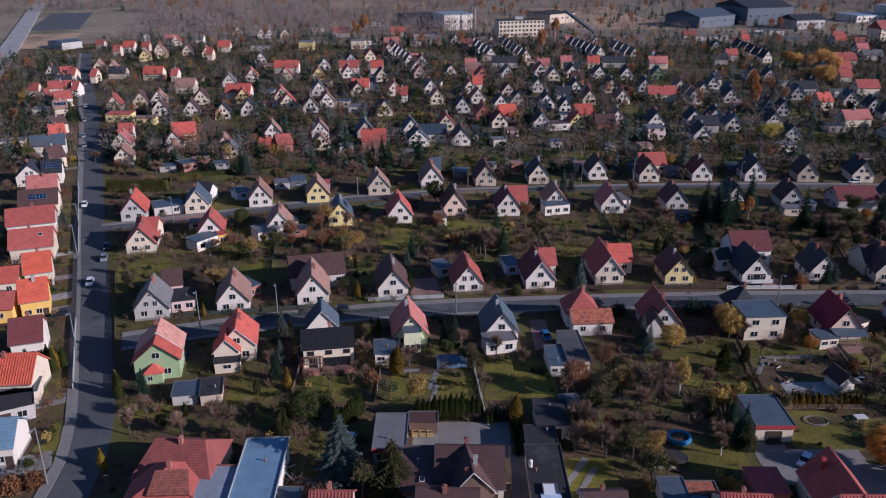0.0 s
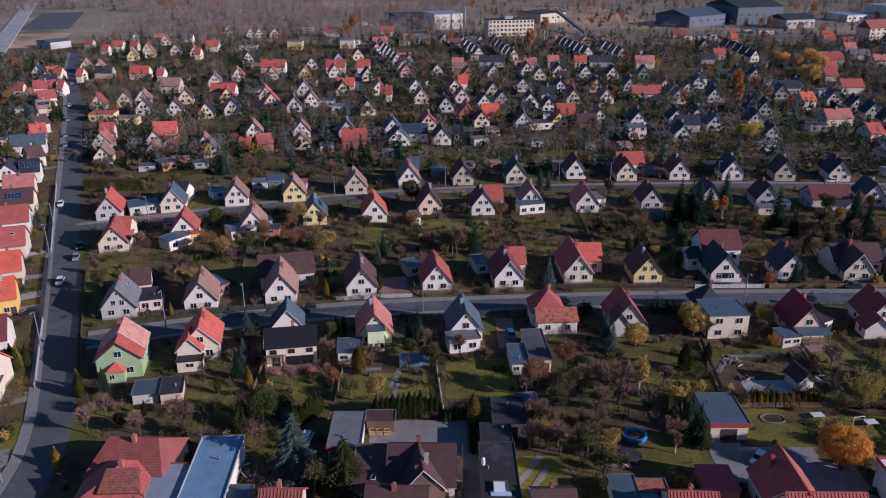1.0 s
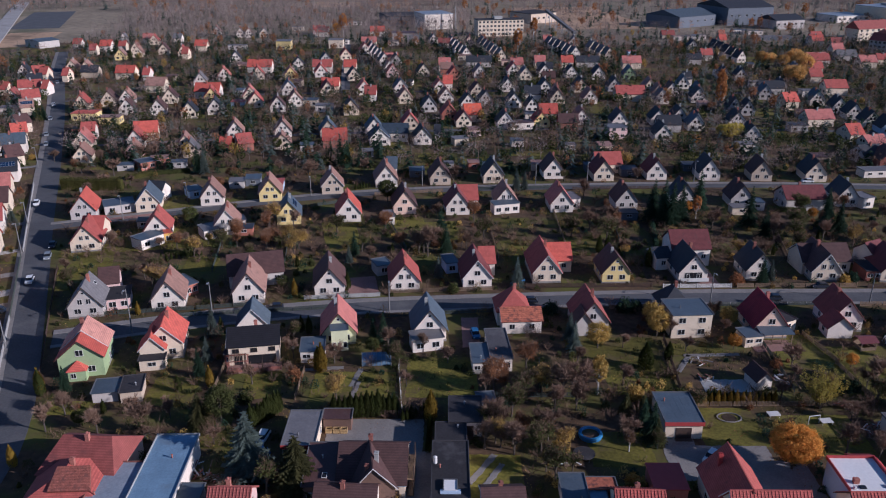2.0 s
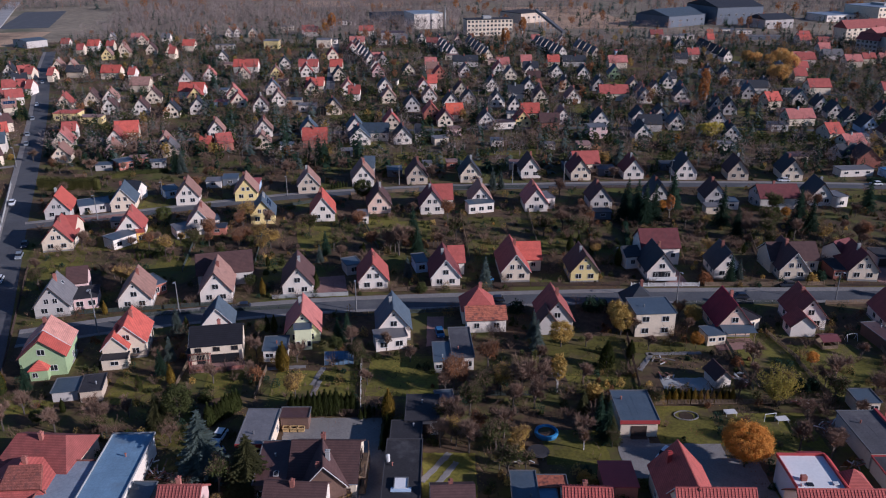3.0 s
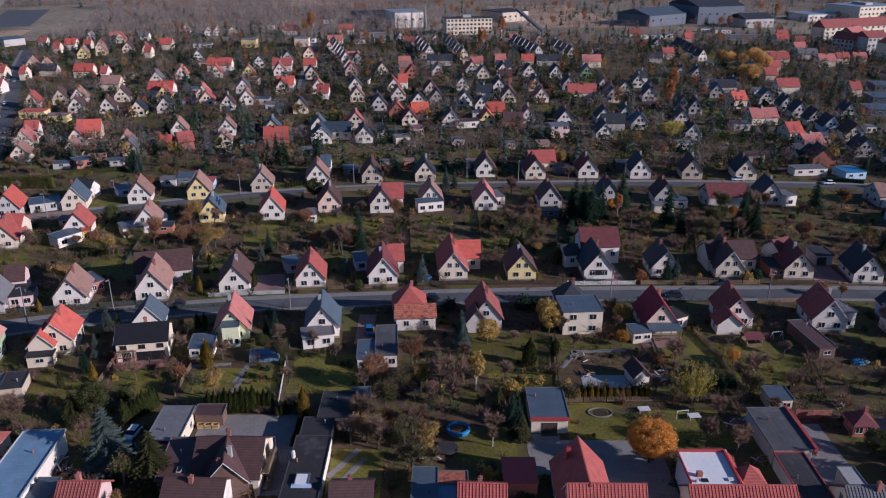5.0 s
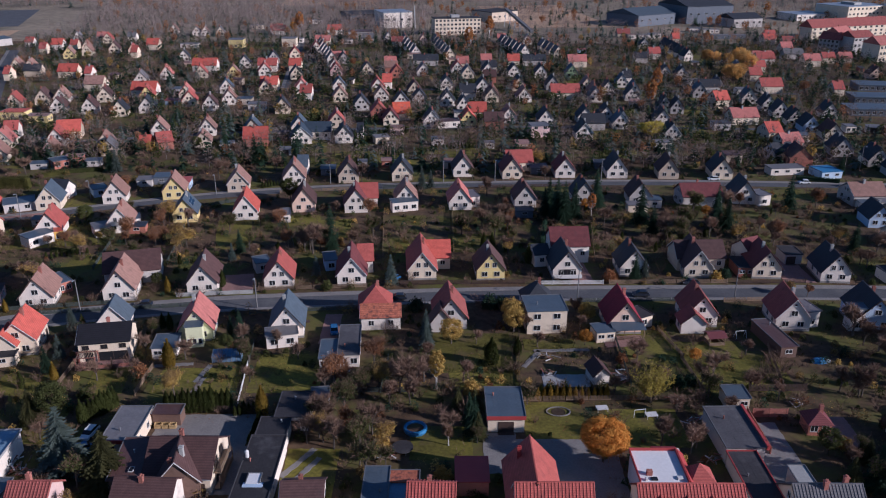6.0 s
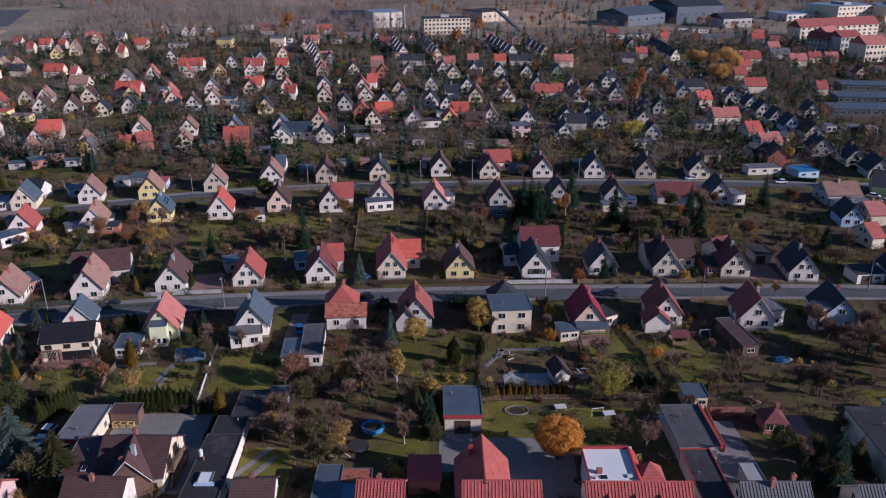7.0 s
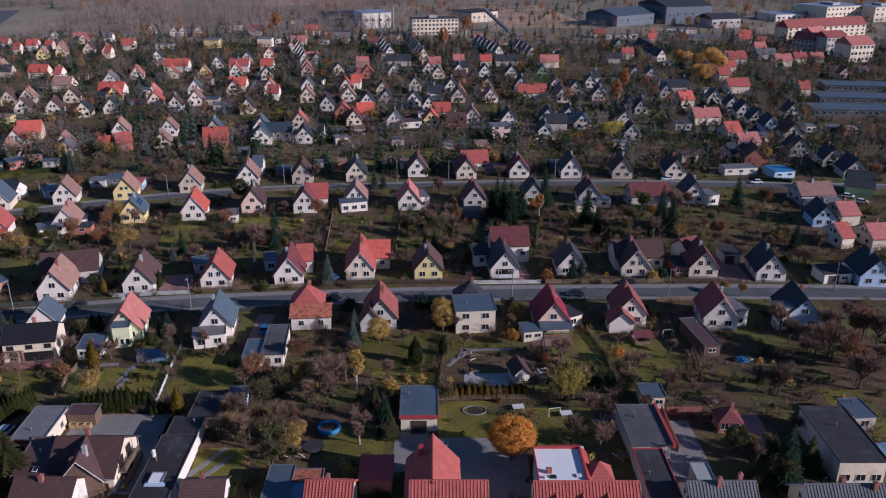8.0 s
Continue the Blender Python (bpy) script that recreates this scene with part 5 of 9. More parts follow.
h = hip_house(68.8, 171.0, 4.0, 7, 7, 3.0, 6.8, 'dark', 'white')
flat_wing(h, 69.5, 161.7, 4.6, 8.9, 8, 5.6, sheet_mat("blue"), 'cream', windows=2, storeys=2)
h = house(87.1, 162.4, 2.0, 7.4, 9.5, 3.0, 7.8, 'crimson', 'peach', 2, windows='one', sky_windows=1)
flat_wing(h, 82.0, 155.8, 10.5, 4.2, 4.2, 2.5, sheet_mat("blue"), 'cream', windows=2)
canopy(h, 87.6, 156.6, 5.0, 7.0, 3.6, 2.5, sheet_mat("blue"))
surface("terrace", 86.5, 154.3, 5.0, 9.0, 5.0, COBBLE, "littered stone terrace beside a canopy", "terrace", 0.07)
flat_wing(h, 91.1, 162.8, 28.4, 4.8, 5, 2.8, BITUMEN, 'cream', windows=1)
h = house(105.5, 165.8, -0.8, 7.2, 9, 3.2, 7.6, 'wine', 'white', 2, windows='one')
wing(h, 102.8, 160.3, -0.5, 5.5, 4.5, 2.6, 5.0, 'wine', 'white', 1)
h = house(125.9, 164.4, -3.4, 7.6, 9.5, 3.2, 7.8, 'wine', 'white', 2, windows='one', sky_windows=1)
flat_wing(h, 129.8, 164.2, 13.3, 3.9, 6, 4.0, sheet_mat("grey"), 'white', windows=1)
h = flat_house(119.0, 153.7, 8.3, 3.6, 12.7, 2.6, sheet_mat("brown"), 'brown', windows=1)
h = house(144.6, 164.5, -4.2, 8, 10, 3.6, 7.8, 'dark', 'pale blue', 2, windows='one')
flat_wing(h, 140.5, 161.2, 0.4, 4.1, 3, 5.6, sheet_mat("blue"), 'white', windows=1)

# gardens and yards in the foreground
h = hip_house(-42.4, 108.6, -93.0, 11, 12.4, 3.6, 7.3, 'wine', 'cream', 0.66, label='cream rendered house with a broad hipped crimson roof')
hip_house(-42.9, 102.3, 4.0, 11, 10, 3.4, 6.4, 'red', 'cream', 0.3, h=h)
tile_patch(h, -41.2, 99.9, 4.0)
h = flat_house(-35.6, 100.6, 0.8, 6.2, 11.2, 3.6, sheet_mat("palegrey"), 'white', windows=2, edge=BRICK, parapet=0.3)
h = flat_house(-23.9, 99.9, 0.8, 4.2, 4.5, 2.8, sheet_mat("blue"), 'grey', windows=1)
h = house(-16.4, 97.9, -89.2, 7, 6.0, 3.0, 5.6, 'wine', 'pink', 2, ribs=True)
h = flat_house(-29.0, 104.8, 3.0, 6.7, 17.3, 3.9, sheet_mat("paleblue"), 'white', windows=3, edge=CONCRETE, parapet=0.3)
h = flat_house(-9.0, 117.2, 1.0, 5.4, 10.2, 3.2, sheet_mat("grey"), 'cream', windows=2, edge=REDSHEET, label='cream flat-roofed workshop with a grey sheet roof and red fascia')
h = flat_house(-3.6, 122.6, 1.5, 5.0, 2.9, 2.5, sheet_mat("brown"), 'brown', windows=0, name='shed', category='shed', label='low brown wooden shed with a brown sheet roof')
h = flat_house(-49.6, 132.1, 10.9, 4.6, 5, 2.1, sheet_mat("blue"), 'grey', windows=0)
h = flat_house(-44.8, 132.6, 13.0, 3.9, 6, 2.3, BITUMEN, 'tan', windows=0)
h = house(4.5, 107.6, -90.3, 11, 10.6, 3.4, 7.0, 'brown', 'cream', 2)
wing(h, 4.4, 104.4, 9.0, 6.8, 7.0, 3.4, 7.2, 'brown', 'brown', 1)
chimney(h, h.matrix_basis.inverted() @ pose(5.3, 103.6, 6.9), 1.2, CONCRETE)
chimney(h, h.matrix_basis.inverted() @ pose(4.0, 101.8, 6.0), 1.1, BRICK)
flat_wing(h, -3.6, 105.8, 0.3, 5.4, 9.0, 3.3, sheet_mat("brown"), 'brown', windows=2, rise=1.6)
timber_loggia(h, h.matrix_basis.inverted() @ pose(10.0, 107.0, 0))
roof_window(h, h.matrix_basis.inverted() @ pose(-3.0, 103.2, 4.0, 10.2, 0, 0.3))
h = house(1.1, 98.7, -92.1, 8, 9.1, 3.0, 5.8, 'brown', 'white', 2)
h = flat_house(19.5, 123.8, 0.6, 5.8, 8.1, 3.0, BITUMEN, 'white', windows=0, garage=True, name='garage', category='garage', label='white rendered garage with a dark felt flat roof')
h = flat_house(23.4, 128.8, 7.7, 3.2, 3.5, 2.4, sheet_mat("blue"), 'pale blue', windows=1)
h = flat_house(16.9, 117.0, 0.6, 5.1, 5.3, 2.8, BITUMEN, 'white', windows=0)
h = flat_house(16.9, 105.5, 0.5, 5.7, 16.6, 3.0, BITUMEN, 'white', windows=1)
flat_wing(h, 16.9, 101.9, 0.5, 1.8, 2.1, 3.4, MEMBRANE, 'pale blue', windows=0)
bm = bmesh.new()
rod(bm, (-2.5, 2.4, 3.1), (-2.5, 2.4, 4.3), 0.35, 0.35, 12)
rod(bm, (-2.5, 2.4, 4.3), (-2.5, 2.4, 4.5), 0.35, 0.1, 12)
part('tank', bm, TRIM, h, 'small white roof tank')
bm = bmesh.new()
box(bm, -1.6, 1.6, -5.4, -4.4, 3.14, 3.3)
part('roof_sheet', bm, wall_mat('pale blue'), h)
h = house(25.0, 100.0, -87.0, 6, 6.3, 2.6, 4.4, 'brown', 'white', 1)
h = flat_house(58.1, 124.5, 0.9, 6.6, 9.5, 3.4, sheet_mat("blue"), 'cream', windows=0, garage=True, edge=REDSHEET, name='garage', category='garage', label='cream rendered garage with a grey sheet roof and red fascia')
h = house(45.2, 97.3, -91.7, 9, 6.9, 3.2, 6.4, 'red', 'cream', 2, ribs=True)
h = flat_house(36.3, 101.8, 0.5, 3.8, 7.9, 2.8, sheet_mat("blue"), 'grey', windows=1)
h = flat_house(39.7, 100.6, 0.5, 3.0, 4.2, 2.3, sheet_mat("paleblue"), 'pale blue', windows=0)
h = flat_house(40.7, 103.6, 0.5, 4.6, 2.6, 2.7, roof_mat("tile"), 'brick', windows=1)
h = flat_house(51.6, 105.4, 0.3, 5.2, 6.4, 2.8, REDSHEET, 'brick', windows=0, parapet=0)
h = house(60.9, 100.6, 0.5, 7.9, 11.4, 4.0, 8.4, 'red', 'cream', 2, windows='', chimneys=0)
chimney(h, pose(-1.9, 3.2, 6.4), 1.9, REDSHEET)
wing(h, 63.4, 94.9, -89.7, 8, 11.2, 4.0, 8.4, 'red', 'cream', 2, ribs=True)
h = flat_house(81.2, 103.4, 0.3, 7.2, 8.0, 5.0, MEMBRANE, 'pale blue', windows=2, edge=REDSHEET, parapet=0.55, label='white flat-roofed house annex with red sheet parapets')
roof_clutter(h)
wing(h, 84.4, 97.1, -89.7, 8, 15.6, 3.4, 6.6, 'red', 'white', 2, ribs=True)
for x in (79.6, 83.6, 87.4):
    small_dormer(h, x, 94.9, 4.7)
porch(h, h.matrix_basis.inverted() @ pose(87.4, 101.6, 0), 3.6, 3.6, 4.9, 'red', 'white')
h = flat_house(98.0, 117.2, 1.5, 6.6, 12.2, 3.2, GREYFELT, 'grey', windows=2, parapet=0.2, label='long grey felt-roofed workshop with one red sheet edge')
bm = bmesh.new()
box(bm, 3.45, 3.95, -6.4, 6.4, 2.9, 3.75)
part('coping', bm, REDSHEET, h, 'red sheet coping')
h = flat_house(97.2, 104.3, 0.5, 4.7, 12.2, 2.8, BITUMEN, 'grey', windows=1, edge=REDSHEET, parapet=0.25, label='lower dark felt-roofed workshop with red edges')
h = flat_house(104.3, 103.5, 0.5, 2.5, 4.4, 3.6, CONCRETE, 'cream', windows=1)
h = hip_house(114.5, 121.3, -2.2, 4, 4, 2.5, 4.2, 'darkred', 'brick', label='small brick summer house with a hipped red roof')
h = house(104.8, 96.7, -89.7, 9, 10.0, 3.6, 7.0, 'grey', 'cream', 2, ribs=True, chimneys=2)
h = house(123.6, 95.9, -89.7, 9, 12.8, 3.6, 7.2, 'grey', 'cream', 2, ribs=True, chimneys=2)
h = flat_house(131.0, 112.9, 0.3, 7.7, 15.8, 4.6, BITUMEN, 'cream', windows=3, storeys=1, label='large dark flat-roofed building with a cream rendered front')
h = flat_house(139.0, 123.4, 5.5, 4.0, 6, 2.8, sheet_mat("blue"), 'grey', windows=1)
h = flat_house(102.5, 129.6, 0.9, 4.2, 4.5, 2.6, sheet_mat("blue"), 'cream', windows=2)
h = house(77.9, 138.5, 12.0, 3.3, 4.4, 2.2, 3.7, 'brown', 'white', 1, windows='', chimneys=0)
pavilion(106.2, 153.8, 8.0)

# west side of the long road
h = house(-75.2, 113.9, -80.0, 8, 5.7, 4.0, 7.0, 'paleblue', 'white', 2)
h = flat_house(-80.7, 126.1, 28.2, 8.1, 7, 3.0, BITUMEN, 'grey', windows=2, garage=True)
h = house(-84.1, 134.2, -84.4, 9, 10.4, 4.2, 8.0, 'orange', 'cream', 2, ribs=True)
flat_wing(h, -82.6, 130.3, 16.9, 10.0, 5, 3.0, sheet_mat("blue"), 'cream')
h = house(-88.5, 149.8, -70.6, 9, 6.0, 4.4, 8.0, 'darkred', 'white', 2)
h = house(-97.1, 169.6, -65.6, 9, 5.9, 4.4, 8.0, 'orange', 'ochre', 2)
wing(h, -102.5, 166.0, -79.9, 7, 5.2, 3.6, 6.2, 'red', 'ochre', 1)
h = house(-104.2, 185.9, -66.1, 9, 6.1, 4.4, 8.0, 'orange', 'cream', 2)
wing(h, -108.8, 180.7, -72.2, 7, 4.2, 3.6, 6.2, 'bright', 'cream', 1)
h = house(-114.2, 203.2, -70.8, 9, 10.7, 4.2, 8.0, 'red', 'cream', 2, sky_windows=1)
h = house(-123.3, 220.9, -68.8, 9, 12.7, 4.4, 8.0, 'red', 'white', 2)
h = house(-129.8, 238.8, -71.4, 9, 11.0, 4.2, 7.8, 'brown', 'cream', 1, panels=True)
h = house(-136.3, 254.5, -68.9, 9, 8.9, 4.2, 7.8, 'pink', 'cream', 1)
h = house(-142.4, 274.1, -69.6, 8.5, 6.1, 4.2, 7.6, 'dark', 'white', 1, panels=True)
h = house(-149.1, 271.6, 20.0, 9, 9, 3.5, 7.6, 'dark', 'white', 1)
h = house(-150.9, 293.2, -45.6, 8.5, 5.5, 4.2, 7.6, 'brown', 'cream', 1)
h = house(-161.5, 310.9, -67.6, 9, 12.2, 4.4, 7.6, 'blue', 'white', 1)
h = house(-167.5, 330.6, -60.1, 8.5, 5.9, 4.2, 7.4, 'bright', 'cream', 1)
h = house(-175.3, 347.5, -42.7, 8.5, 5.7, 4.2, 7.4, 'brown', 'cream', 1)
h = house(-189.5, 381.3, -63.9, 8.5, 5.8, 4.2, 7.4, 'tan', 'cream', 1, panels=True)
h = house(-199.6, 405.0, -57.3, 8.5, 8.1, 4.2, 7.4, 'red', 'white', 1)
h = house(-213.8, 433.3, -71.9, 8.5, 11.2, 4.2, 7.4, 'red', 'white', 1)
h = house(-220.9, 453.2, -61.5, 8.5, 7.5, 4.2, 7.4, 'dark', 'white', 0)
h = house(-232.3, 481.0, -54.9, 8.5, 6.9, 4.2, 7.4, 'red', 'cream', 0)
h = house(-296.4, 617.6, -35.8, 20, 16.0, 5, 6, 'blue', 'grey', 0, chimneys=0)

# second street
h = house(-98.7, 236.6, 13.0, 7.4, 10, 3.0, 7.6, 'bright', 'grey', 1)
h = flat_house(-90.2, 241.1, 26.7, 9.0, 7, 2.8, sheet_mat("blue"), 'grey', windows=2)
h = house(-81.2, 243.9, 13.0, 7.4, 9, 3.0, 7.6, 'blue', 'cream', 1, windows='pair')
wing(h, -81.2, 252.9, -101.4, 6, 5.2, 3.4, 6, 'dark', 'white', 1)
h = house(-62.4, 250.1, 12.3, 7.2, 8.5, 3.0, 7.6, 'tan', 'white', 1, windows='pair')
h = flat_house(-70.6, 255.9, 33.7, 4.6, 6, 2.8, sheet_mat("blue"), 'pale blue', windows=1)
h = house(-44.4, 255.2, 11.1, 7.2, 9, 3.0, 7.6, 'tan', 'yellow', 1)
h = house(-24.8, 263.2, 9.8, 7.2, 8.5, 3.0, 7.4, 'tan', 'tan', 1)
h = house(-7.1, 272.0, 8.6, 7.6, 10, 3.0, 7.8, 'tan', 'white', 1, windows='pair')
wing(h, -5.5, 282.2, -88.7, 6, 3.4, 3.6, 6.8, 'blue', 'white', 1)
h = house(11.9, 274.7, 6.8, 7.2, 9, 3.0, 7.6, 'brown', 'tan', 1, windows='pair')
h = house(30.9, 277.1, 5.2, 7.2, 8.5, 3.0, 7.6, 'dark', 'cream', 1)
h = house(52.9, 283.1, 4.0, 7.2, 9, 3.0, 7.6, 'brown', 'white', 1, windows='one')
h = house(70.6, 281.0, 4.0, 7.2, 10, 3.0, 7.6, 'darkred', 'cream', 1)
wing(h, 74.1, 290.0, -84.2, 8, 9.6, 3.6, 7.0, 'red', 'cream', 1)
h = house(90.1, 282.4, 2.5, 7.2, 9, 3.0, 7.4, 'darkred', 'white', 1, windows='one')
h = house(109.2, 282.6, -0.6, 7.4, 10, 3.0, 7.8, 'dark', 'white', 1, windows='pair')
h = house(127.9, 281.7, -2.9, 7.2, 9, 3.0, 7.6, 'brown', 'tan', 1, windows='one')
h = house(147.3, 281.9, -4.2, 7.4, 10, 3.0, 7.6, 'dark', 'cream', 1)
h = flat_house(172.5, 285.2, 7.8, 12.8, 5, 2.6, sheet_mat("grey"), 'white', windows=3, label='long white prefabricated outbuilding with a pale flat roof')

# gardens south of the second street
h = house(-86.6, 210.2, 13.0, 7.8, 10, 3.0, 7.6, 'red', 'cream', 2)
wing(h, -86.7, 215.9, -84.4, 8, 5.6, 3.6, 6.8, 'red', 'cream', 1)
h = house(-69.7, 219.5, 12.7, 7.2, 9, 3.0, 7.6, 'red', 'white', 1, windows='one')
flat_wing(h, -70.0, 210.9, 53.8, 7.3, 5, 3.0, sheet_mat("blue"), 'white')
flat_wing(h, -65.5, 214.6, 24.9, 2.3, 4, 3.0, sheet_mat("orange"), 'ochre', windows=1)
h = house(-50.5, 223.8, 11.4, 7.4, 9, 3.0, 7.6, 'tan', 'white', 1, windows='pair')
flat_wing(h, -54.8, 218.6, 33.7, 4.4, 6, 2.8, sheet_mat("grey"), 'white', windows=2)
flat_wing(h, -48.6, 226.0, 23.6, 5.2, 5, 2.8, sheet_mat("blue"), 'white', windows=2)
h = house(-33.9, 233.1, 10.3, 7.2, 9, 3.0, 7.4, 'blue', 'yellow', 1, panels=True)
h = house(-15.8, 236.1, 9.1, 7.2, 10, 3.0, 7.8, 'bright', 'white', 1, windows='one')
h = house(1.1, 243.6, 7.6, 7.2, 9.5, 3.0, 7.8, 'brown', 'peach', 1, windows='one')
h = flat_house(-2.8, 231.9, 11.9, 2.8, 6, 2.6, sheet_mat("grey"), 'white', windows=1)
h = house(18.0, 243.1, 6.1, 7.4, 9, 3.0, 7.8, 'darkred', 'white', 1, windows='pair')
wing(h, 20.7, 247.7, -84.5, 8, 7.6, 3.4, 7.0, 'red', 'white', 1)
h = house(33.7, 248.8, 4.8, 7.0, 9, 3.0, 7.4, 'tan', 'white', 1, windows='pair')
flat_wing(h, 33.5, 242.0, 16.5, 8.4, 4, 3.2, sheet_mat("blue"), 'white', windows=3)
h = house(51.3, 246.7, 4.0, 7.2, 10, 3.0, 7.6, 'pink', 'white', 1, windows='one')
flat_wing(h, 54.8, 247.8, 16.2, 4.5, 7, 3.6, sheet_mat("grey"), 'white', windows=1)
h = house(72.5, 249.0, 4.0, 7.0, 9, 3.0, 7.4, 'brown', 'grey', 1, windows='one')
h = house(92.4, 252.5, 1.9, 7.2, 9, 3.0, 7.6, 'dark', 'grey', 1, windows='one')
h = house(110.9, 252.3, -1.0, 7.2, 9, 3.0, 7.4, 'brown', 'grey', 1, windows='one')
h = house(130.0, 249.4, -86.2, 9, 13.0, 4, 7.0, 'darkred', 'grey', 1)
h = house(145.9, 254.1, -4.2, 7.2, 10, 3.0, 7.6, 'dark', 'white', 1, windows='one')
flat_wing(h, 150.6, 250.4, 16.7, 4.4, 6, 3.6, sheet_mat("grey"), 'white', windows=1)
h = house(185.6, 252.6, -86.3, 10, 11.3, 3.6, 6.6, 'tan', 'grey', 1)
h = house(187.1, 233.1, -84.5, 10, 5.8, 3.6, 6.2, 'pink', 'cream', 1)
h = house(177.0, 213.9, -77.7, 9, 3.9, 3.4, 6.2, 'red', 'cream', 1)
h = house(187.9, 213.7, -86.2, 10, 7.7, 3.4, 6.2, 'pink', 'cream', 1)
h = house(179.3, 231.5, -4.7, 6.5, 9, 3.0, 6.8, 'dark', 'pale blue', 1)
h = house(173.1, 188.1, -4.6, 8, 10, 3.2, 7.6, 'dark', 'pale blue', 1)
# Box with a blue top, standing in for a large blue tarpaulin.
h = flat_house(186.5, 282.3, 10.9, 8.2, 8, 2.6, POOL, 'pale blue', windows=2)
h = house(206.3, 262.0, -111.4, 10, 8.4, 3.4, 7.6, 'dark', 'green', 1)
h = house(213.2, 282.8, -5.0, 8, 10, 3, 7.4, 'dark', 'grey', 1)

# sheds, carports and lean-tos between the second and third rows
h = flat_house(-95.7, 294.9, 10.8, 6.4, 5, 2.8, sheet_mat("tan"), 'brick', windows=1, parapet=0.1)
h = flat_house(-105.6, 287.4, 11.3, 5.9, 4, 2.2, sheet_mat("blue"), 'grey', windows=1, parapet=0.1)
h = flat_house(-58.7, 267.2, 8.9, 5.1, 5, 2.4, sheet_mat("grey"), 'grey', windows=1, parapet=0.1)
h = flat_house(-53.7, 270.4, 8.7, 5.1, 6, 2.6, sheet_mat("blue"), 'slate', windows=1, parapet=0.1)
h = flat_house(3.5, 282.3, 5.8, 5.3, 6, 2.4, sheet_mat("blue"), 'slate', windows=1, parapet=0.1)
h = flat_house(24.5, 292.4, 4.8, 4.2, 5, 2.6, sheet_mat("tan"), 'brick', windows=1, parapet=0.1)
h = flat_house(29.0, 290.5, 4.5, 4.2, 4, 2.4, sheet_mat("blue"), 'slate', windows=1, parapet=0.1)
h = flat_house(68.4, 290.2, 2.6, 4.6, 5, 2.4, sheet_mat("blue"), 'slate', windows=1, parapet=0.1)
h = flat_house(81.2, 285.1, 1.9, 6.2, 6, 2.5, sheet_mat("blue"), 'slate', windows=1, parapet=0.1)
h = flat_house(64.6, 320.5, 2.8, 4.1, 4, 2.4, sheet_mat("grey"), 'white', windows=1, parapet=0.1)
h = flat_house(71.6, 236.6, 2.4, 5.2, 4, 2.3, sheet_mat("dark"), 'slate', windows=1, parapet=0.1)
h = flat_house(108.4, 242.2, 0.6, 6.2, 4, 2.4, sheet_mat("grey"), 'cream', windows=1, parapet=0.1)
h = flat_house(114.9, 247.3, 0.3, 4.4, 5, 2.6, sheet_mat("blue"), 'white', windows=1, parapet=0.1)
h = flat_house(-42.9, 317.3, 8.1, 5.5, 5, 2.5, sheet_mat("blue"), 'grey', windows=1, parapet=0.1)
h = flat_house(43.3, 326.1, 3.8, 5.1, 5, 2.6, sheet_mat("blue"), 'white', windows=1, parapet=0.1)
h = flat_house(15.2, 291.8, 5.2, 3.4, 4, 2.2, sheet_mat("grey"), 'grey', windows=1, parapet=0.1)
h = flat_house(105.4, 291.7, 0.7, 4.7, 5, 2.4, sheet_mat("dark"), 'slate', windows=1, parapet=0.1)
h = flat_house(-123.2, 322.6, 12.2, 5.1, 4, 2.4, sheet_mat("grey"), 'white', windows=1, parapet=0.1)
h = flat_house(-86.9, 291.5, 10.3, 5.5, 4, 2.3, sheet_mat("blue"), 'grey', windows=1, parapet=0.1)
h = flat_house(-44.8, 220.9, 8.2, 5.0, 4, 2.2, sheet_mat("dark"), 'brick', windows=1, parapet=0.1)
h = flat_house(183.0, 245.7, -3.1, 4.0, 5, 2.4, sheet_mat("blue"), 'white', windows=1, parapet=0.1)
h = flat_house(-76.4, 226.0, 9.8, 3.7, 4, 2.3, sheet_mat("dark"), 'grey', windows=1, parapet=0.1)
h = flat_house(24.3, 319.3, 4.8, 3.2, 3, 2.2, sheet_mat("grey"), 'white', windows=1, parapet=0.1)
h = flat_house(-182.1, 322.1, 15.1, 9.3, 5, 2.8, sheet_mat("grey"), 'white', windows=1, parapet=0.1)

# third row
h = house(-134.9, 318.9, 13.0, 7.4, 9, 3.0, 7.6, 'pink', 'cream', 1)
wing(h, -139.2, 334.5, -78.4, 7, 5.4, 4, 7, 'red', 'white', 1)
h = house(-126.5, 299.1, 13.0, 6.5, 8, 2.8, 6.6, 'tan', 'cream', 1)
h = house(-114.9, 323.2, 13.0, 7.2, 9, 3.0, 7.4, 'red', 'white', 1)
wing(h, -114.7, 334.9, -76.1, 8.5, 9.3, 3.6, 7.4, 'bright', 'cream', 1)
h = house(-109.3, 305.6, 13.0, 6.4, 8, 2.8, 6.6, 'tan', 'pink', 1)
h = flat_house(-99.1, 289.4, 42.7, 5.9, 6, 3.0, sheet_mat("blue"), 'brick', windows=2)
h = house(-92.3, 317.0, 13.0, 6.5, 8, 2.8, 6.8, 'tan', 'cream', 0)
h = house(-87.5, 308.5, 13.0, 6, 8, 2.8, 6.2, 'grey', 'tan', 0)
h = house(-77.7, 339.5, 13.0, 7, 9, 3.0, 7.4, 'tan', 'white', 1)
h = house(-68.9, 318.3, -62.4, 8, 5.9, 3.4, 6.4, 'red', 'brick', 1)
h = house(-75.4, 316.2, -88.6, 6, 4.3, 3.0, 5.6, 'bright', 'brick', 1)
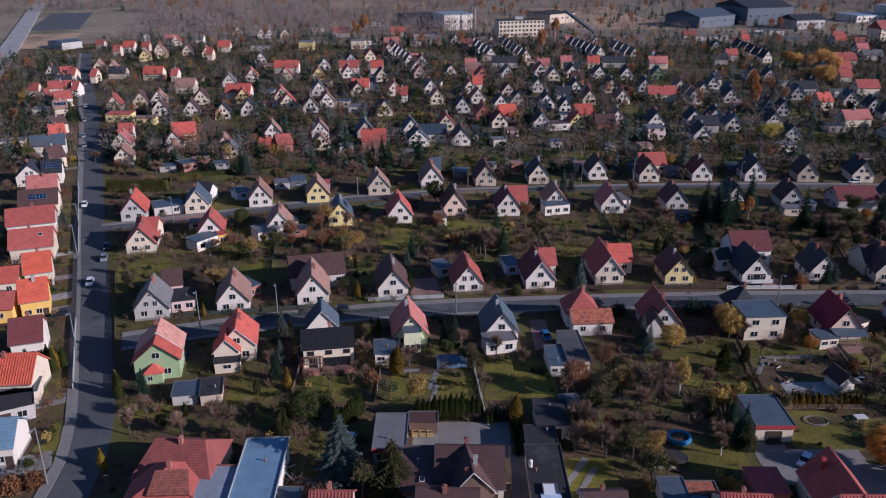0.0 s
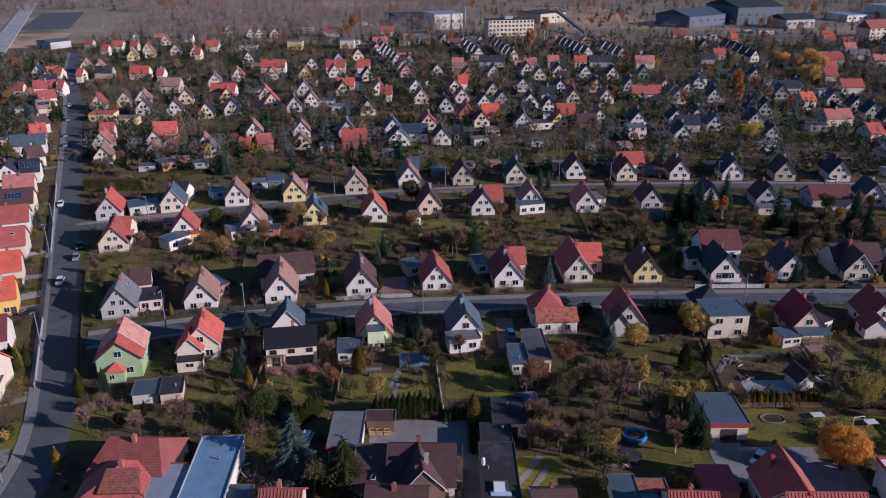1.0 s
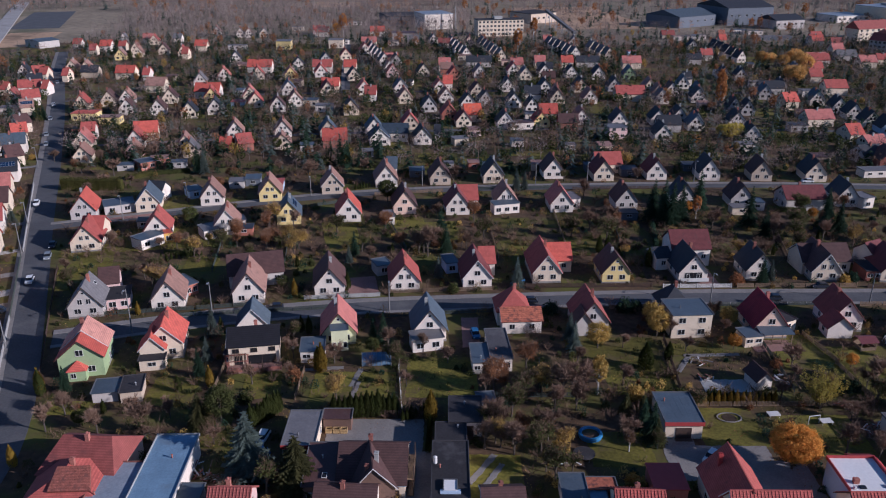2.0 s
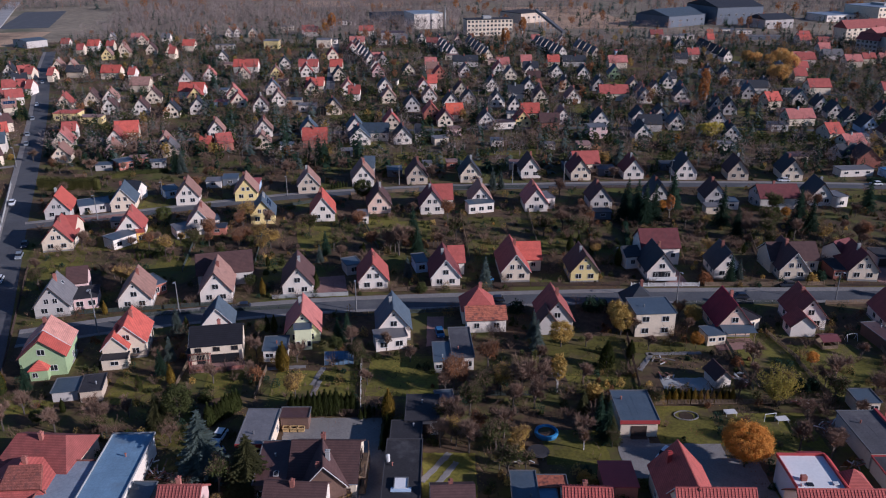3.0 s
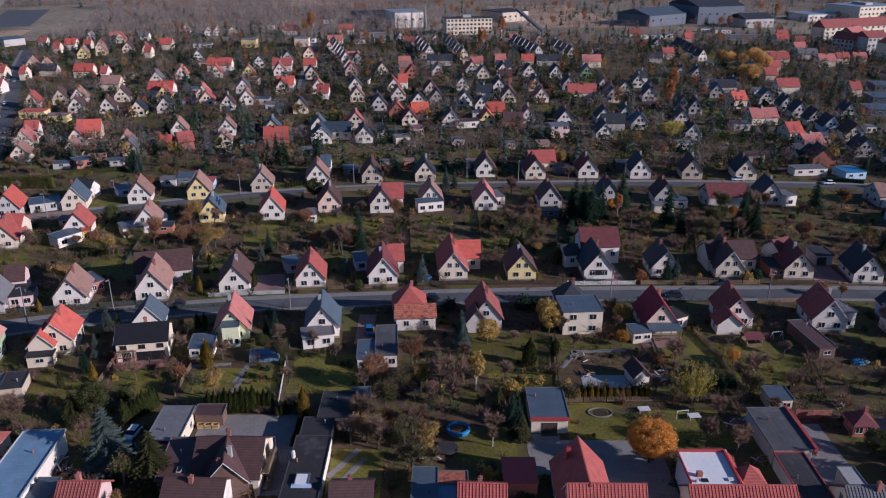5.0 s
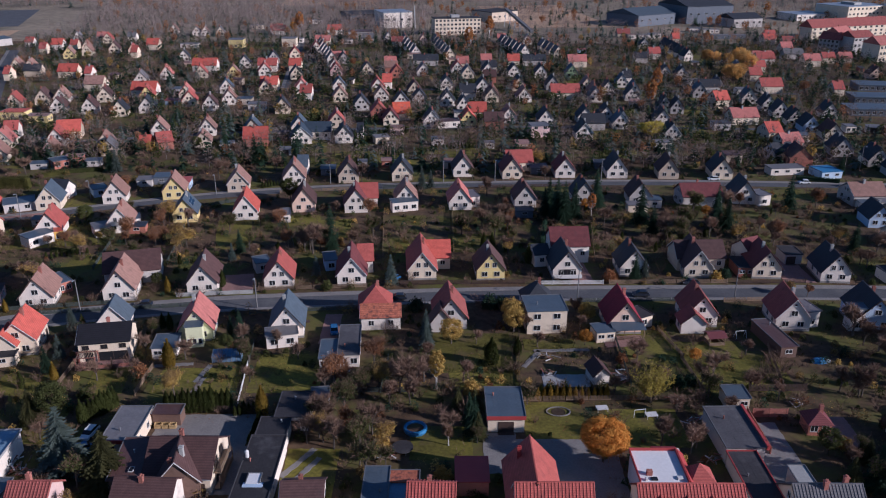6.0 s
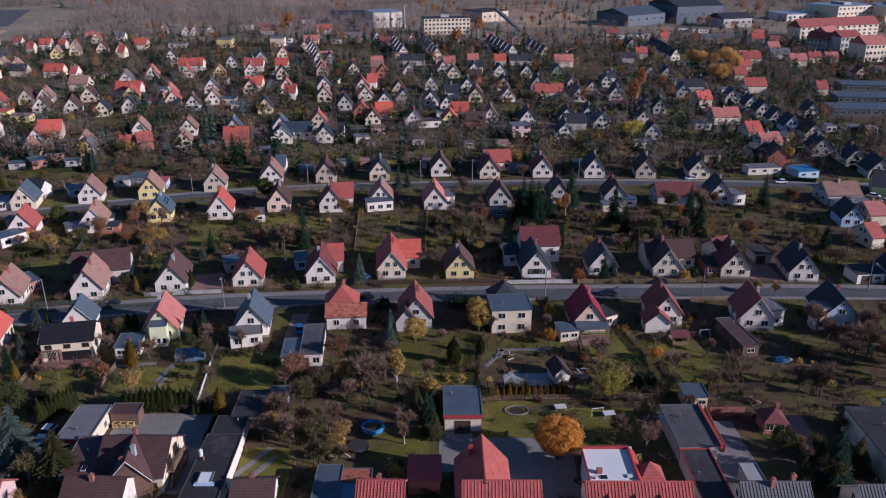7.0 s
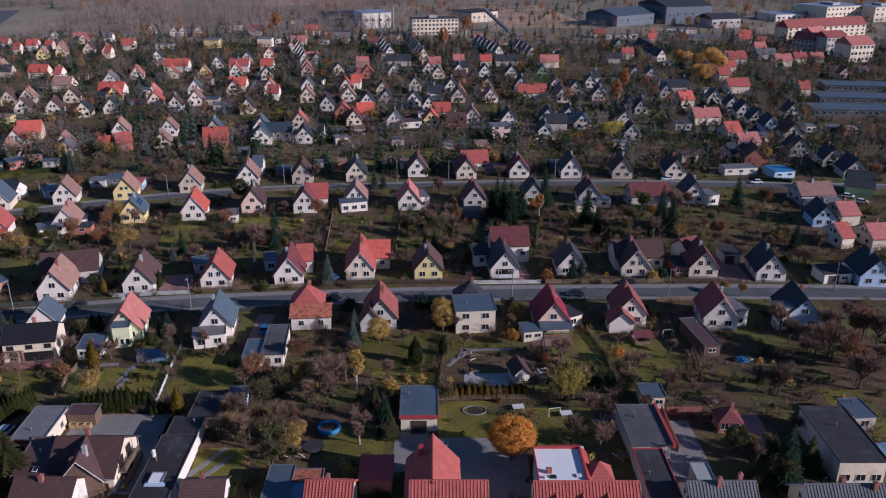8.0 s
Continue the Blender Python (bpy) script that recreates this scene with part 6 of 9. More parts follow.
h = house(-57.7, 342.2, 12.3, 7.2, 9, 3, 7.4, 'tan', 'white', 1)
h = house(-53.9, 321.5, 12.0, 7, 8, 2.8, 6.4, 'tan', 'tan', 0)
h = house(-38.0, 342.7, 11.0, 7.2, 9, 3, 7.4, 'blue', 'tan', 1)
h = house(-32.4, 324.7, -83.0, 8.5, 9.7, 3.4, 7.2, 'bright', 'brick', 1)
h = house(-18.3, 347.6, 9.7, 7.2, 9, 3, 7.4, 'blue', 'white', 1)
h = house(-14.4, 329.1, 9.3, 8.5, 10, 3.2, 7.4, 'slateblue', 'white', 1, windows='one')
wing(h, -8.1, 335.9, -88.6, 9, 10.9, 3.8, 6.8, 'slateblue', 'white', 1)
h = house(3.4, 330.9, 7.8, 7.4, 9, 3, 7.2, 'dark', 'white', 1, panels=True)
wing(h, 10.0, 335.9, -88.6, 8, 2.2, 3.6, 6.4, 'dark', 'grey', 1)
h = house(-3.2, 358.1, 8.6, 7, 9, 3, 7.2, 'red', 'tan', 0)
h = house(21.1, 363.5, 6.4, 7, 9, 3, 7.2, 'darkred', 'cream', 0)
wing(h, 25.4, 373.8, -79.5, 9, 7.7, 3.6, 7.6, 'orange', 'cream', 1)
h = flat_house(24.8, 343.9, 18.9, 7.0, 6, 3.0, sheet_mat("tan"), 'pink', windows=2)
h = flat_house(19.5, 328.1, 19.5, 6.2, 5, 2.8, sheet_mat("grey"), 'cream', windows=1)
h = house(39.9, 360.6, 4.8, 7.4, 9, 3, 7.4, 'dark', 'white', 1)
h = flat_house(47.3, 357.6, 13.7, 10.6, 6, 3.0, sheet_mat("brown"), 'white', windows=2)
h = house(56.7, 363.2, 4.0, 7.2, 9, 3, 7.2, 'bright', 'yellow', 0)
wing(h, 61.4, 377.3, -88.5, 9, 8.4, 3.6, 7.2, 'bright', 'cream', 1)
h = house(75.7, 368.8, 4.0, 7.2, 9, 3, 7.4, 'tan', 'white', 1)
h = flat_house(87.1, 341.3, 8.9, 8.0, 7, 5.0, sheet_mat("grey"), 'pink', windows=2, storeys=2)
h = house(92.5, 364.4, 2.8, 7.2, 9, 3, 7.4, 'dark', 'white', 1)
h = house(106.2, 339.1, 0.2, 7.4, 10, 3, 7.2, 'dark', 'white', 1, windows='one')
h = house(111.4, 369.4, -0.3, 7.2, 9, 3, 7.2, 'dark', 'white', 0)
h = house(125.6, 357.8, -2.2, 7.2, 9, 3, 7.2, 'blue', 'white', 0)
h = house(127.6, 363.3, -2.4, 6, 8, 3, 7.2, 'dark', 'white', 0)
h = house(143.8, 337.9, -4.1, 7.4, 10, 3, 7.2, 'dark', 'white', 1)
h = house(146.6, 365.4, -4.1, 7.2, 9, 3, 7.2, 'dark', 'white', 0)
h = house(186.4, 337.5, -80.0, 10, 6.4, 4, 7.4, 'bright', 'cream', 1)
h = house(187.5, 321.2, -76.9, 9, 8.8, 3.6, 6.6, 'pink', 'cream', 0)
h = house(213.6, 340.1, -5.0, 7.4, 11, 3, 7.2, 'brown', 'cream', 1, windows='one')
h = house(209.6, 353.6, -5.0, 7.4, 10, 3, 7.2, 'dark', 'pale blue', 1)
h = house(182.8, 299.1, -4.7, 8.5, 10, 3.4, 7.2, 'brown', 'brick', 1, windows='')
h = house(178.1, 305.2, -77.9, 8, 8.7, 3.6, 6.4, 'dark', 'grey', 0)
h = house(212.2, 298.7, -5.0, 7.4, 10, 3, 7.4, 'dark', 'white', 1)
h = house(205.5, 313.5, -5.0, 8, 10, 3, 7.4, 'dark', 'grey', 0)
h = house(184.7, 368.0, -83.1, 9, 12.5, 3.6, 7, 'pink', 'cream', 0)
h = house(185.0, 403.9, -77.5, 9, 7.2, 4.4, 8, 'bright', 'cream', 0)

# rows farther off
h = house(-222.7, 505.3, 13.0, 7.4, 9, 3.0, 7.6, 'tan', 'cream', 0)
h = house(-212.0, 501.1, 13.0, 7.4, 9, 3.0, 7.6, 'tan', 'cream', 0)
h = house(-151.1, 408.3, 13.0, 7.4, 9, 3.0, 7.6, 'tan', 'white', 0)
h = house(-142.3, 385.4, 13.0, 7.4, 9, 3.0, 7.6, 'brown', 'white', 0)
h = house(-168.4, 394.5, 13.0, 7.4, 9, 3.0, 7.6, 'red', 'cream', 0)
h = house(-130.3, 412.0, 13.0, 7.4, 9, 3.0, 7.6, 'brown', 'cream', 0)
h = house(-109.7, 415.7, 13.0, 7.4, 9, 3.0, 7.6, 'red', 'yellow', 0)
h = house(-99.6, 386.6, 13.0, 7.4, 9, 3.0, 7.6, 'dark', 'white', 0)
h = house(-120.0, 478.2, 13.0, 7.4, 9, 3.0, 7.6, 'pink', 'white', 0)
h = house(-90.3, 419.4, 13.0, 7.4, 9, 3.0, 7.6, 'pink', 'cream', 0)
h = house(-83.7, 402.7, 13.0, 7.4, 9, 3.0, 7.6, 'red', 'cream', 0)
h = house(-100.9, 482.9, 13.0, 7.4, 9, 3.0, 7.6, 'red', 'cream', 0)
h = house(-81.5, 483.5, 13.0, 7.4, 9, 3.0, 7.6, 'tan', 'yellow', 0)
h = house(-73.5, 436.4, 13.0, 7.4, 9, 3.0, 7.6, 'blue', 'white', 0)
h = house(-64.4, 406.2, 13.0, 7.4, 9, 3.0, 7.6, 'tan', 'white', 0)
h = house(-64.7, 492.5, 13.0, 7.4, 9, 3.0, 7.6, 'red', 'white', 0)
h = house(-52.2, 435.3, 12.2, 7.4, 9, 3.0, 7.6, 'darkred', 'cream', 0)
h = house(-58.4, 561.0, 13.0, 7.4, 9, 3.0, 7.6, 'red', 'cream', 0)
h = house(-43.3, 480.6, 11.8, 7.4, 9, 3.0, 7.6, 'dark', 'cream', 0)
h = house(-32.6, 437.6, 10.9, 7.4, 9, 3.0, 7.6, 'pink', 'white', 0)
h = house(-12.9, 443.4, 9.6, 7.4, 9, 3.0, 7.6, 'blue', 'white', 0)
h = house(-8.8, 415.4, 9.2, 7.4, 9, 3.0, 7.6, 'tan', 'cream', 0)
h = house(-48.2, 590.3, 12.5, 7.4, 9, 3.0, 7.6, 'red', 'white', 0)
h = house(-21.2, 493.9, 10.3, 7.4, 9, 3.0, 7.6, 'red', 'pink', 0)
h = house(16.6, 486.6, 7.3, 7.4, 9, 3.0, 7.6, 'red', 'brick', 0)
h = house(8.6, 442.3, 7.9, 7.4, 9, 3.0, 7.6, 'red', 'white', 0)
h = house(12.5, 417.6, 7.3, 7.4, 9, 3.0, 7.6, 'tan', 'white', 0)
h = house(29.2, 434.3, 6.0, 7.4, 9, 3.0, 7.6, 'brown', 'cream', 0)
h = house(14.3, 377.6, 7.0, 7.4, 9, 3.0, 7.6, 'red', 'brick', 0)
h = house(32.2, 493.5, 6.0, 7.4, 9, 3.0, 7.6, 'grey', 'white', 0)
h = house(53.2, 502.9, 4.3, 7.4, 9, 3.0, 7.6, 'red', 'white', 0)
h = house(46.4, 448.8, 4.6, 7.4, 9, 3.0, 7.6, 'dark', 'white', 0)
h = house(32.8, 410.4, 5.6, 7.4, 9, 3.0, 7.6, 'dark', 'grey', 0)
h = house(47.1, 406.3, 4.4, 7.4, 9, 3.0, 7.6, 'dark', 'white', 0)
h = house(66.6, 444.0, 4.0, 7.4, 9, 3.0, 7.6, 'dark', 'white', 0)
h = house(70.1, 416.1, 4.0, 7.4, 9, 3.0, 7.6, 'brown', 'cream', 0)
h = house(87.6, 493.0, 4.0, 7.4, 9, 3.0, 7.6, 'dark', 'white', 0)
h = house(103.6, 489.3, 2.0, 7.4, 9, 3.0, 7.6, 'dark', 'white', 0)
h = house(86.9, 448.2, 4.0, 7.4, 9, 3.0, 7.6, 'dark', 'tan', 0)
h = house(87.0, 416.6, 4.0, 7.4, 9, 3.0, 7.6, 'tan', 'white', 0)
h = house(106.1, 450.5, 1.2, 7.4, 9, 3.0, 7.6, 'dark', 'grey', 0)
h = house(125.1, 447.5, -1.5, 7.4, 9, 3.0, 7.6, 'tan', 'cream', 0)
h = house(124.6, 417.6, -1.6, 7.4, 9, 3.0, 7.6, 'grey', 'white', 0)
h = house(122.5, 489.9, -0.9, 7.4, 9, 3.0, 7.6, 'blue', 'green', 0)
h = house(134.8, 437.4, -2.8, 7.4, 9, 3.0, 7.6, 'dark', 'white', 0)
h = house(71.9, 496.9, 4.0, 7.4, 9, 3.0, 7.6, 'dark', 'white', 0)
h = house(207.2, 397.6, -4.9, 7.4, 9, 3.0, 7.6, 'dark', 'white', 0)
h = house(207.7, 382.7, -5.0, 7.4, 9, 3.0, 7.6, 'dark', 'white', 0)
h = house(207.9, 366.4, -5.0, 7.4, 9, 3.0, 7.6, 'dark', 'white', 0)
h = house(179.1, 489.5, -4.5, 7.4, 9, 3.0, 7.6, 'dark', 'white', 0)
h = house(188.0, 485.6, -4.6, 7.4, 9, 3.0, 7.6, 'dark', 'white', 0)
h = house(194.8, 614.7, -4.6, 7.4, 9, 3.0, 7.6, 'dark', 'white', 0)
h = house(144.6, 421.3, -4.0, 7.4, 9, 3.0, 7.6, 'dark', 'white', 0)
h = house(203.7, 415.2, -4.9, 7.4, 9, 3.0, 7.6, 'blue', 'white', 0)
h = house(121.6, 371.5, -1.6, 7.4, 9, 3.0, 7.6, 'dark', 'white', 0)
h = house(-205.5, 570.0, 13.0, 7.4, 9, 3.0, 7.6, 'tan', 'cream', 0)
h = house(-191.4, 582.3, 13.0, 7.4, 9, 3.0, 7.6, 'brown', 'cream', 0)
h = house(-216.2, 633.3, 13.0, 7.4, 9, 3.0, 7.6, 'red', 'cream', 0)
h = house(-183.6, 691.9, 13.0, 7.4, 9, 3.0, 7.6, 'tan', 'white', 0)
h = house(-130.2, 545.1, 13.0, 7.4, 9, 3.0, 7.6, 'dark', 'white', 0)
h = house(-212.1, 555.8, 13.0, 7.4, 9, 3.0, 7.6, 'tan', 'yellow', 0)
h = house(-128.7, 460.1, 13.0, 7.4, 9, 3.0, 7.6, 'grey', 'white', 0)
h = house(-2.4, 496.7, 9.1, 7.4, 9, 3.0, 7.6, 'dark', 'cream', 0)
h = house(-69.3, 542.0, 13.0, 7.4, 9, 3.0, 7.6, 'dark', 'grey', 0)
h = house(-21.8, 535.9, 10.5, 7.4, 9, 3.0, 7.6, 'dark', 'grey', 0)
h = house(-83.8, 521.5, 13.0, 7.4, 9, 3.0, 7.6, 'dark', 'white', 0)
h = house(197.7, 447.8, -4.8, 7.4, 9, 3.0, 7.6, 'dark', 'grey', 0)
h = house(182.7, 430.4, -4.6, 7.4, 9, 3.0, 7.6, 'blue', 'grey', 0)
h = house(227.5, 503.9, -5.0, 7.4, 9, 3.0, 7.6, 'grey', 'cream', 0)
h = house(59.3, 485.8, 4.0, 7.4, 9, 3.0, 7.6, 'grey', 'cream', 0)
h = house(230.2, 380.7, -5.0, 7.4, 9, 3.0, 7.6, 'dark', 'white', 0)
h = house(23.7, 402.7, 6.3, 7.4, 9, 3.0, 7.6, 'dark', 'white', 0)
h = house(4.3, 395.0, 8.1, 7.4, 9, 3.0, 7.6, 'dark', 'grey', 0)
h = house(-33.5, 387.0, 10.8, 7.4, 9, 3.0, 7.6, 'dark', 'cream', 0)
h = house(-70.6, 392.9, 13.0, 7.4, 9, 3.0, 7.6, 'brown', 'white', 0)
h = house(-109.8, 378.2, 13.0, 7.4, 9, 3.0, 7.6, 'dark', 'cream', 0)
h = house(-126.9, 384.5, 13.0, 7.4, 9, 3.0, 7.6, 'brown', 'white', 0)
h = house(-159.1, 405.1, 13.0, 7.4, 9, 3.0, 7.6, 'brown', 'cream', 0)
h = house(-179.6, 482.0, -88.2, 9, 11.0, 4, 7.6, 'bright', 'cream', 0)
h = house(-164.8, 476.2, -88.2, 9, 3.6, 4, 7.6, 'red', 'white', 0)
h = house(-114.0, 425.4, -88.4, 9, 12.8, 4, 7.6, 'bright', 'white', 0)
h = house(-104.7, 506.6, -88.2, 9, 14.8, 4, 7.6, 'bright', 'white', 0)
h = house(-65.7, 507.9, -88.2, 9, 11.7, 4, 7.6, 'red', 'white', 0)
h = house(-51.2, 442.9, -88.3, 9, 9.3, 4, 7.6, 'bright', 'cream', 0)
h = house(-48.4, 508.4, -88.2, 9, 7.4, 4, 7.6, 'bright', 'cream', 0)
h = house(-26.9, 419.6, -88.4, 9, 5.8, 4, 7.6, 'red', 'white', 0)
h = house(-238.6, 597.5, -87.9, 9, 7.9, 4, 7.6, 'bright', 'white', 0)
h = house(-238.9, 575.8, -88.0, 9, 4.4, 4, 7.6, 'red', 'cream', 0)
h = house(-169.3, 600.0, -87.9, 9, 8.4, 4, 7.6, 'bright', 'cream', 0)
h = house(-168.6, 560.9, -88.0, 9, 3.9, 4, 7.6, 'red', 'cream', 0)
h = house(-48.1, 692.5, -87.7, 9, 11.6, 4, 7.6, 'bright', 'white', 0)
h = house(10.7, 517.4, -88.1, 9, 7.2, 4, 7.6, 'pink', 'cream', 0)
h = house(56.7, 518.9, -88.1, 9, 7.6, 4, 7.6, 'pink', 'cream', 0)
h = house(90.1, 529.8, -88.1, 9, 7.4, 4, 7.6, 'bright', 'cream', 0)
h = house(72.4, 529.2, -88.1, 9, 6.7, 4, 7.6, 'pink', 'cream', 0)
h = house(109.4, 423.5, -88.4, 9, 14.9, 4, 7.6, 'red', 'cream', 0)
h = house(131.5, 528.6, -88.1, 9, 11.8, 4, 7.6, 'pink', 'cream', 0)
h = house(190.2, 564.7, -88.0, 9, 7.6, 4, 7.6, 'red', 'white', 0)
h = house(258.7, 542.9, -88.1, 9, 11.8, 4, 7.6, 'red', 'white', 0)
h = house(229.6, 480.0, -88.3, 9, 7.1, 4, 7.6, 'red', 'cream', 0)
h = house(297.5, 640.6, -87.9, 9, 7.8, 4, 7.6, 'bright', 'cream', 0)
h = house(292.9, 594.5, -88.0, 9, 8.0, 4, 7.6, 'pink', 'cream', 0)
h = house(226.0, 645.0, -87.8, 9, 5.1, 4, 7.6, 'bright', 'cream', 0)
h = house(13.3, 452.1, -88.3, 9, 5.0, 4, 7.6, 'bright', 'white', 0)
h = house(-93.6, 686.5, -87.7, 9, 11.0, 4, 7.6, 'red', 'white', 0)
h = house(286.9, 536.2, -88.1, 9, 10.6, 4, 7.6, 'pink', 'cream', 0)
h = house(225.5, 443.8, -88.3, 9, 11.8, 4, 7.6, 'red', 'cream', 0)
h = house(258.9, 436.1, -88.4, 9, 5.5, 4, 7.6, 'red', 'cream', 0)
h = house(-211.3, 472.7, -88.2, 9, 3.2, 4, 7.6, 'red', 'cream', 0)
h = house(-147.4, 441.8, -88.3, 9, 10.1, 4, 7.6, 'tan', 'cream', 0)
h = house(-226.1, 476.4, -88.2, 9, 4.3, 4, 7.6, 'red', 'cream', 0)
h = house(-203.6, 431.4, -88.3, 9, 2.9, 4, 7.6, 'red', 'white', 0)
h = house(58.0, 422.0, -88.4, 9, 8.2, 4, 7.6, 'dark', 'white', 0)
h = house(151.7, 469.6, -88.3, 9, 4.3, 4, 7.6, 'dark', 'white', 0)
h = flat_house(-149.6, 446.6, 1.6, 11.8, 8, 3, sheet_mat("tan"), 'white', windows=3)
h = flat_house(-156.6, 371.3, 1.5, 11.3, 8, 3.5, sheet_mat("orange"), 'yellow', windows=3)
h = flat_house(-110.7, 611.6, 2.0, 10.9, 10, 6, sheet_mat("grey"), 'yellow', windows=3)
h = flat_house(-24.2, 673.4, 2.2, 19.7, 14, 5, sheet_mat("brown"), 'grey', windows=3)
h = flat_house(114.7, 429.3, 1.6, 7.8, 8, 3, sheet_mat("grey"), 'white', windows=3)
h = flat_house(-72.7, 619.5, 2.1, 10.6, 10, 6, sheet_mat("grey"), 'cream', windows=3)

# stepped rows of narrow terraced houses
for x0, y0, x1, y1, n, roof, wall in (
        (14.3, 625.5, 24.4, 568.3, 5, 'grey', 'white'),
        (38.1, 625.9, 48.0, 558.4, 6, 'grey', 'cream'),
        (89.9, 626.8, 100.5, 572.2, 6, 'grey', 'white'),
        (117.9, 603.1, 123.2, 567.4, 4, 'grey', 'cream'),
        (-46.9, 606.0, -29.9, 537.4, 6, 'grey', 'white'),
        (210.2, 610.6, 210.6, 556.3, 5, 'dark', 'white'),
):
    for i in range(n):
        house(x0 + (x1 - x0) * i / (n - 1), y0 + (y1 - y0) * i / (n - 1), 14.0, 6.4, 7.5, 3.6, 8.0, roof, wall, 0)

# small houses and outbuildings between them
h = house(-265.7, 611.1, -88.0, 7.5, 5.9, 3.6, 6.8, 'red', 'white', 0)
h = house(-243.7, 643.3, 13.0, 6.4, 8, 3.0, 7.4, 'grey', 'white', 0)
h = house(-227.4, 599.9, -88.0, 7.5, 5.0, 3.6, 6.8, 'red', 'cream', 0)
h = house(-213.9, 588.7, 13.0, 6.4, 8, 3.0, 7.4, 'tan', 'cream', 0)
h = house(-224.6, 643.6, -88.0, 7.5, 7.1, 3.6, 6.8, 'pink', 'white', 0)
h = house(-201.0, 644.0, -88.0, 7.5, 6.2, 3.6, 6.8, 'grey', 'white', 0)
h = house(-174.8, 573.0, 13.0, 6.4, 8, 3.0, 7.4, 'red', 'cream', 0)
h = house(-245.0, 488.9, 13.0, 6.4, 8, 3.0, 7.4, 'dark', 'white', 0)
h = house(-225.8, 429.5, -88.0, 7.5, 4.9, 3.6, 6.8, 'red', 'cream', 0)
h = house(-210.3, 408.9, 13.0, 6.4, 8, 3.0, 7.4, 'wine', 'white', 0)
h = flat_house(-200.3, 383.1, 2.0, 6.6, 6, 3.2, sheet_mat("grey"), 'white', windows=1)
h = house(-202.9, 485.7, -88.0, 7.5, 10.2, 3.6, 6.8, 'dark', 'cream', 0)
h = flat_house(-141.9, 363.7, 2.0, 9.4, 6, 3.2, sheet_mat("tan"), 'yellow', windows=2)
h = house(-161.0, 679.8, 13.0, 7.0, 8, 3.0, 7.4, 'grey', 'white', 0)
h = flat_house(-144.7, 606.8, 2.0, 13.4, 6, 3.2, sheet_mat("grey"), 'white', windows=3)
h = house(-154.0, 679.9, 13.0, 6.4, 8, 3.0, 7.4, 'tan', 'white', 0)
h = house(-141.4, 680.1, 13.0, 7.5, 8, 3.0, 7.4, 'grey', 'cream', 0)
h = flat_house(-121.5, 727.1, 2.0, 10.0, 6, 3.2, sheet_mat("grey"), 'cream', windows=2)
h = house(-99.2, 703.7, -88.0, 7.5, 9.7, 3.6, 6.8, 'red', 'pink', 0)
h = flat_house(-67.4, 639.3, 2.0, 3.5, 6, 3.2, sheet_mat("grey"), 'white', windows=1)
h = house(-48.7, 627.3, -88.0, 7.5, 11.2, 3.6, 6.8, 'pink', 'cream', 0)
h = flat_house(-30.5, 633.5, 2.0, 7.9, 6, 3.2, sheet_mat("grey"), 'white', windows=2)
h = flat_house(-76.0, 772.2, 2.0, 12.7, 6, 3.2, sheet_mat("grey"), 'white', windows=3)
h = house(-25.9, 542.9, -88.0, 7.5, 9.4, 3.6, 6.8, 'pink', 'cream', 0)
h = house(-24.2, 509.3, 10.1, 6.4, 8, 3.0, 7.4, 'tan', 'white', 0)
h = flat_house(-98.6, 431.2, 2.0, 4.3, 6, 3.2, sheet_mat("blue"), 'grey', windows=1)
h = flat_house(-47.1, 392.3, 2.0, 8.3, 6, 3.2, sheet_mat("grey"), 'white', windows=2)
h = flat_house(-56.1, 405.5, 2.0, 7.5, 6, 3.2, sheet_mat("blue"), 'cream', windows=2)
h = house(-15.4, 640.7, -88.0, 7.5, 8.8, 3.6, 6.8, 'grey', 'white', 0)
h = house(0.0, 647.6, 8.2, 6.4, 8, 3.0, 7.4, 'grey', 'white', 0)
h = house(9.1, 622.1, -88.0, 7.5, 8.6, 3.6, 6.8, 'wine', 'white', 0)
h = flat_house(24.0, 560.5, 2.0, 9.3, 6, 3.2, sheet_mat("tan"), 'cream', windows=2)
h = house(28.0, 635.0, 6.0, 6.4, 8, 3.0, 7.4, 'tan', 'peach', 0)
h = house(32.9, 532.3, -88.0, 7.5, 16.2, 3.6, 6.8, 'dark', 'grey', 0)
h = house(12.1, 503.6, -88.0, 7.5, 7.7, 3.6, 6.8, 'tan', 'brick', 0)
h = house(73.3, 506.8, -88.0, 7.5, 9.1, 3.6, 6.8, 'dark', 'white', 0)
h = house(104.1, 533.5, -88.0, 7.5, 14.8, 3.6, 6.8, 'dark', 'grey', 0)
h = house(109.1, 636.5, -0.5, 7.0, 8, 3.0, 7.4, 'grey', 'white', 0)
h = house(89.4, 642.6, -88.0, 7.5, 6.2, 3.6, 6.8, 'pink', 'white', 0)
h = house(72.0, 471.8, -88.0, 7.5, 7.2, 3.6, 6.8, 'brown', 'brick', 0)
h = house(71.0, 425.6, 2.5, 6.4, 8, 3.0, 7.4, 'tan', 'white', 0)
h = flat_house(52.9, 375.4, 2.0, 4.8, 6, 3.2, sheet_mat("grey"), 'white', windows=1)
h = house(68.3, 356.9, -88.0, 7.5, 8.6, 3.6, 6.8, 'brown', 'brick', 0)
h = house(55.2, 394.6, 3.8, 6.4, 8, 3.0, 7.4, 'dark', 'white', 0)
h = house(192.0, 678.7, -88.0, 7.5, 10.2, 3.6, 6.8, 'wine', 'tan', 0)
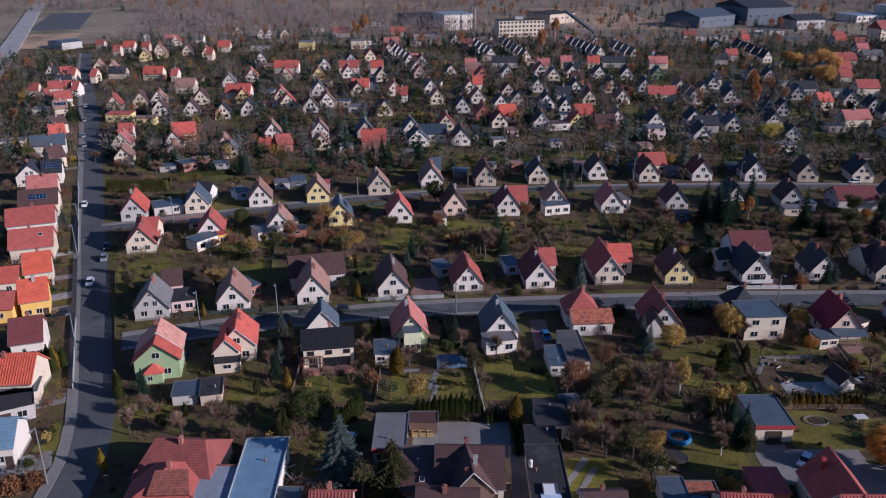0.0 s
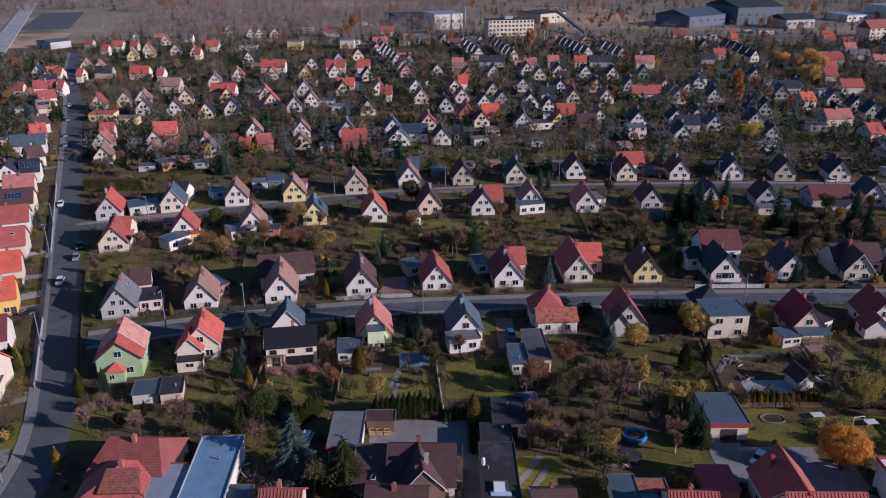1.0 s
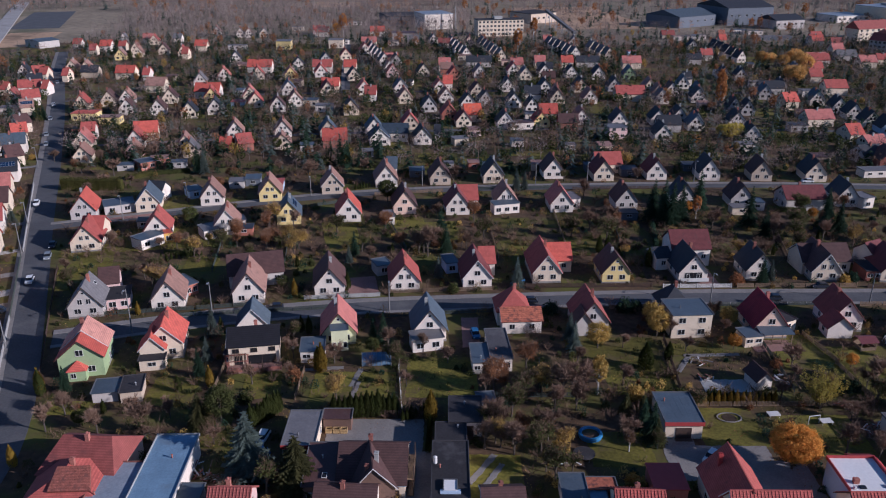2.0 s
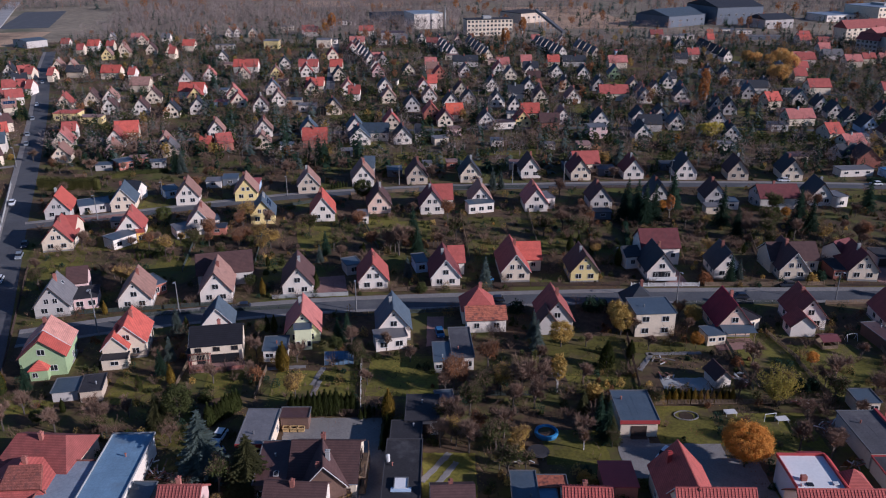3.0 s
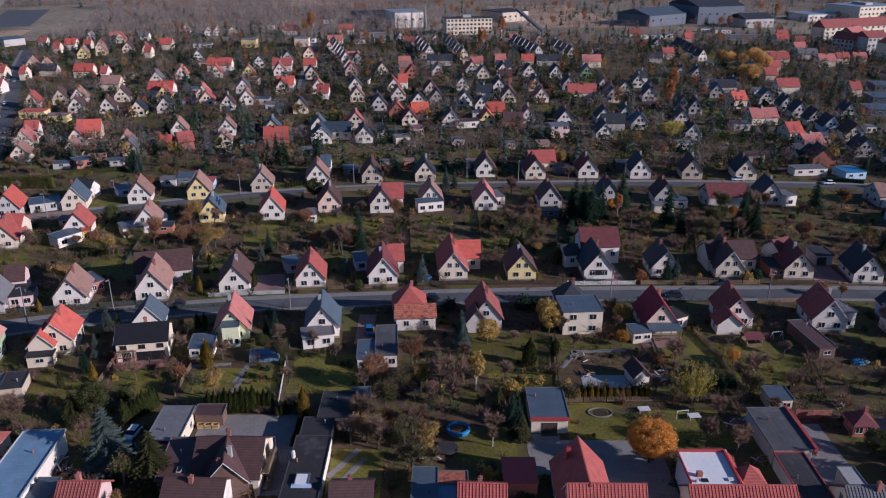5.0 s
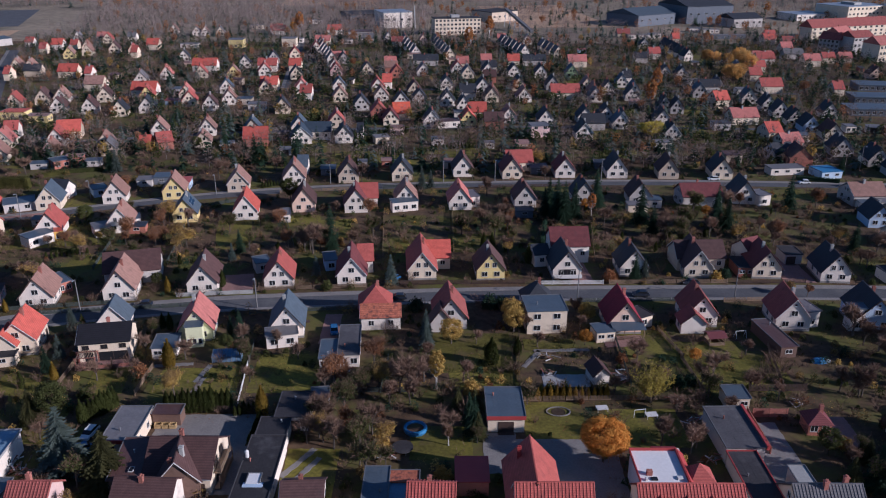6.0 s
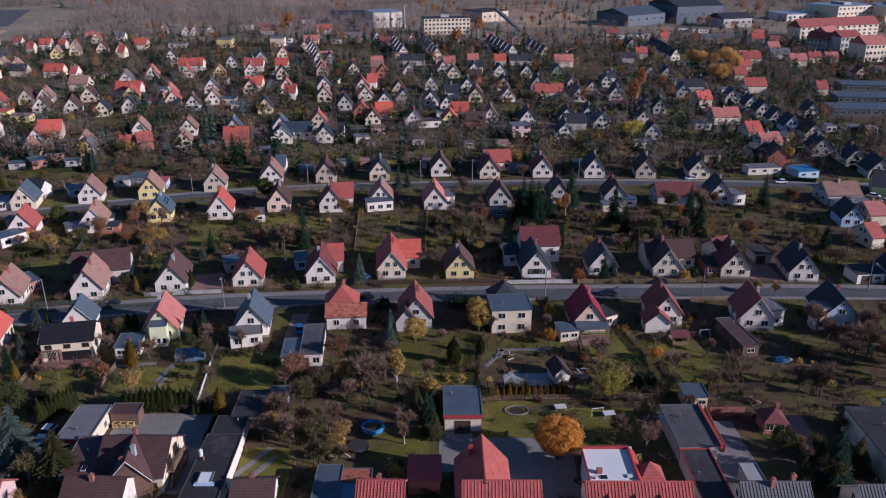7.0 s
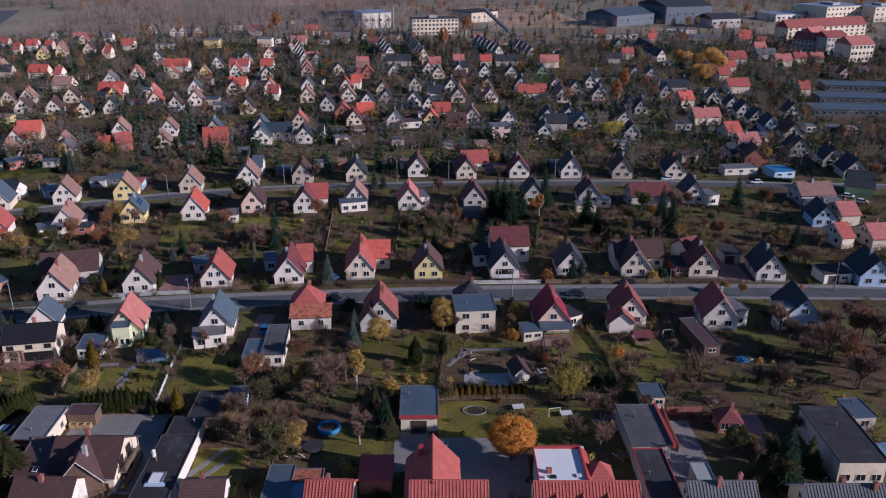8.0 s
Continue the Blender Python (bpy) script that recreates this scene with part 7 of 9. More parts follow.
h = flat_house(209.4, 671.4, 2.0, 13.8, 6, 3.2, sheet_mat("grey"), 'white', windows=3)
h = flat_house(217.5, 678.7, 2.0, 11.1, 6, 3.2, sheet_mat("grey"), 'white', windows=3)
h = flat_house(197.9, 671.2, 2.0, 6.4, 6, 3.2, sheet_mat("tan"), 'white', windows=1)
h = house(236.0, 679.5, -88.0, 7.5, 4.6, 3.6, 6.8, 'tile', 'tan', 0)
h = house(177.3, 546.5, -88.0, 7.5, 9.0, 3.6, 6.8, 'dark', 'grey', 0)
h = house(146.7, 459.0, -3.5, 6.4, 8, 3.0, 7.4, 'blue', 'white', 0)
h = flat_house(179.9, 500.0, 2.0, 5.5, 6, 3.2, sheet_mat("grey"), 'white', windows=1)
h = flat_house(189.5, 462.7, 2.0, 6.4, 6, 3.2, sheet_mat("grey"), 'white', windows=1)
h = house(148.4, 436.1, -3.7, 6.4, 8, 3.0, 7.4, 'blue', 'white', 0)
h = house(190.5, 443.2, -88.0, 7.5, 13.6, 3.6, 6.8, 'dark', 'grey', 0)
h = house(125.9, 431.1, -1.9, 6.4, 8, 3.0, 7.4, 'tan', 'cream', 0)
h = house(155.4, 396.4, -4.2, 6.4, 8, 3.0, 7.4, 'dark', 'grey', 0)
h = flat_house(272.5, 709.8, 2.0, 16.4, 6, 3.2, sheet_mat("grey"), 'white', windows=4)
h = flat_house(263.2, 717.5, 2.0, 12.7, 6, 3.2, sheet_mat("blue"), 'white', windows=3)
h = flat_house(277.2, 672.6, 2.0, 27.5, 6, 3.2, sheet_mat("grey"), 'slate', windows=4)
h = house(302.4, 653.0, -88.0, 7.5, 10.7, 3.6, 6.8, 'red', 'white', 0)
h = house(309.8, 633.7, -88.0, 7.5, 8.6, 3.6, 6.8, 'wine', 'tan', 0)
h = flat_house(207.8, 436.7, 2.0, 6.1, 6, 3.2, sheet_mat("grey"), 'white', windows=1)
h = flat_house(170.7, 355.0, 2.0, 7.5, 6, 3.2, sheet_mat("dark"), 'grey', windows=2)
h = house(112.9, 354.5, -88.0, 7.5, 10.0, 3.6, 6.8, 'dark', 'grey', 0)
h = house(159.9, 390.0, -4.6, 6.4, 8, 3.0, 7.4, 'dark', 'grey', 0)
h = house(261.1, 553.8, -88.0, 7.5, 13.1, 3.6, 6.8, 'pink', 'white', 0)
h = house(243.5, 512.4, -88.0, 7.5, 7.9, 3.6, 6.8, 'red', 'cream', 0)
h = house(310.4, 672.6, -88.0, 7.5, 8.3, 3.6, 6.8, 'red', 'cream', 0)
h = house(287.1, 566.8, -88.0, 7.5, 13.4, 3.6, 6.8, 'grey', 'grey', 0)
h = house(303.8, 549.8, -88.0, 7.5, 8.4, 3.6, 6.8, 'red', 'cream', 0)
h = house(315.4, 550.1, -88.0, 7.5, 8.4, 3.6, 6.8, 'pink', 'tan', 0)
h = house(306.2, 489.3, -4.0, 8.2, 8, 3.0, 7.4, 'brown', 'peach', 0)
h = flat_house(227.1, 351.5, 2.0, 4.6, 5, 2.8, sheet_mat("grey"), 'white', windows=2)
h = flat_house(243.5, 348.6, 2.0, 6.0, 5, 2.8, sheet_mat("tan"), 'pink', windows=2)
h = flat_house(190.0, 245.8, 2.0, 5.5, 5, 2.8, sheet_mat("grey"), 'white', windows=2)
h = flat_house(136.0, 321.0, 2.0, 7.0, 5, 2.8, sheet_mat("grey"), 'white', windows=2)

# works, halls and flats beyond the settlement
# Cream instead of white here, toned down for distance haze.
far_block(54.2, 698.8, 13.2, 39.5, 14, 13, 12, 4, BITUMEN, 'cream', 'long white four-storey block of flats', 'apartment building', None, 0)
far_block(-2.5, 752.6, 21.0, 26.8, 30, 13, 4, 1, ZINC, 'white', 'white works hall with a tall blank front', 'works hall', None, 0)
far_block(-34.3, 787.7, 18.9, 32.6, 40, 8, 6, 1, BITUMEN, 'slate', 'low dark works hall with a flat roof', 'works hall', None, 0)
far_block(92.8, 805.0, 38.4, 33.4, 30, 9, 5, 1, BITUMEN, 'tan', 'brown works hall with a pale roof edge', 'works hall', None, 0)
far_block(287.5, 807.8, 18.6, 50.6, 50, 16, 6, 1, sheet_mat('dark'), 'slate', 'large dark works hall', 'works hall', 'dark', 22)
far_block(316.4, 763.2, 18.7, 30.8, 26, 8, 5, 1, sheet_mat('dark'), 'grey', 'grey works hall with a dark roof', 'works hall', 'dark', 12)
far_block(229.9, 782.2, 34.9, 50.6, 40, 10, 5, 1, sheet_mat('blue'), 'slate', 'grey works hall with a pitched sheet roof', 'works hall', 'blue', 15)
# Roof reds of the flats below are dulled to carry distance haze.
far_block(381.3, 692.8, 21.7, 85.5, 14, 9, 14, 3, BITUMEN, 'cream', 'long cream block of flats with a red tiled roof', 'apartment building', 'wine', 15)
far_block(337.8, 610.8, 38.9, 19.2, 12, 13, 3, 3, BITUMEN, 'cream', 'cream corner block with a red tiled roof', 'apartment building', 'pink', 17)
# Grey wall and wine roof colours paint the shade on these two blocks.
far_block(331.2, 604.0, -48.5, 15.0, 12, 9, 5, 3, BITUMEN, 'grey', 'block of flats, its shade put into grey walls and a dull red roof', 'apartment building', 'wine', 14)
far_block(344.6, 595.8, 19.2, 18.1, 14, 12, 5, 3, BITUMEN, 'grey', 'block of flats, its shade put into grey walls and a dull red roof', 'apartment building', 'wine', 16)
far_block(344.1, 557.8, 16.3, 18.7, 16, 12, 6, 3, BITUMEN, 'cream', 'cream rendered block with a bright red roof', 'apartment building', 'pink', 17)
far_block(448.5, 827.1, 23.9, 53.5, 40, 14, 10, 3, ZINC, 'cream', 'large pale office block with a flat roof', 'office building', None, 0)
far_block(493.1, 819.3, 17.1, 37.8, 30, 14, 6, 3, ZINC, 'cream', 'cream office block with a flat roof', 'office building', None, 0)
far_block(262.4, 389.2, -4.9, 37.1, 14, 3, 12, 1, sheet_mat('blue'), 'slate', 'long low garage row with a grey roof', 'garage row', None, 0)
far_block(278.1, 418.8, -5.8, 36.7, 14, 3, 12, 1, sheet_mat('blue'), 'slate', 'long low garage row with a grey roof', 'garage row', None, 0)
far_block(296.1, 452.8, -6.9, 36.2, 14, 3, 12, 1, sheet_mat('blue'), 'slate', 'long low garage row with a grey roof', 'garage row', None, 0)
far_block(399.7, 824.7, 18.0, 37.1, 30, 6, 6, 1, ZINC, 'white', 'white shed in a yard', 'works hall', None, 0)
works_chimney(277.9, 852.8)
conveyor(118.7, 696.8, 100.1, 754.5, 1.0, 14.0)
church_spire(17.6, 734.8)

# street lamps
street_lamp(2.1, 169.6, 8)
street_lamp(-54.4, 157.2, 11)
street_lamp(-39.6, 168.0, 8)
street_lamp(79.4, 175.5, 8)
street_lamp(118.1, 176.2, 8)
street_lamp(161.1, 180.6, 8)
street_lamp(-31.1, 256.6, 7)
street_lamp(6.0, 269.6, 7)
street_lamp(46.0, 271.1, 8)
street_lamp(64.4, 272.8, 8)
street_lamp(102.8, 275.0, 8)
street_lamp(-70.7, 249.2, 7)
street_lamp(-79.3, 150.4, 9)
street_lamp(-103.0, 203.8, 9)
street_lamp(-64.2, 105.9, 11)
street_lamp(-111.6, 224.8, 8)
street_lamp(-139.6, 288.5, 8)
street_lamp(-121.6, 317.9, 7)
street_lamp(203.2, 290.4, 9)
street_lamp(-85.4, 231.8, 8)

# cars
car(-91.1, 184.7, 17, 'white')
car(-160.2, 338.3, 24, 'grey')
car(-152.5, 321.9, 24, 'grey')
car(-119.3, 245.9, 20, 'white')
car(-173.0, 368.9, 24, 'grey')
car(-186.4, 400.7, 24, 'white')
car(-213.8, 463.7, 25, 'grey')
car(-94.1, 200.7, 18, 'grey')
car(-96.7, 209.0, 18, 'dark')
car(-16.4, 118.0, -8, 'white')
car(-16.2, 113.1, -60, 'blue')
car(-25.3, 170.3, -80, 'dark')
car(35.5, 175.1, -88, 'dark')
car(95.4, 177.7, -90, 'dark')
car(109.9, 185.0, -88, 'dark')
car(33.6, 186.1, -40, 'blue')
car(22.1, 157.7, 10, 'blue')
car(143.6, 275.9, -90, 'white')
car(200.1, 256.2, 60, 'white')
car(202.0, 250.3, 65, 'white')
car(174.7, 272.1, -88, 'white')
car(172.0, 355.8, -88, 'dark')
car(-31.4, 168.9, -82, 'dark')
car(-90.2, 167.0, -70, 'dark')
car(61.5, 113.8, -40, 'white')
car(-222.3, 495.3, 26, 'white')

# garden trees
plant('blue', -16.4, 108.0, 1.25, flat=1.6, rr=RT)
plant('pine', -7.7, 104.1, 1.2, flat=1.25, rr=RT)
plant('spruce', 118.2, 104.2, 1.15, flat=1.25, rr=RT)
plant('pine', -28.7, 121.8, 0.8, rr=RT)
plant('fan', 86.6, 129.9, 1.05, rr=RT)
plant('green', -25.1, 123.1, 1.15, rr=RT)
plant('bigorange', 74.2, 111.4, 1.0, rr=RT)
plant('yellow', 62.5, 158.3, 1.0, rr=RT)
plant('yellow', 62.4, 161.6, 1.05, rr=RT)
plant('yellow', 79.6, 162.7, 0.8, rr=RT)
plant('orange', 77.6, 152.4, 0.58, rr=RT)
plant('spruce', 2.0, 153.9, 0.75, rr=RT)
plant('spruce', -0.4, 155.2, 0.55, rr=RT)
plant('thuja', -34.8, 158.6, 1.3, rr=RT)
plant('evershrub', -35.4, 157.2, 1.8, rr=RT)
plant('green', 0.1, 148.9, 0.6, rr=RT)
plant('blue', 33.2, 183.7, 0.85, rr=RT)
plant('evershrub', 40.1, 169.3, 2.2, rr=RT)
plant('evershrub', 57.7, 170.8, 2.4, rr=RT)
plant('evershrub', 60.4, 170.9, 2.0, rr=RT)
plant('thuja', 57.7, 206.9, 1.9, rr=RT)
plant('thuja', 60.0, 207.0, 1.9, rr=RT)
plant('thuja', 64.1, 207.9, 1.8, rr=RT)
plant('thuja', 69.4, 197.9, 1.9, rr=RT)
plant('spruce', 79.4, 236.6, 1.3, rr=RT)
plant('spruce', 81.2, 230.9, 1.45, rr=RT)
plant('spruce', 83.2, 228.9, 1.4, rr=RT)
plant('spruce', 86.6, 231.0, 1.3, rr=RT)
plant('spruce', 77.4, 232.0, 1.1, rr=RT)
plant('spruce', -26.0, 293.5, 1.25, rr=RT)
plant('spruce', -29.9, 295.8, 0.95, rr=RT)
plant('spruce', -23.8, 295.9, 1.0, rr=RT)
plant('blue', 38.6, 263.1, 0.85, rr=RT)
plant('blue', 41.6, 265.1, 0.7, rr=RT)
plant('rust', -38.0, 224.2, 1.1, rr=RT)
plant('green', -62.3, 226.1, 0.95, rr=RT)
plant('spruce', -109.6, 292.5, 0.8, rr=RT)
plant('evershrub', -98.4, 236.8, 2.5, rr=RT)
plant('green', -55.0, 316.3, 0.8, rr=RT)
plant('rust', 66.6, 229.6, 0.9, rr=RT)
plant('rust', 66.5, 243.4, 0.7, rr=RT)
plant('orangebirch', 92.9, 236.8, 1.0, rr=RT)
plant('orange', 91.8, 242.2, 0.6, rr=RT)
plant('orange', 128.8, 236.0, 0.6, rr=RT)
plant('gold', -26.5, 208.4, 1.2, rr=RT)
plant('gold', -27.0, 204.1, 1.0, rr=RT)
plant('gold', -30.6, 211.8, 1.1, rr=RT)
plant('bare', 10.0, 204.0, 1.5, rr=RT)
plant('bare', 7.5, 205.6, 1.2, rr=RT)
plant('spruce', -10.1, 203.6, 0.75, rr=RT)
plant('blue', -11.0, 198.4, 0.55, rr=RT)
plant('thuja', -29.3, 188.6, 1.6, rr=RT)
plant('goldthuja', -22.0, 178.3, 1.5, rr=RT)
plant('green', -25.7, 181.6, 0.6, rr=RT)
plant('evershrub', -14.3, 178.5, 1.3, rr=RT)
plant('thuja', -9.3, 181.9, 1.6, rr=RT)
plant('blue', 13.3, 189.3, 0.6, rr=RT)
plant('shrub', 17.2, 180.7, 1.8, rr=RT)
plant('spruce', 96.0, 187.2, 0.75, rr=RT)
plant('blue', 98.8, 189.0, 0.6, rr=RT)
plant('rustshrub', 89.5, 187.1, 2.2, rr=RT)
plant('goldshrub', 117.2, 187.6, 1.8, rr=RT)
plant('evershrub', 120.1, 189.4, 1.8, rr=RT)
plant('yellow', 183.1, 324.4, 0.7, rr=RT)
plant('green', 150.2, 303.8, 0.8, rr=RT)
plant('lemon', 133.9, 334.6, 1.25, rr=RT)
plant('lemon', 137.8, 336.7, 1.2, rr=RT)
plant('lemon', 131.5, 337.5, 1.0, rr=RT)
plant('orange', 117.5, 326.6, 0.75, rr=RT)
plant('rust', 142.9, 391.0, 1.0, rr=RT)
plant('orangebirch', 148.5, 396.0, 2.0, rr=RT)
plant('orangebirch', 160.5, 433.0, 2.0, rr=RT)
plant('willow', 218.7, 537.2, 1.5, rr=RT)
plant('willow', 222.8, 532.6, 1.5, rr=RT)
plant('willow', 229.8, 528.2, 1.4, rr=RT)
plant('willow', 238.3, 532.9, 1.9, rr=RT)
plant('willow', 235.1, 515.1, 2.0, rr=RT)
plant('willow', 237.9, 510.9, 1.7, rr=RT)
plant('willow', 212.0, 471.3, 1.7, rr=RT)
plant('willow', 212.9, 464.1, 1.8, rr=RT)
plant('willow', 221.1, 478.8, 1.6, rr=RT)
plant('orangebirch', 81.1, 667.3, 2.4, rr=RT)
plant('orangebirch', -75.2, 679.7, 2.6, rr=RT)
plant('orange', -82.9, 698.4, 1.5, rr=RT)
plant('rust', -13.4, 518.6, 1.3, rr=RT)
plant('orangebirch', 62.5, 590.0, 2.4, rr=RT)
plant('rust', 76.8, 574.9, 1.3, rr=RT)
plant('rust', 242.2, 436.4, 1.5, rr=RT)
plant('goldthuja', 13.2, 124.3, 2.3, rr=RT)
plant('goldthuja', -30.8, 135.8, 1.6, rr=RT)
plant('goldthuja', -10.4, 142.3, 1.9, rr=RT)
plant('goldthuja', -9.6, 141.6, 2.3, rr=RT)
plant('thuja', -36.4, 133.6, 1.3, rr=RT)
plant('goldthuja', -56.6, 166.8, 1.2, rr=RT)
plant('thuja', -16.8, 158.9, 1.4, rr=RT)
plant('thuja', -15.0, 158.4, 1.5, rr=RT)
plant('goldshrub', 52.3, 132.5, 2.1, rr=RT)
plant('birch', 45.4, 134.2, 1.15, flat=1.05, rr=RT)
plant('gold', 36.1, 113.9, 0.62, rr=RT)
plant('bare', 50.9, 137.2, 1.0, rr=RT)
plant('yellow', 48.4, 152.6, 0.9, flat=1.1, rr=RT)
plant('blue', 43.1, 150.8, 0.75, rr=RT)
plant('thuja', 56.7, 143.7, 2.2, flat=1.3, rr=RT)
plant('thuja', 62.5, 147.8, 1.5, flat=1.2, rr=RT)
plant('blue', 42.8, 155.9, 0.7, rr=RT)
plant('bare', 40.9, 131.6, 1.55, rr=RT)
plant('bare', 42.9, 137.0, 1.3, rr=RT)
plant('bare', 38.3, 132.8, 1.2, rr=RT)
plant('gold', 34.4, 134.8, 1.2, rr=RT)
plant('bare', 36.5, 128.8, 1.1, rr=RT)
plant('gold', 36.7, 116.3, 0.9, rr=RT)
plant('goldshrub', 35.7, 114.6, 2.2, rr=RT)
plant('bare', 48.3, 118.1, 0.95, rr=RT)
plant('bare', 22.8, 116.1, 1.1, rr=RT)
plant('gold', 24.7, 117.8, 0.9, rr=RT)
plant('bare', 27.8, 114.5, 1.2, rr=RT)
plant('rust', 29.7, 119.6, 0.9, rr=RT)
plant('gold', 32.8, 109.9, 0.7, rr=RT)
plant('sparse', 52.9, 116.5, 0.6, rr=RT)
plant('spruce', 52.4, 118.4, 0.85, rr=RT)
plant('spruce', 51.6, 122.0, 0.7, rr=RT)
plant('barebirch', 47.8, 115.7, 0.8, rr=RT)
plant('pine', 53.0, 118.0, 0.62, rr=RT)
plant('pine', 49.6, 127.8, 0.5, rr=RT)
plant('pine', 52.8, 127.4, 0.5, rr=RT)
plant('goldshrub', 46.6, 107.2, 1.4, rr=RT)
plant('goldshrub', 47.5, 105.7, 1.6, rr=RT)
plant('thuja', 60.3, 105.2, 1.0, rr=RT)
plant('bare', 87.4, 145.6, 0.95, flat=1.15, rr=RT)
plant('rustshrub', 84.2, 145.4, 1.5, rr=RT)
plant('bare', 101.1, 138.2, 1.15, flat=1.2, rr=RT)
plant('bare', 90.6, 125.8, 0.75, rr=RT)
plant('bare', 91.3, 115.5, 0.9, rr=RT)
plant('orange', 99.4, 145.2, 0.5, rr=RT)
plant('bare', -7.5, 145.1, 0.9, rr=RT)
plant('rustshrub', -14.6, 138.2, 2.0, rr=RT)
plant('bare', -15.4, 139.3, 0.7, rr=RT)
plant('bare', 10.8, 150.3, 0.8, rr=RT)
plant('bare', 16.1, 145.5, 0.7, rr=RT)
plant('gold', 132.7, 179.0, 0.7, rr=RT)
plant('rust', 136.4, 177.4, 0.6, rr=RT)
plant('bare', 141.0, 145.4, 1.5, rr=RT)
plant('bare', 140.6, 150.3, 1.3, rr=RT)
plant('bare', 145.0, 147.8, 1.4, rr=RT)
plant('bare', 149.4, 145.5, 1.0, rr=RT)
plant('bare', 153.0, 143.1, 1.1, rr=RT)
plant('bare', 124.9, 134.2, 1.0, rr=RT)
plant('bare', 127.5, 132.1, 0.9, rr=RT)
plant('pine', 113.3, 104.7, 0.7, rr=RT)
plant('spruce', 119.4, 106.2, 1.1, rr=RT)
plant('pine', 124.5, 109.2, 0.75, rr=RT)
plant('sparse', 119.5, 113.9, 0.7, rr=RT)
plant('goldshrub', 117.3, 115.5, 1.6, rr=RT)
plant('green', 113.6, 113.9, 0.8, rr=RT)
plant('rust', 125.5, 119.0, 0.7, rr=RT)
plant('bare', 89.8, 113.7, 0.95, rr=RT)
plant('bare', -56.0, 119.8, 1.0, rr=RT)
plant('bare', -54.9, 125.2, 0.9, rr=RT)
plant('goldthuja', -56.7, 109.8, 1.5, rr=RT)
plant('goldthuja', -63.2, 132.8, 1.9, rr=RT)
plant('thuja', -62.6, 131.8, 1.9, rr=RT)
plant('spruce', -58.3, 132.9, 0.6, rr=RT)
plant('green', -50.6, 121.7, 0.5, rr=RT)
plant('thuja', -79.8, 141.0, 1.9, rr=RT)
plant('goldthuja', -79.8, 142.1, 1.9, rr=RT)
plant('thuja', -81.7, 143.2, 1.8, rr=RT)
plant('blue', -116.1, 224.8, 0.75, rr=RT)
plant('green', -189.5, 387.2, 0.9, rr=RT)
plant('bare', -209.9, 400.3, 1.2, rr=RT)
plant('rust', -227.4, 429.6, 1.2, rr=RT)
plant('rust', -203.2, 362.4, 1.4, rr=RT)
plant('gold', -206.4, 438.0, 0.7, rr=RT)
plant('spruce', -175.7, 368.8, 0.8, rr=RT)
plant('rustshrub', -130.6, 257.7, 1.6, rr=RT)
plant('goldshrub', -147.5, 300.2, 1.6, rr=RT)
plant('rustshrub', -66.3, 105.6, 2.0, rr=RT)
plant('rustshrub', -69.2, 104.1, 2.2, rr=RT)
plant('bare', -137.0, 296.4, 1.0, rr=RT)
plant('bare', -117.0, 292.8, 1.2, rr=RT)
plant('bare', -111.9, 296.8, 1.1, rr=RT)
plant('bare', -126.5, 300.6, 0.9, rr=RT)
plant_row('thuja', (-5.2, 125.1), (6.9, 126.4), 12, 1.75)
plant_row('thuja', (-19.5, 121.3), (-15.1, 127.2), 9, 1.6)
plant_row('goldthuja', (64.4, 130.5), (79.0, 131.0), 12, 1.0)
plant_row('thuja', (63.8, 131.0), (78.4, 131.5), 12, 1.0)
plant_row('thuja', (7.6, 124.2), (12.4, 126.5), 6, 0.9)
plant_row('thuja', (12.9, 114.3), (13.1, 123.7), 8, 0.8)
plant_row('thuja', (42.0, 315.8), (63.2, 321.7), 14, 1.0)
plant_row('thuja', (-17.3, 263.8), (-11.9, 267.2), 6, 0.8)
plant_row('thuja', (-82.7, 142.1), (-78.0, 143.3), 4, 1.6)
plant_row('thuja', (-63.0, 199.4), (-52.1, 203.7), 9, 0.7)

plant('blue', -36.1, 156.3, 0.75, rr=RT)
plant('blue', -34.1, 145.2, 0.6, rr=RT)
plant('spruce', -34.0, 139.2, 0.65, rr=RT)

# paving, drives and lawns
surface('yard', -85.1, 235.0, 12.0, 15.0, 4.5, COBBLE, 'reddish paved yard before a carport', 'yard', 0.05)
surface('lawn', 46.5, 116.5, 0.9, 11.0, 10.0, LAWN, 'short green autumn lawn in a back garden', 'lawn', 0.028)
surface('lawn', 24.5, 108.0, 0.9, 9.0, 13.0, LAWN, 'short green autumn lawn in a back garden', 'lawn', 0.022)
surface('yard', 3.3, 119.5, 0.9, 17.4, 10.7, PAVING, 'pale concrete yard with dark damp stains', 'yard', 0.034)
surface('yard', 12.0, 108.6, 0.8, 5.6, 13.0, PAVING, 'pale concrete yard with dark damp stains', 'yard', 0.043)
surface('driveway', 56.9, 113.8, 0.8, 6.0, 11.6, PAVING, 'grey concrete drive before a garage', 'driveway', 0.042)
surface('yard', 63.9, 114.4, 0.5, 16.7, 6.5, PAVING, 'grey concrete yard strewn with leaves', 'yard', 0.046)
surface('yard', 69.2, 107.5, 0.3, 15.9, 12.2, PAVING, 'dark asphalt yard between houses', 'yard', 0.05)
surface('yard', 104.1, 114.0, 0.3, 7.9, 18.6, PAVING, 'grey concrete yard behind a brick wall', 'yard', 0.054)
surface('yard', 118.1, 120.4, 0.3, 7.0, 9.7, COBBLE, 'pinkish paved yard between hedges', 'yard', 0.058)
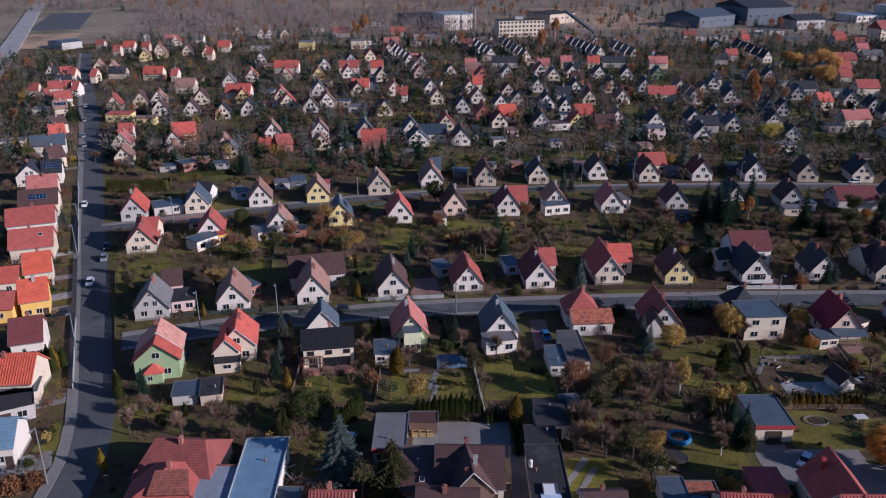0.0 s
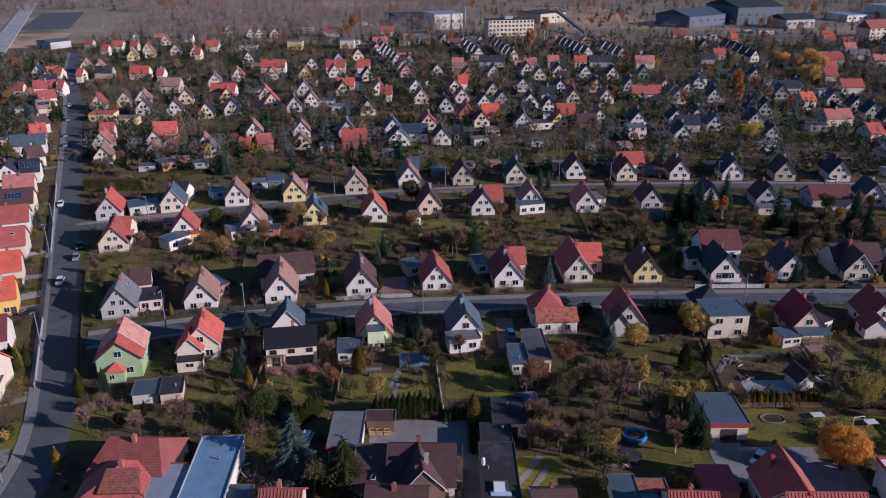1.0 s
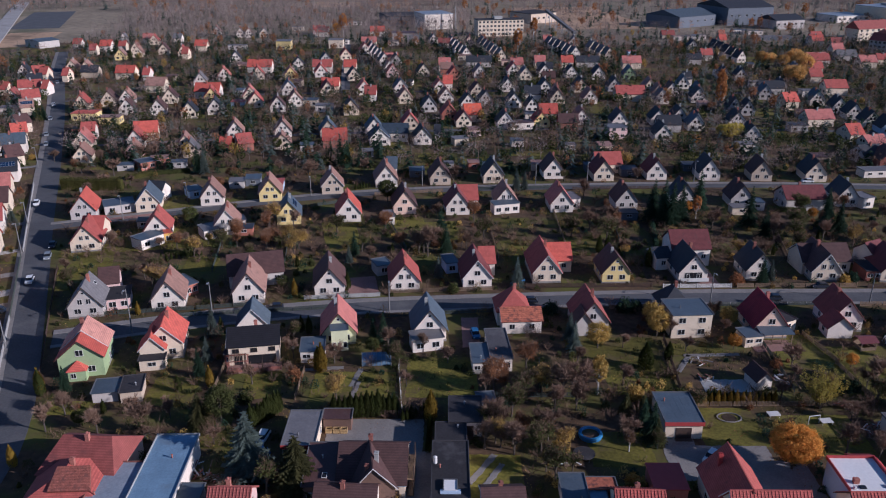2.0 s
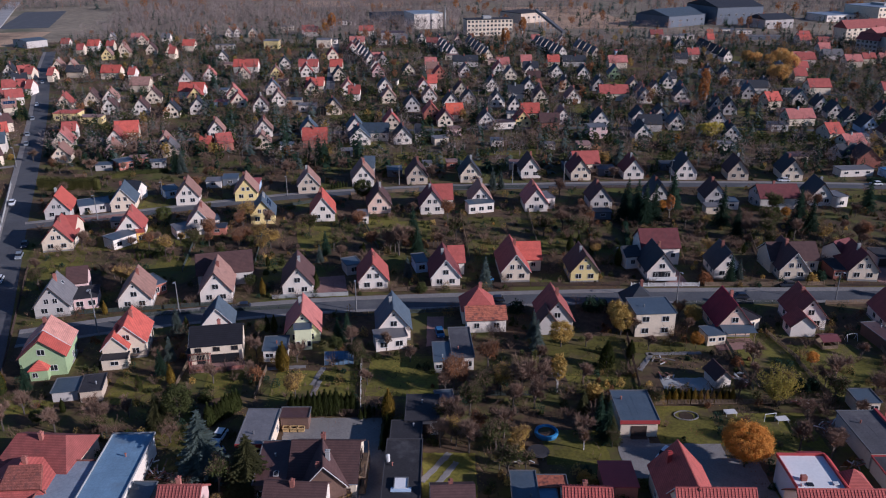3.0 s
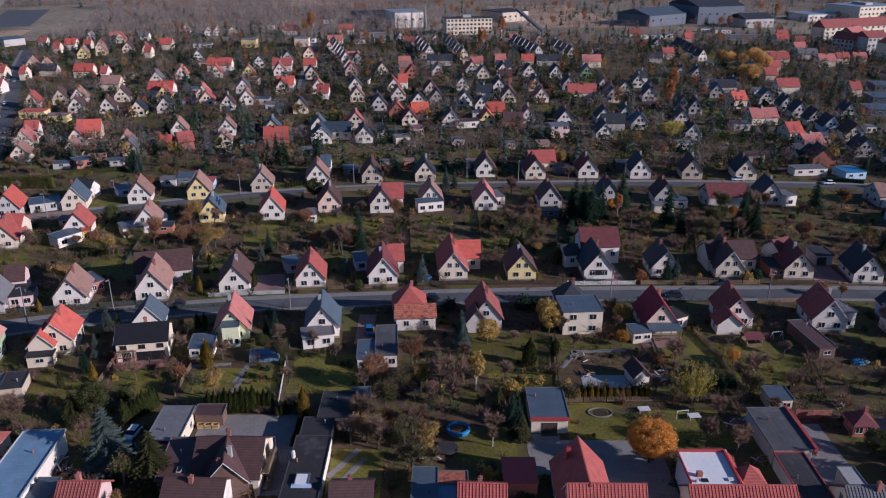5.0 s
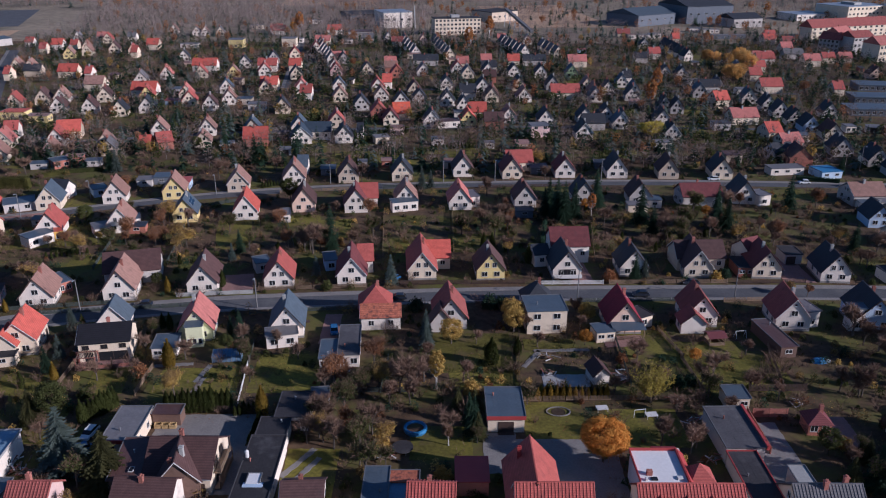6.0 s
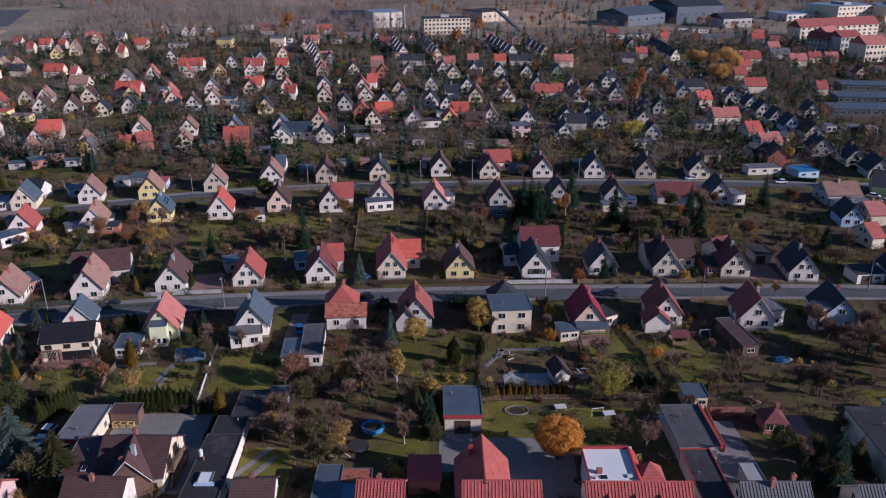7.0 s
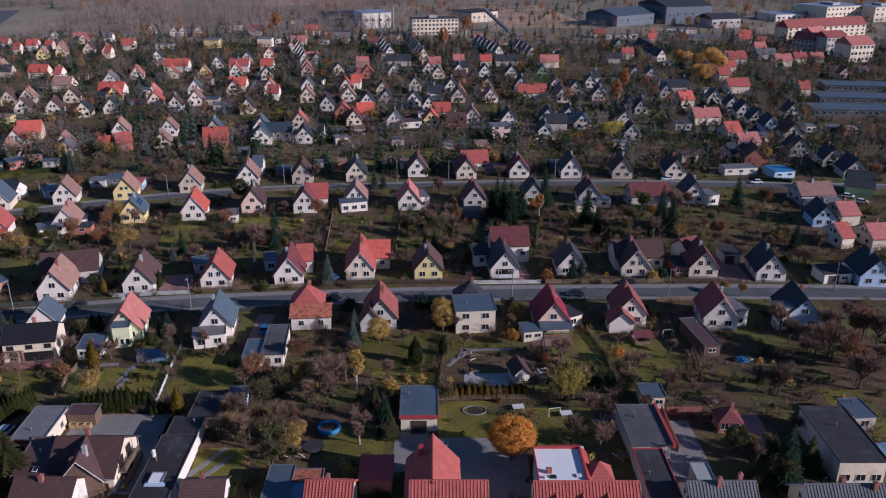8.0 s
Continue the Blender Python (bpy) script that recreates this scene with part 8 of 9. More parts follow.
surface('driveway', 21.1, 159.5, 0.9, 3.9, 14.2, COBBLE, 'reddish block-paved drive beside a house', 'driveway', 0.062)
surface('driveway', -5.9, 184.0, 11.0, 7.6, 11.0, COBBLE, 'reddish block-paved drive beside a house', 'driveway', 0.066)
surface('driveway', 138.5, 195.7, 1.0, 8.0, 18.9, COBBLE, 'reddish block-paved drive beside a house', 'driveway', 0.08)
surface('driveway', 82.2, 192.1, 4.7, 5.4, 13.5, COBBLE, 'reddish block-paved drive beside a house', 'driveway', 0.03)
surface('yard', 71.5, 137.7, 0.9, 9.5, 4.7, CONCRETE, 'grey concrete slab in a garden', 'yard', 0.034)
surface('lawn', 67.4, 123.6, 0.9, 11.5, 12.1, LAWN, 'short green autumn lawn in a back garden', 'lawn', 0.028)
surface('lawn', 84.1, 121.5, 0.9, 13.3, 12.2, LAWN, 'short green autumn lawn in a back garden', 'lawn', 0.032)
surface('lawn', 15.0, 140.1, 0.9, 14.3, 15.5, LAWN, 'short green autumn lawn in a back garden', 'lawn', 0.036)
surface('lawn', -2.5, 136.9, 0.9, 16.5, 9.6, LAWN, 'short green autumn lawn in a back garden', 'lawn', 0.04)
surface('lawn', -20.5, 136.1, 8.7, 7.4, 9.6, LAWN, 'short green autumn lawn in a back garden', 'lawn', 0.044)
surface('lawn', -37.7, 133.8, 0.9, 9.1, 10.4, LAWN, 'short green autumn lawn in a back garden', 'lawn', 0.048)
surface('lawn', 51.6, 148.9, 0.9, 19.6, 17.0, LAWN, 'short green autumn lawn in a back garden', 'lawn', 0.052)
surface('lawn', 91.6, 151.9, 0.9, 11.2, 15.0, LAWN, 'short green autumn lawn in a back garden', 'lawn', 0.056)
surface('lawn', 103.8, 144.0, 0.9, 16.6, 20.5, LAWN, 'short green autumn lawn in a back garden', 'lawn', 0.06)
surface('lawn', 54.5, 140.5, 5.3, 13.5, 11.9, LAWN, 'short green autumn lawn in a back garden', 'lawn', 0.02)
surface('lawn', -27.0, 121.6, 0.9, 7.4, 12.5, LAWN, 'short green autumn lawn in a back garden', 'lawn', 0.024)
surface('lawn', -55.8, 127.5, 1.0, 9.9, 4.7, LAWN, 'short green autumn lawn in a back garden', 'lawn', 0.028)
surface('lawn', -15.9, 219.6, 13.1, 10.2, 24.7, LAWN, 'short green autumn lawn in a back garden', 'lawn', 0.032)
surface('lawn', 2.0, 231.0, 7.5, 12.0, 10.0, LAWN, 'short green autumn lawn in a back garden', 'lawn', 0.036)
surface('lawn', 13.0, 224.0, 7.5, 11.0, 16.0, LAWN, 'short green autumn lawn in a back garden', 'lawn', 0.04)
surface('lawn', 37.5, 211.0, 5.2, 13.0, 11.0, LAWN, 'short green autumn lawn in a back garden', 'lawn', 0.04)
surface('lawn', 54.0, 213.0, 4.0, 12.0, 14.0, LAWN, 'short green autumn lawn in a back garden', 'lawn', 0.044)
surface('lawn', 35.5, 231.5, 5.2, 11.0, 9.0, LAWN, 'short green autumn lawn in a back garden', 'lawn', 0.036)
surface('lawn', 52.0, 231.0, 5.2, 14.0, 7.0, LAWN, 'short green autumn lawn in a back garden', 'lawn', 0.032)
surface('lawn', -66.3, 217.0, 10.1, 27.4, 18.9, LAWN, 'short green autumn lawn in a back garden', 'lawn', 0.044)
surface('lawn', -50.8, 197.3, 6.0, 8.7, 10.2, LAWN, 'short green autumn lawn in a back garden', 'lawn', 0.048)
surface('lawn', -86.0, 206.4, 17.9, 14.3, 6.9, LAWN, 'short green autumn lawn in a back garden', 'lawn', 0.052)
surface('lawn', -14.4, 320.0, 7.6, 23.6, 20.7, LAWN, 'short green autumn lawn in a back garden', 'lawn', 0.056)
surface('lawn', 12.5, 301.8, 5.3, 21.3, 24.3, LAWN, 'short green autumn lawn in a back garden', 'lawn', 0.06)
surface('lawn', 51.4, 316.8, 7.1, 25.3, 11.2, LAWN, 'short green autumn lawn in a back garden', 'lawn', 0.02)
surface('lawn', -73.0, 249.2, 8.4, 8.7, 16.3, LAWN, 'short green autumn lawn in a back garden', 'lawn', 0.024)
surface('lawn', 112.4, 341.7, 1.3, 9.7, 15.2, LAWN, 'short green autumn lawn in a back garden', 'lawn', 0.028)
surface('lawn', 165.7, 353.4, 1.4, 22.5, 16.1, LAWN, 'short green autumn lawn in a back garden', 'lawn', 0.032)
surface('lawn', 160.5, 259.2, 6.5, 31.9, 11.3, LAWN, 'short green autumn lawn in a back garden', 'lawn', 0.036)
surface('lawn', 141.0, 125.8, 0.3, 8.1, 16.9, LAWN, 'short green autumn lawn in a back garden', 'lawn', 0.04)
surface('lawn', -82.2, 198.2, 17.1, 13.3, 14.4, LAWN, 'short green autumn lawn in a back garden', 'lawn', 0.044)
surface('lawn', -81.6, 185.2, 19.4, 5.3, 11.1, LAWN, 'short green autumn lawn in a back garden', 'lawn', 0.048)
surface('lawn', -102.9, 207.2, 1.0, 5.3, 21.2, LAWN, 'short green autumn lawn in a back garden', 'lawn', 0.052)
surface('lawn', -69.1, 119.3, 1.0, 4.4, 9.4, LAWN, 'short green autumn lawn in a back garden', 'lawn', 0.056)
surface('lawn', 69.7, 152.5, 0.9, 10.9, 5.0, LAWN, 'short green autumn lawn in a back garden', 'lawn', 0.06)
surface('lawn', 113.1, 142.1, 0.3, 7.9, 16.0, LAWN, 'short green autumn lawn in a back garden', 'lawn', 0.02)
surface('lawn', 219.9, 538.9, 1.7, 28.1, 81.4, LAWN, 'short green autumn lawn in a back garden', 'lawn', 0.024)
surface('lawn', 172.8, 395.2, 1.4, 22.1, 19.7, LAWN, 'short green autumn lawn in a back garden', 'lawn', 0.028)
surface('lawn', 89.5, 403.4, 1.5, 11.2, 27.5, LAWN, 'short green autumn lawn in a back garden', 'lawn', 0.032)
surface('lawn', -270.0, 630.3, 2.0, 20.9, 48.6, LAWN, 'short green autumn lawn in a back garden', 'lawn', 0.036)
surface('field', -332.4, 658.1, 13.8, 41.5, 95.4, FIELD, 'dry brown open field', 'field', 0.05)
surface('lorry_park', -385.9, 808.4, 19.0, 41.7, 163.7, ASPHALT, 'dark asphalt lorry park', 'lorry_park', 0.054)
surface('field', 141.6, 851.6, 7.5, 94.5, 216.1, FIELD, 'dry orange-brown reed field', 'field', 0.048)
surface('field', -91.6, 986.6, 2.7, 115.9, 75.3, FIELD, 'dry orange-brown reed field', 'field', 0.052)
ribbon('railway', [(-247.2, 399.6), (-319.6, 572.8), (-390.4, 736.9), (-501.0, 990.9)], 7, -7, 0.9, GRAVEL, 'pale gravel railway bed crossing the fields', 'railway', thick=1.0)

# drives west of the long road
ribbon('driveway', [(-77.9, 129.3), (-72.2, 132.2)], 1.8, -1.8, 0.07, PAVING, 'pale concrete drive beside a house', 'driveway')
ribbon('driveway', [(-73.8, 109.5), (-66.7, 112.7)], 2.6, -2.6, 0.07, PAVING, 'pale concrete forecourt before a house', 'driveway')
ribbon('driveway', [(-93.7, 169.3), (-89.0, 171.6)], 1.5, -1.5, 0.07, PAVING, 'pale concrete drive beside a house', 'driveway')
ribbon('driveway', [(-101.9, 187.7), (-97.2, 189.9)], 1.4, -1.4, 0.07, PAVING, 'pale concrete drive beside a house', 'driveway')
ribbon('driveway', [(-109.1, 203.7), (-104.2, 206.3)], 1.2, -1.2, 0.07, CONCRETE, 'pale concrete drive beside a house', 'driveway')
ribbon('driveway', [(-96.9, 176.2), (-92.5, 178.9)], 1.9, -1.9, 0.07, GRAVEL, 'pale gravel rock garden with low shrubs', 'driveway')
ribbon('driveway', [(-146.4, 288.4), (-141.5, 290.8)], 1.3, -1.3, 0.07, PAVING, 'pale concrete drive beside a house', 'driveway')
ribbon('driveway', [(-118.0, 226.2), (-113.7, 228.3)], 1.2, -1.2, 0.07, PAVING, 'pale concrete drive beside a house', 'driveway')
ribbon('driveway', [(-160.6, 319.9), (-155.7, 323.7)], 1.3, -1.3, 0.07, PAVING, 'pale concrete drive beside a house', 'driveway')

# garden fences
fence(-70.2, 165.1, -31.2, 171.8, 'wire', 1.2)
fence(-19.2, 175.8, -0.9, 178.0, 'wall', 1.0)
fence(0.3, 179.4, 27.1, 181.9, 'wood', 1.2)
fence(35.6, 183.4, 67.3, 184.6, 'dark', 1.3)
fence(70.1, 184.0, 87.4, 184.6, 'white', 1.2)
fence(88.9, 184.6, 119.3, 185.5, 'wood', 1.3)
fence(122.0, 185.2, 139.6, 185.9, 'dark', 1.2)
fence(61.8, 135.2, 62.7, 146.3, 'dark', 1.6)
fence(62.7, 146.3, 63.5, 156.2, 'dark', 1.6)
fence(7.6, 128.3, 6.1, 143.0, 'white', 1.0)
fence(6.1, 143.0, 5.4, 152.7, 'wire', 1.0)
fence(-13.1, 131.0, -13.1, 141.6, 'wood', 1.4)
fence(-2.1, 125.3, 11.6, 125.5, 'dark', 1.6)
fence(21.8, 132.5, 40.5, 132.8, 'wire', 1.3)
fence(61.4, 129.9, 97.3, 130.9, 'wood', 1.2)
fence(97.0, 146.8, 98.0, 132.7, 'wood', 1.2)
fence(95.1, 159.4, 97.6, 146.8, 'wood', 1.2)
fence(-47.8, 165.5, -11.9, 170.6, 'wire', 1.2)
fence(1.0, 166.3, 27.4, 169.7, 'wire', 1.2)
fence(54.4, 171.7, 68.2, 172.8, 'wood', 1.2)
fence(79.2, 173.7, 106.9, 174.8, 'wire', 1.2)
fence(114.9, 174.3, 126.1, 175.1, 'wood', 1.3)
fence(-63.8, 132.8, -87.9, 193.1, 'dark', 1.3)
fence(-72.9, 134.6, -85.3, 163.6, 'wall', 1.2)
fence(-85.3, 163.6, -101.4, 200.6, 'wire', 1.2)
fence(-102.9, 204.7, -130.7, 267.3, 'wall', 1.2)
fence(111.0, 125.2, 104.6, 125.2, 'brick', 1.8)
fence(103.7, 113.8, 103.8, 126.1, 'brick', 1.5)
fence(118.2, 134.1, 106.8, 133.7, 'dark', 1.8)
fence(17.3, 112.0, 17.9, 121.1, 'wall', 1.2)
fence(1.6, 125.4, -6.8, 125.3, 'dark', 1.6)
fence(-34.8, 242.5, -16.2, 251.5, 'wire', 1.2)
fence(-9.6, 257.7, 13.2, 262.5, 'wood', 1.2)
fence(24.9, 264.7, 52.6, 267.2, 'wire', 1.2)
fence(58.4, 265.4, 94.2, 267.5, 'dark', 1.2)
fence(3.9, 208.9, -5.2, 240.3, 'wire', 1.2)
fence(29.6, 203.1, 27.4, 238.2, 'wood', 1.2)
fence(49.3, 205.5, 49.1, 241.4, 'wood', 1.2)
fence(64.9, 210.1, 66.7, 244.5, 'wire', 1.2)
fence(-28.1, 196.1, -32.0, 224.3, 'wire', 1.2)
fence(-46.4, 192.0, -50.1, 216.8, 'wire', 1.2)
fence(87.7, 198.2, 91.6, 229.1, 'wood', 1.2)
fence(108.9, 202.5, 115.7, 234.7, 'wood', 1.2)
fence(-29.5, 133.8, -30.0, 144.8, 'wood', 1.3)
fence(35.1, 145.8, 34.4, 132.7, 'wire', 1.2)
fence(84.8, 156.6, 84.1, 135.5, 'wire', 1.2)
fence(118.2, 157.1, 114.4, 136.0, 'wood', 1.3)

# clipped hedges
hedge(-118.2, 262.3, -97.5, 262.7, 3.0, 4.2, THUJA_OLIVE, 'olive-green')
hedge(-100.7, 273.3, -93.7, 280.4, 1.6, 1.8, THUJA_OLIVE, 'olive-green')
hedge(-93.7, 280.4, -80.8, 284.3, 1.2, 1.5, LEAF_GREEN, 'dull green')
hedge(173.7, 276.9, 187.6, 272.9, 1.2, 1.6, NEEDLE, 'dark evergreen')
hedge(36.5, 263.8, 41.6, 265.2, 1.2, 1.6, NEEDLE, 'dark evergreen')
hedge(13.9, 255.9, 20.7, 259.7, 1.2, 1.5, NEEDLE, 'dark evergreen')
hedge(118.0, 244.8, 129.5, 242.7, 1.4, 1.6, LEAF_GREEN, 'dull green')
hedge(-63.3, 204.5, -53.6, 203.5, 1.0, 1.2, LEAF_GREEN, 'dull green')
hedge(78.2, 233.2, 74.9, 212.1, 1.2, 1.8, NEEDLE, 'dark evergreen')

# garden things
garden_pool(41.8, 120.1)
for i in range(3):
    crate(-5.0 + i * 1.35, 120.5, 2)
trampoline(39.8, 114.2)
goal_frame(83.4, 124.8)
garden_table(85.6, 124.8)
stone_ring(68.5, 126.4)
greenhouse(1.3, 145.3, 6)
wood_pile(83.2, 140.2, 25)
wood_pile(68.4, 146.4, -10)
wood_pile(26.4, 140.0, 40)
garden_table(76.8, 126.9)
wood_pile(91.3, 130.6, 10)
swing(112.9, 156.5)
greenhouse(137.1, 112.4, 10)
wood_pile(-22.4, 106.9, 20)
wood_pile(-24.4, 108.3, -30)
tarp_heap(125.8, 145.8, 8)
garden_path(-2.1, 134.2, 84, 8.0)
garden_path(-2.3, 139.5, 80, 7.0)
garden_path(72.2, 150.0, 3, 12.0)
garden_path(65.4, 146.3, 60, 8.0)
garden_path(22.2, 110.5, 60, 9.0)
garden_path(23.8, 108.3, 62, 8.0)
garden_path(-9.4, 142.8, 8, 8.0)
wood_pile(93.7, 123.7, 30)
wood_pile(92.5, 121.0, 70)
wood_pile(93.2, 111.9, 10)
wood_pile(114.8, 129.6, 15)
wood_pile(68.3, 140.0, 20)
wood_pile(83.6, 137.6, -20)
wood_pile(-26.7, 109.3, 10)
wood_pile(36.7, 111.8, 10)

# small sheds among the farther gardens
shed(-148.0, 341.8, -2.5, 3.6, 3.2, 2.7, 4)
shed(210.0, 532.6, -6.7, 5.1, 3.8, 2.5, 1)
shed(237.3, 350.5, -11.4, 5.6, 3.8, 2.5, 2)
shed(93.2, 366.7, 5.6, 6.4, 5.6, 2.4, 5)
shed(35.7, 489.0, -7.7, 4.9, 3.3, 3.1, 4)
shed(-44.0, 264.4, 4.9, 4.2, 5.3, 2.5, 6)
shed(-8.9, 464.4, -8.1, 4.2, 5.4, 2.3, 0)
shed(301.1, 418.4, 0.5, 5.6, 5.1, 2.4, 3)
shed(192.6, 284.5, 3.2, 4.8, 3.6, 2.7, 5)
shed(-150.9, 476.4, -4.2, 6.4, 5.1, 2.5, 3)
shed(210.1, 303.3, -5.0, 3.1, 4.1, 2.4, 4)
shed(329.0, 510.4, -11.6, 4.2, 5.9, 3.0, 6)
shed(288.7, 553.1, 4.3, 3.3, 4.9, 3.1, 4)
shed(-17.2, 308.1, 11.1, 4.3, 3.0, 2.3, 2)
shed(185.2, 385.4, 11.9, 5.3, 4.3, 2.5, 3)
shed(-145.9, 300.4, 5.7, 5.4, 5.9, 2.8, 7)
shed(-72.9, 458.9, -11.1, 6.3, 3.9, 3.2, 3)
shed(-109.1, 423.5, -2.1, 3.1, 4.3, 2.5, 6)
shed(31.0, 542.9, -11.2, 4.0, 3.7, 2.5, 3)
shed(-92.7, 403.0, -4.2, 6.6, 3.9, 2.4, 6)
shed(144.2, 587.4, 8.9, 5.9, 3.1, 2.6, 6)
shed(198.0, 333.3, 9.6, 6.7, 4.0, 2.9, 5)
shed(51.0, 537.4, 3.7, 5.7, 3.8, 3.1, 7)
shed(216.4, 287.1, 11.1, 5.7, 3.1, 3.1, 2)
shed(-119.7, 521.2, 8.6, 6.5, 5.1, 2.7, 7)
shed(310.0, 514.3, -6.8, 3.0, 5.8, 2.3, 4)
shed(158.2, 301.2, 6.8, 6.5, 4.7, 3.1, 3)
shed(78.0, 316.7, 7.6, 5.2, 5.4, 3.1, 7)
shed(-141.7, 270.9, 2.3, 5.0, 5.6, 2.8, 2)
shed(-127.1, 276.0, 9.1, 6.6, 3.9, 2.6, 1)
shed(49.2, 290.8, -2.9, 6.1, 3.9, 2.5, 7)
shed(-37.2, 551.2, -10.1, 6.7, 5.4, 2.6, 6)
shed(142.5, 402.6, -1.3, 5.5, 5.8, 2.9, 7)
shed(188.8, 404.8, -8.0, 6.5, 3.5, 2.4, 7)
keep_clear(41.8, 120.5, 5.5)
keep_clear(40.0, 114.6, 4.5)
keep_clear(45.8, 113.8, 4)
keep_clear(22.2, 111.2, 5)
keep_clear(25.7, 108.2, 4)
keep_clear(68.5, 126.4, 4.5)
keep_clear(84.0, 124.5, 4.5)
keep_clear(106.0, 150.0, 4.0)
keep_clear(92.0, 150.0, 4.0)

# thicker planting in the wild gardens
plant_clear('bare', 36.4, 129.1, 0.81)
plant_clear('sparse', 24.0, 121.8, 1.12)
plant_clear('bare', 35.1, 137.9, 0.77)
plant_clear('sparse', 37.2, 109.4, 0.74)
plant_clear('bare', 42.9, 113.8, 1.25)
plant_clear('rust', 27.6, 135.2, 0.95)
plant_clear('bare', 23.6, 133.3, 0.94)
plant_clear('rust', 32.3, 143.7, 1.23)
plant_clear('rust', 25.3, 134.7, 1.24)
plant_clear('bare', 25.1, 120.3, 1.16)
plant_clear('sparse', 28.1, 111.5, 0.70)
plant_clear('bare', 24.1, 122.4, 1.00)
plant_clear('bare', 39.8, 122.7, 0.95)
plant_clear('bare', 34.1, 118.9, 1.12)
plant_clear('rust', 26.6, 108.7, 1.27)
plant_clear('sparse', 23.2, 121.8, 1.21)
plant_clear('sparse', 44.7, 115.6, 1.30)
plant_clear('bare', 25.6, 116.4, 0.80)
plant_clear('rust', 37.4, 115.5, 1.10)
plant_clear('bare', 39.9, 114.3, 1.22)
plant_clear('sparse', 25.5, 110.5, 0.97)
plant_clear('sparse', 34.1, 107.4, 1.15)
plant_clear('bare', 33.5, 120.0, 0.96)
plant_clear('sparse', 28.1, 126.1, 1.19)
plant_clear('sparse', 31.1, 132.7, 1.17)
plant_clear('rust', 22.8, 113.8, 0.96)
plant_clear('sparse', 32.5, 114.1, 1.14)
plant_clear('rust', 23.4, 232.9, 1.15)
plant_clear('bare', 63.3, 223.0, 1.23)
plant_clear('sparse', 5.9, 213.4, 0.91)
plant_clear('sparse', 61.2, 215.4, 1.37)
plant_clear('bare', 65.4, 221.6, 0.92)
plant_clear('sparse', 25.9, 215.4, 1.21)
plant_clear('bare', 64.9, 229.6, 1.14)
plant_clear('sparse', 13.8, 210.2, 1.25)
plant_clear('rust', -3.3, 225.1, 1.19)
plant_clear('sparse', 51.7, 219.6, 1.29)
plant_clear('bare', 57.9, 224.9, 1.36)
plant_clear('bare', 11.7, 236.1, 0.98)
plant_clear('bare', 142.2, 215.9, 0.99)
plant_clear('sparse', 121.6, 225.6, 0.94)
plant_clear('spruce', 128.1, 224.6, 1.17)
plant_clear('rust', 167.8, 246.4, 1.34)
plant_clear('rust', 128.6, 227.0, 1.22)
plant_clear('rust', 142.5, 215.4, 1.17)
plant_clear('spruce', 108.1, 219.7, 0.97)
plant_clear('bare', 95.3, 227.5, 1.15)
plant_clear('rust', 142.6, 245.0, 0.91)
plant_clear('spruce', 106.6, 228.9, 1.31)
plant_clear('bare', 141.2, 223.7, 0.92)
plant_clear('spruce', 131.4, 223.9, 1.10)
plant_clear('bare', 138.3, 243.8, 1.20)
plant_clear('spruce', 105.7, 243.8, 1.21)
plant_clear('spruce', 129.5, 228.8, 1.29)
plant_clear('bare', 110.0, 217.8, 1.13)
plant_clear('sparse', 126.2, 240.9, 1.39)
plant_clear('spruce', 157.5, 243.1, 1.24)
plant_clear('bare', 126.6, 241.6, 0.95)
plant_clear('spruce', 95.3, 243.2, 1.39)
plant_clear('evershrub', 93.4, 135.6, 1.9)
plant_clear('evershrub', 96.0, 136.4, 1.7)
plant_clear('bare', 80.2, 132.4, 0.79)
plant_clear('bare', 106.3, 132.2, 1.05)
plant_clear('bare', 111.5, 130.7, 0.71)
plant_clear('rust', -45.5, 215.0, 1.37)
plant_clear('sparse', -48.2, 208.5, 1.01)
plant_clear('bare', -31.0, 225.0, 1.23)
plant_clear('gold', -37.7, 227.9, 1.28)
plant_clear('sparse', -17.4, 220.9, 1.26)
plant_clear('bare', -42.2, 219.6, 1.01)
plant_clear('bare', -9.3, 226.0, 0.97)
plant_clear('sparse', -51.8, 231.3, 1.22)
plant_clear('rust', -34.4, 210.9, 1.15)
plant_clear('rust', -35.8, 209.4, 1.06)
plant_clear('bare', -42.8, 126.2, 0.67)
plant_clear('bare', -46.9, 120.2, 0.58)
plant_clear('sparse', -37.2, 119.6, 0.77)
plant_clear('bare', -35.3, 125.3, 0.66)
plant_clear('bare', -36.7, 116.9, 0.60)
plant_clear('bare', -35.0, 124.4, 0.66)
plant_clear('spruce', -42.0, 311.0, 1.07)
plant_clear('bare', -33.9, 281.9, 0.87)
plant_clear('bare', -98.5, 288.7, 0.91)
plant_clear('bare', -97.0, 283.4, 0.81)
plant_clear('sparse', -75.5, 309.2, 1.05)
plant_clear('bare', -106.9, 278.7, 1.24)
plant_clear('spruce', -76.9, 282.3, 1.08)
plant_clear('bare', -35.0, 274.7, 1.25)
plant_clear('bare', -98.9, 300.4, 1.28)
plant_clear('sparse', -100.8, 289.1, 1.14)
plant_clear('bare', -36.5, 304.9, 1.16)
plant_clear('sparse', -61.8, 273.9, 0.94)
keep_clear(-368.6, 703.8, 95)
keep_clear(-333.1, 616.1, 60)
plant_clear('bare', 138.6, 153.1, 1.05)
plant_clear('rust', 155.9, 155.0, 1.58)
plant_clear('bare', 138.2, 157.4, 1.53)
plant_clear('rust', 147.4, 142.5, 1.51)
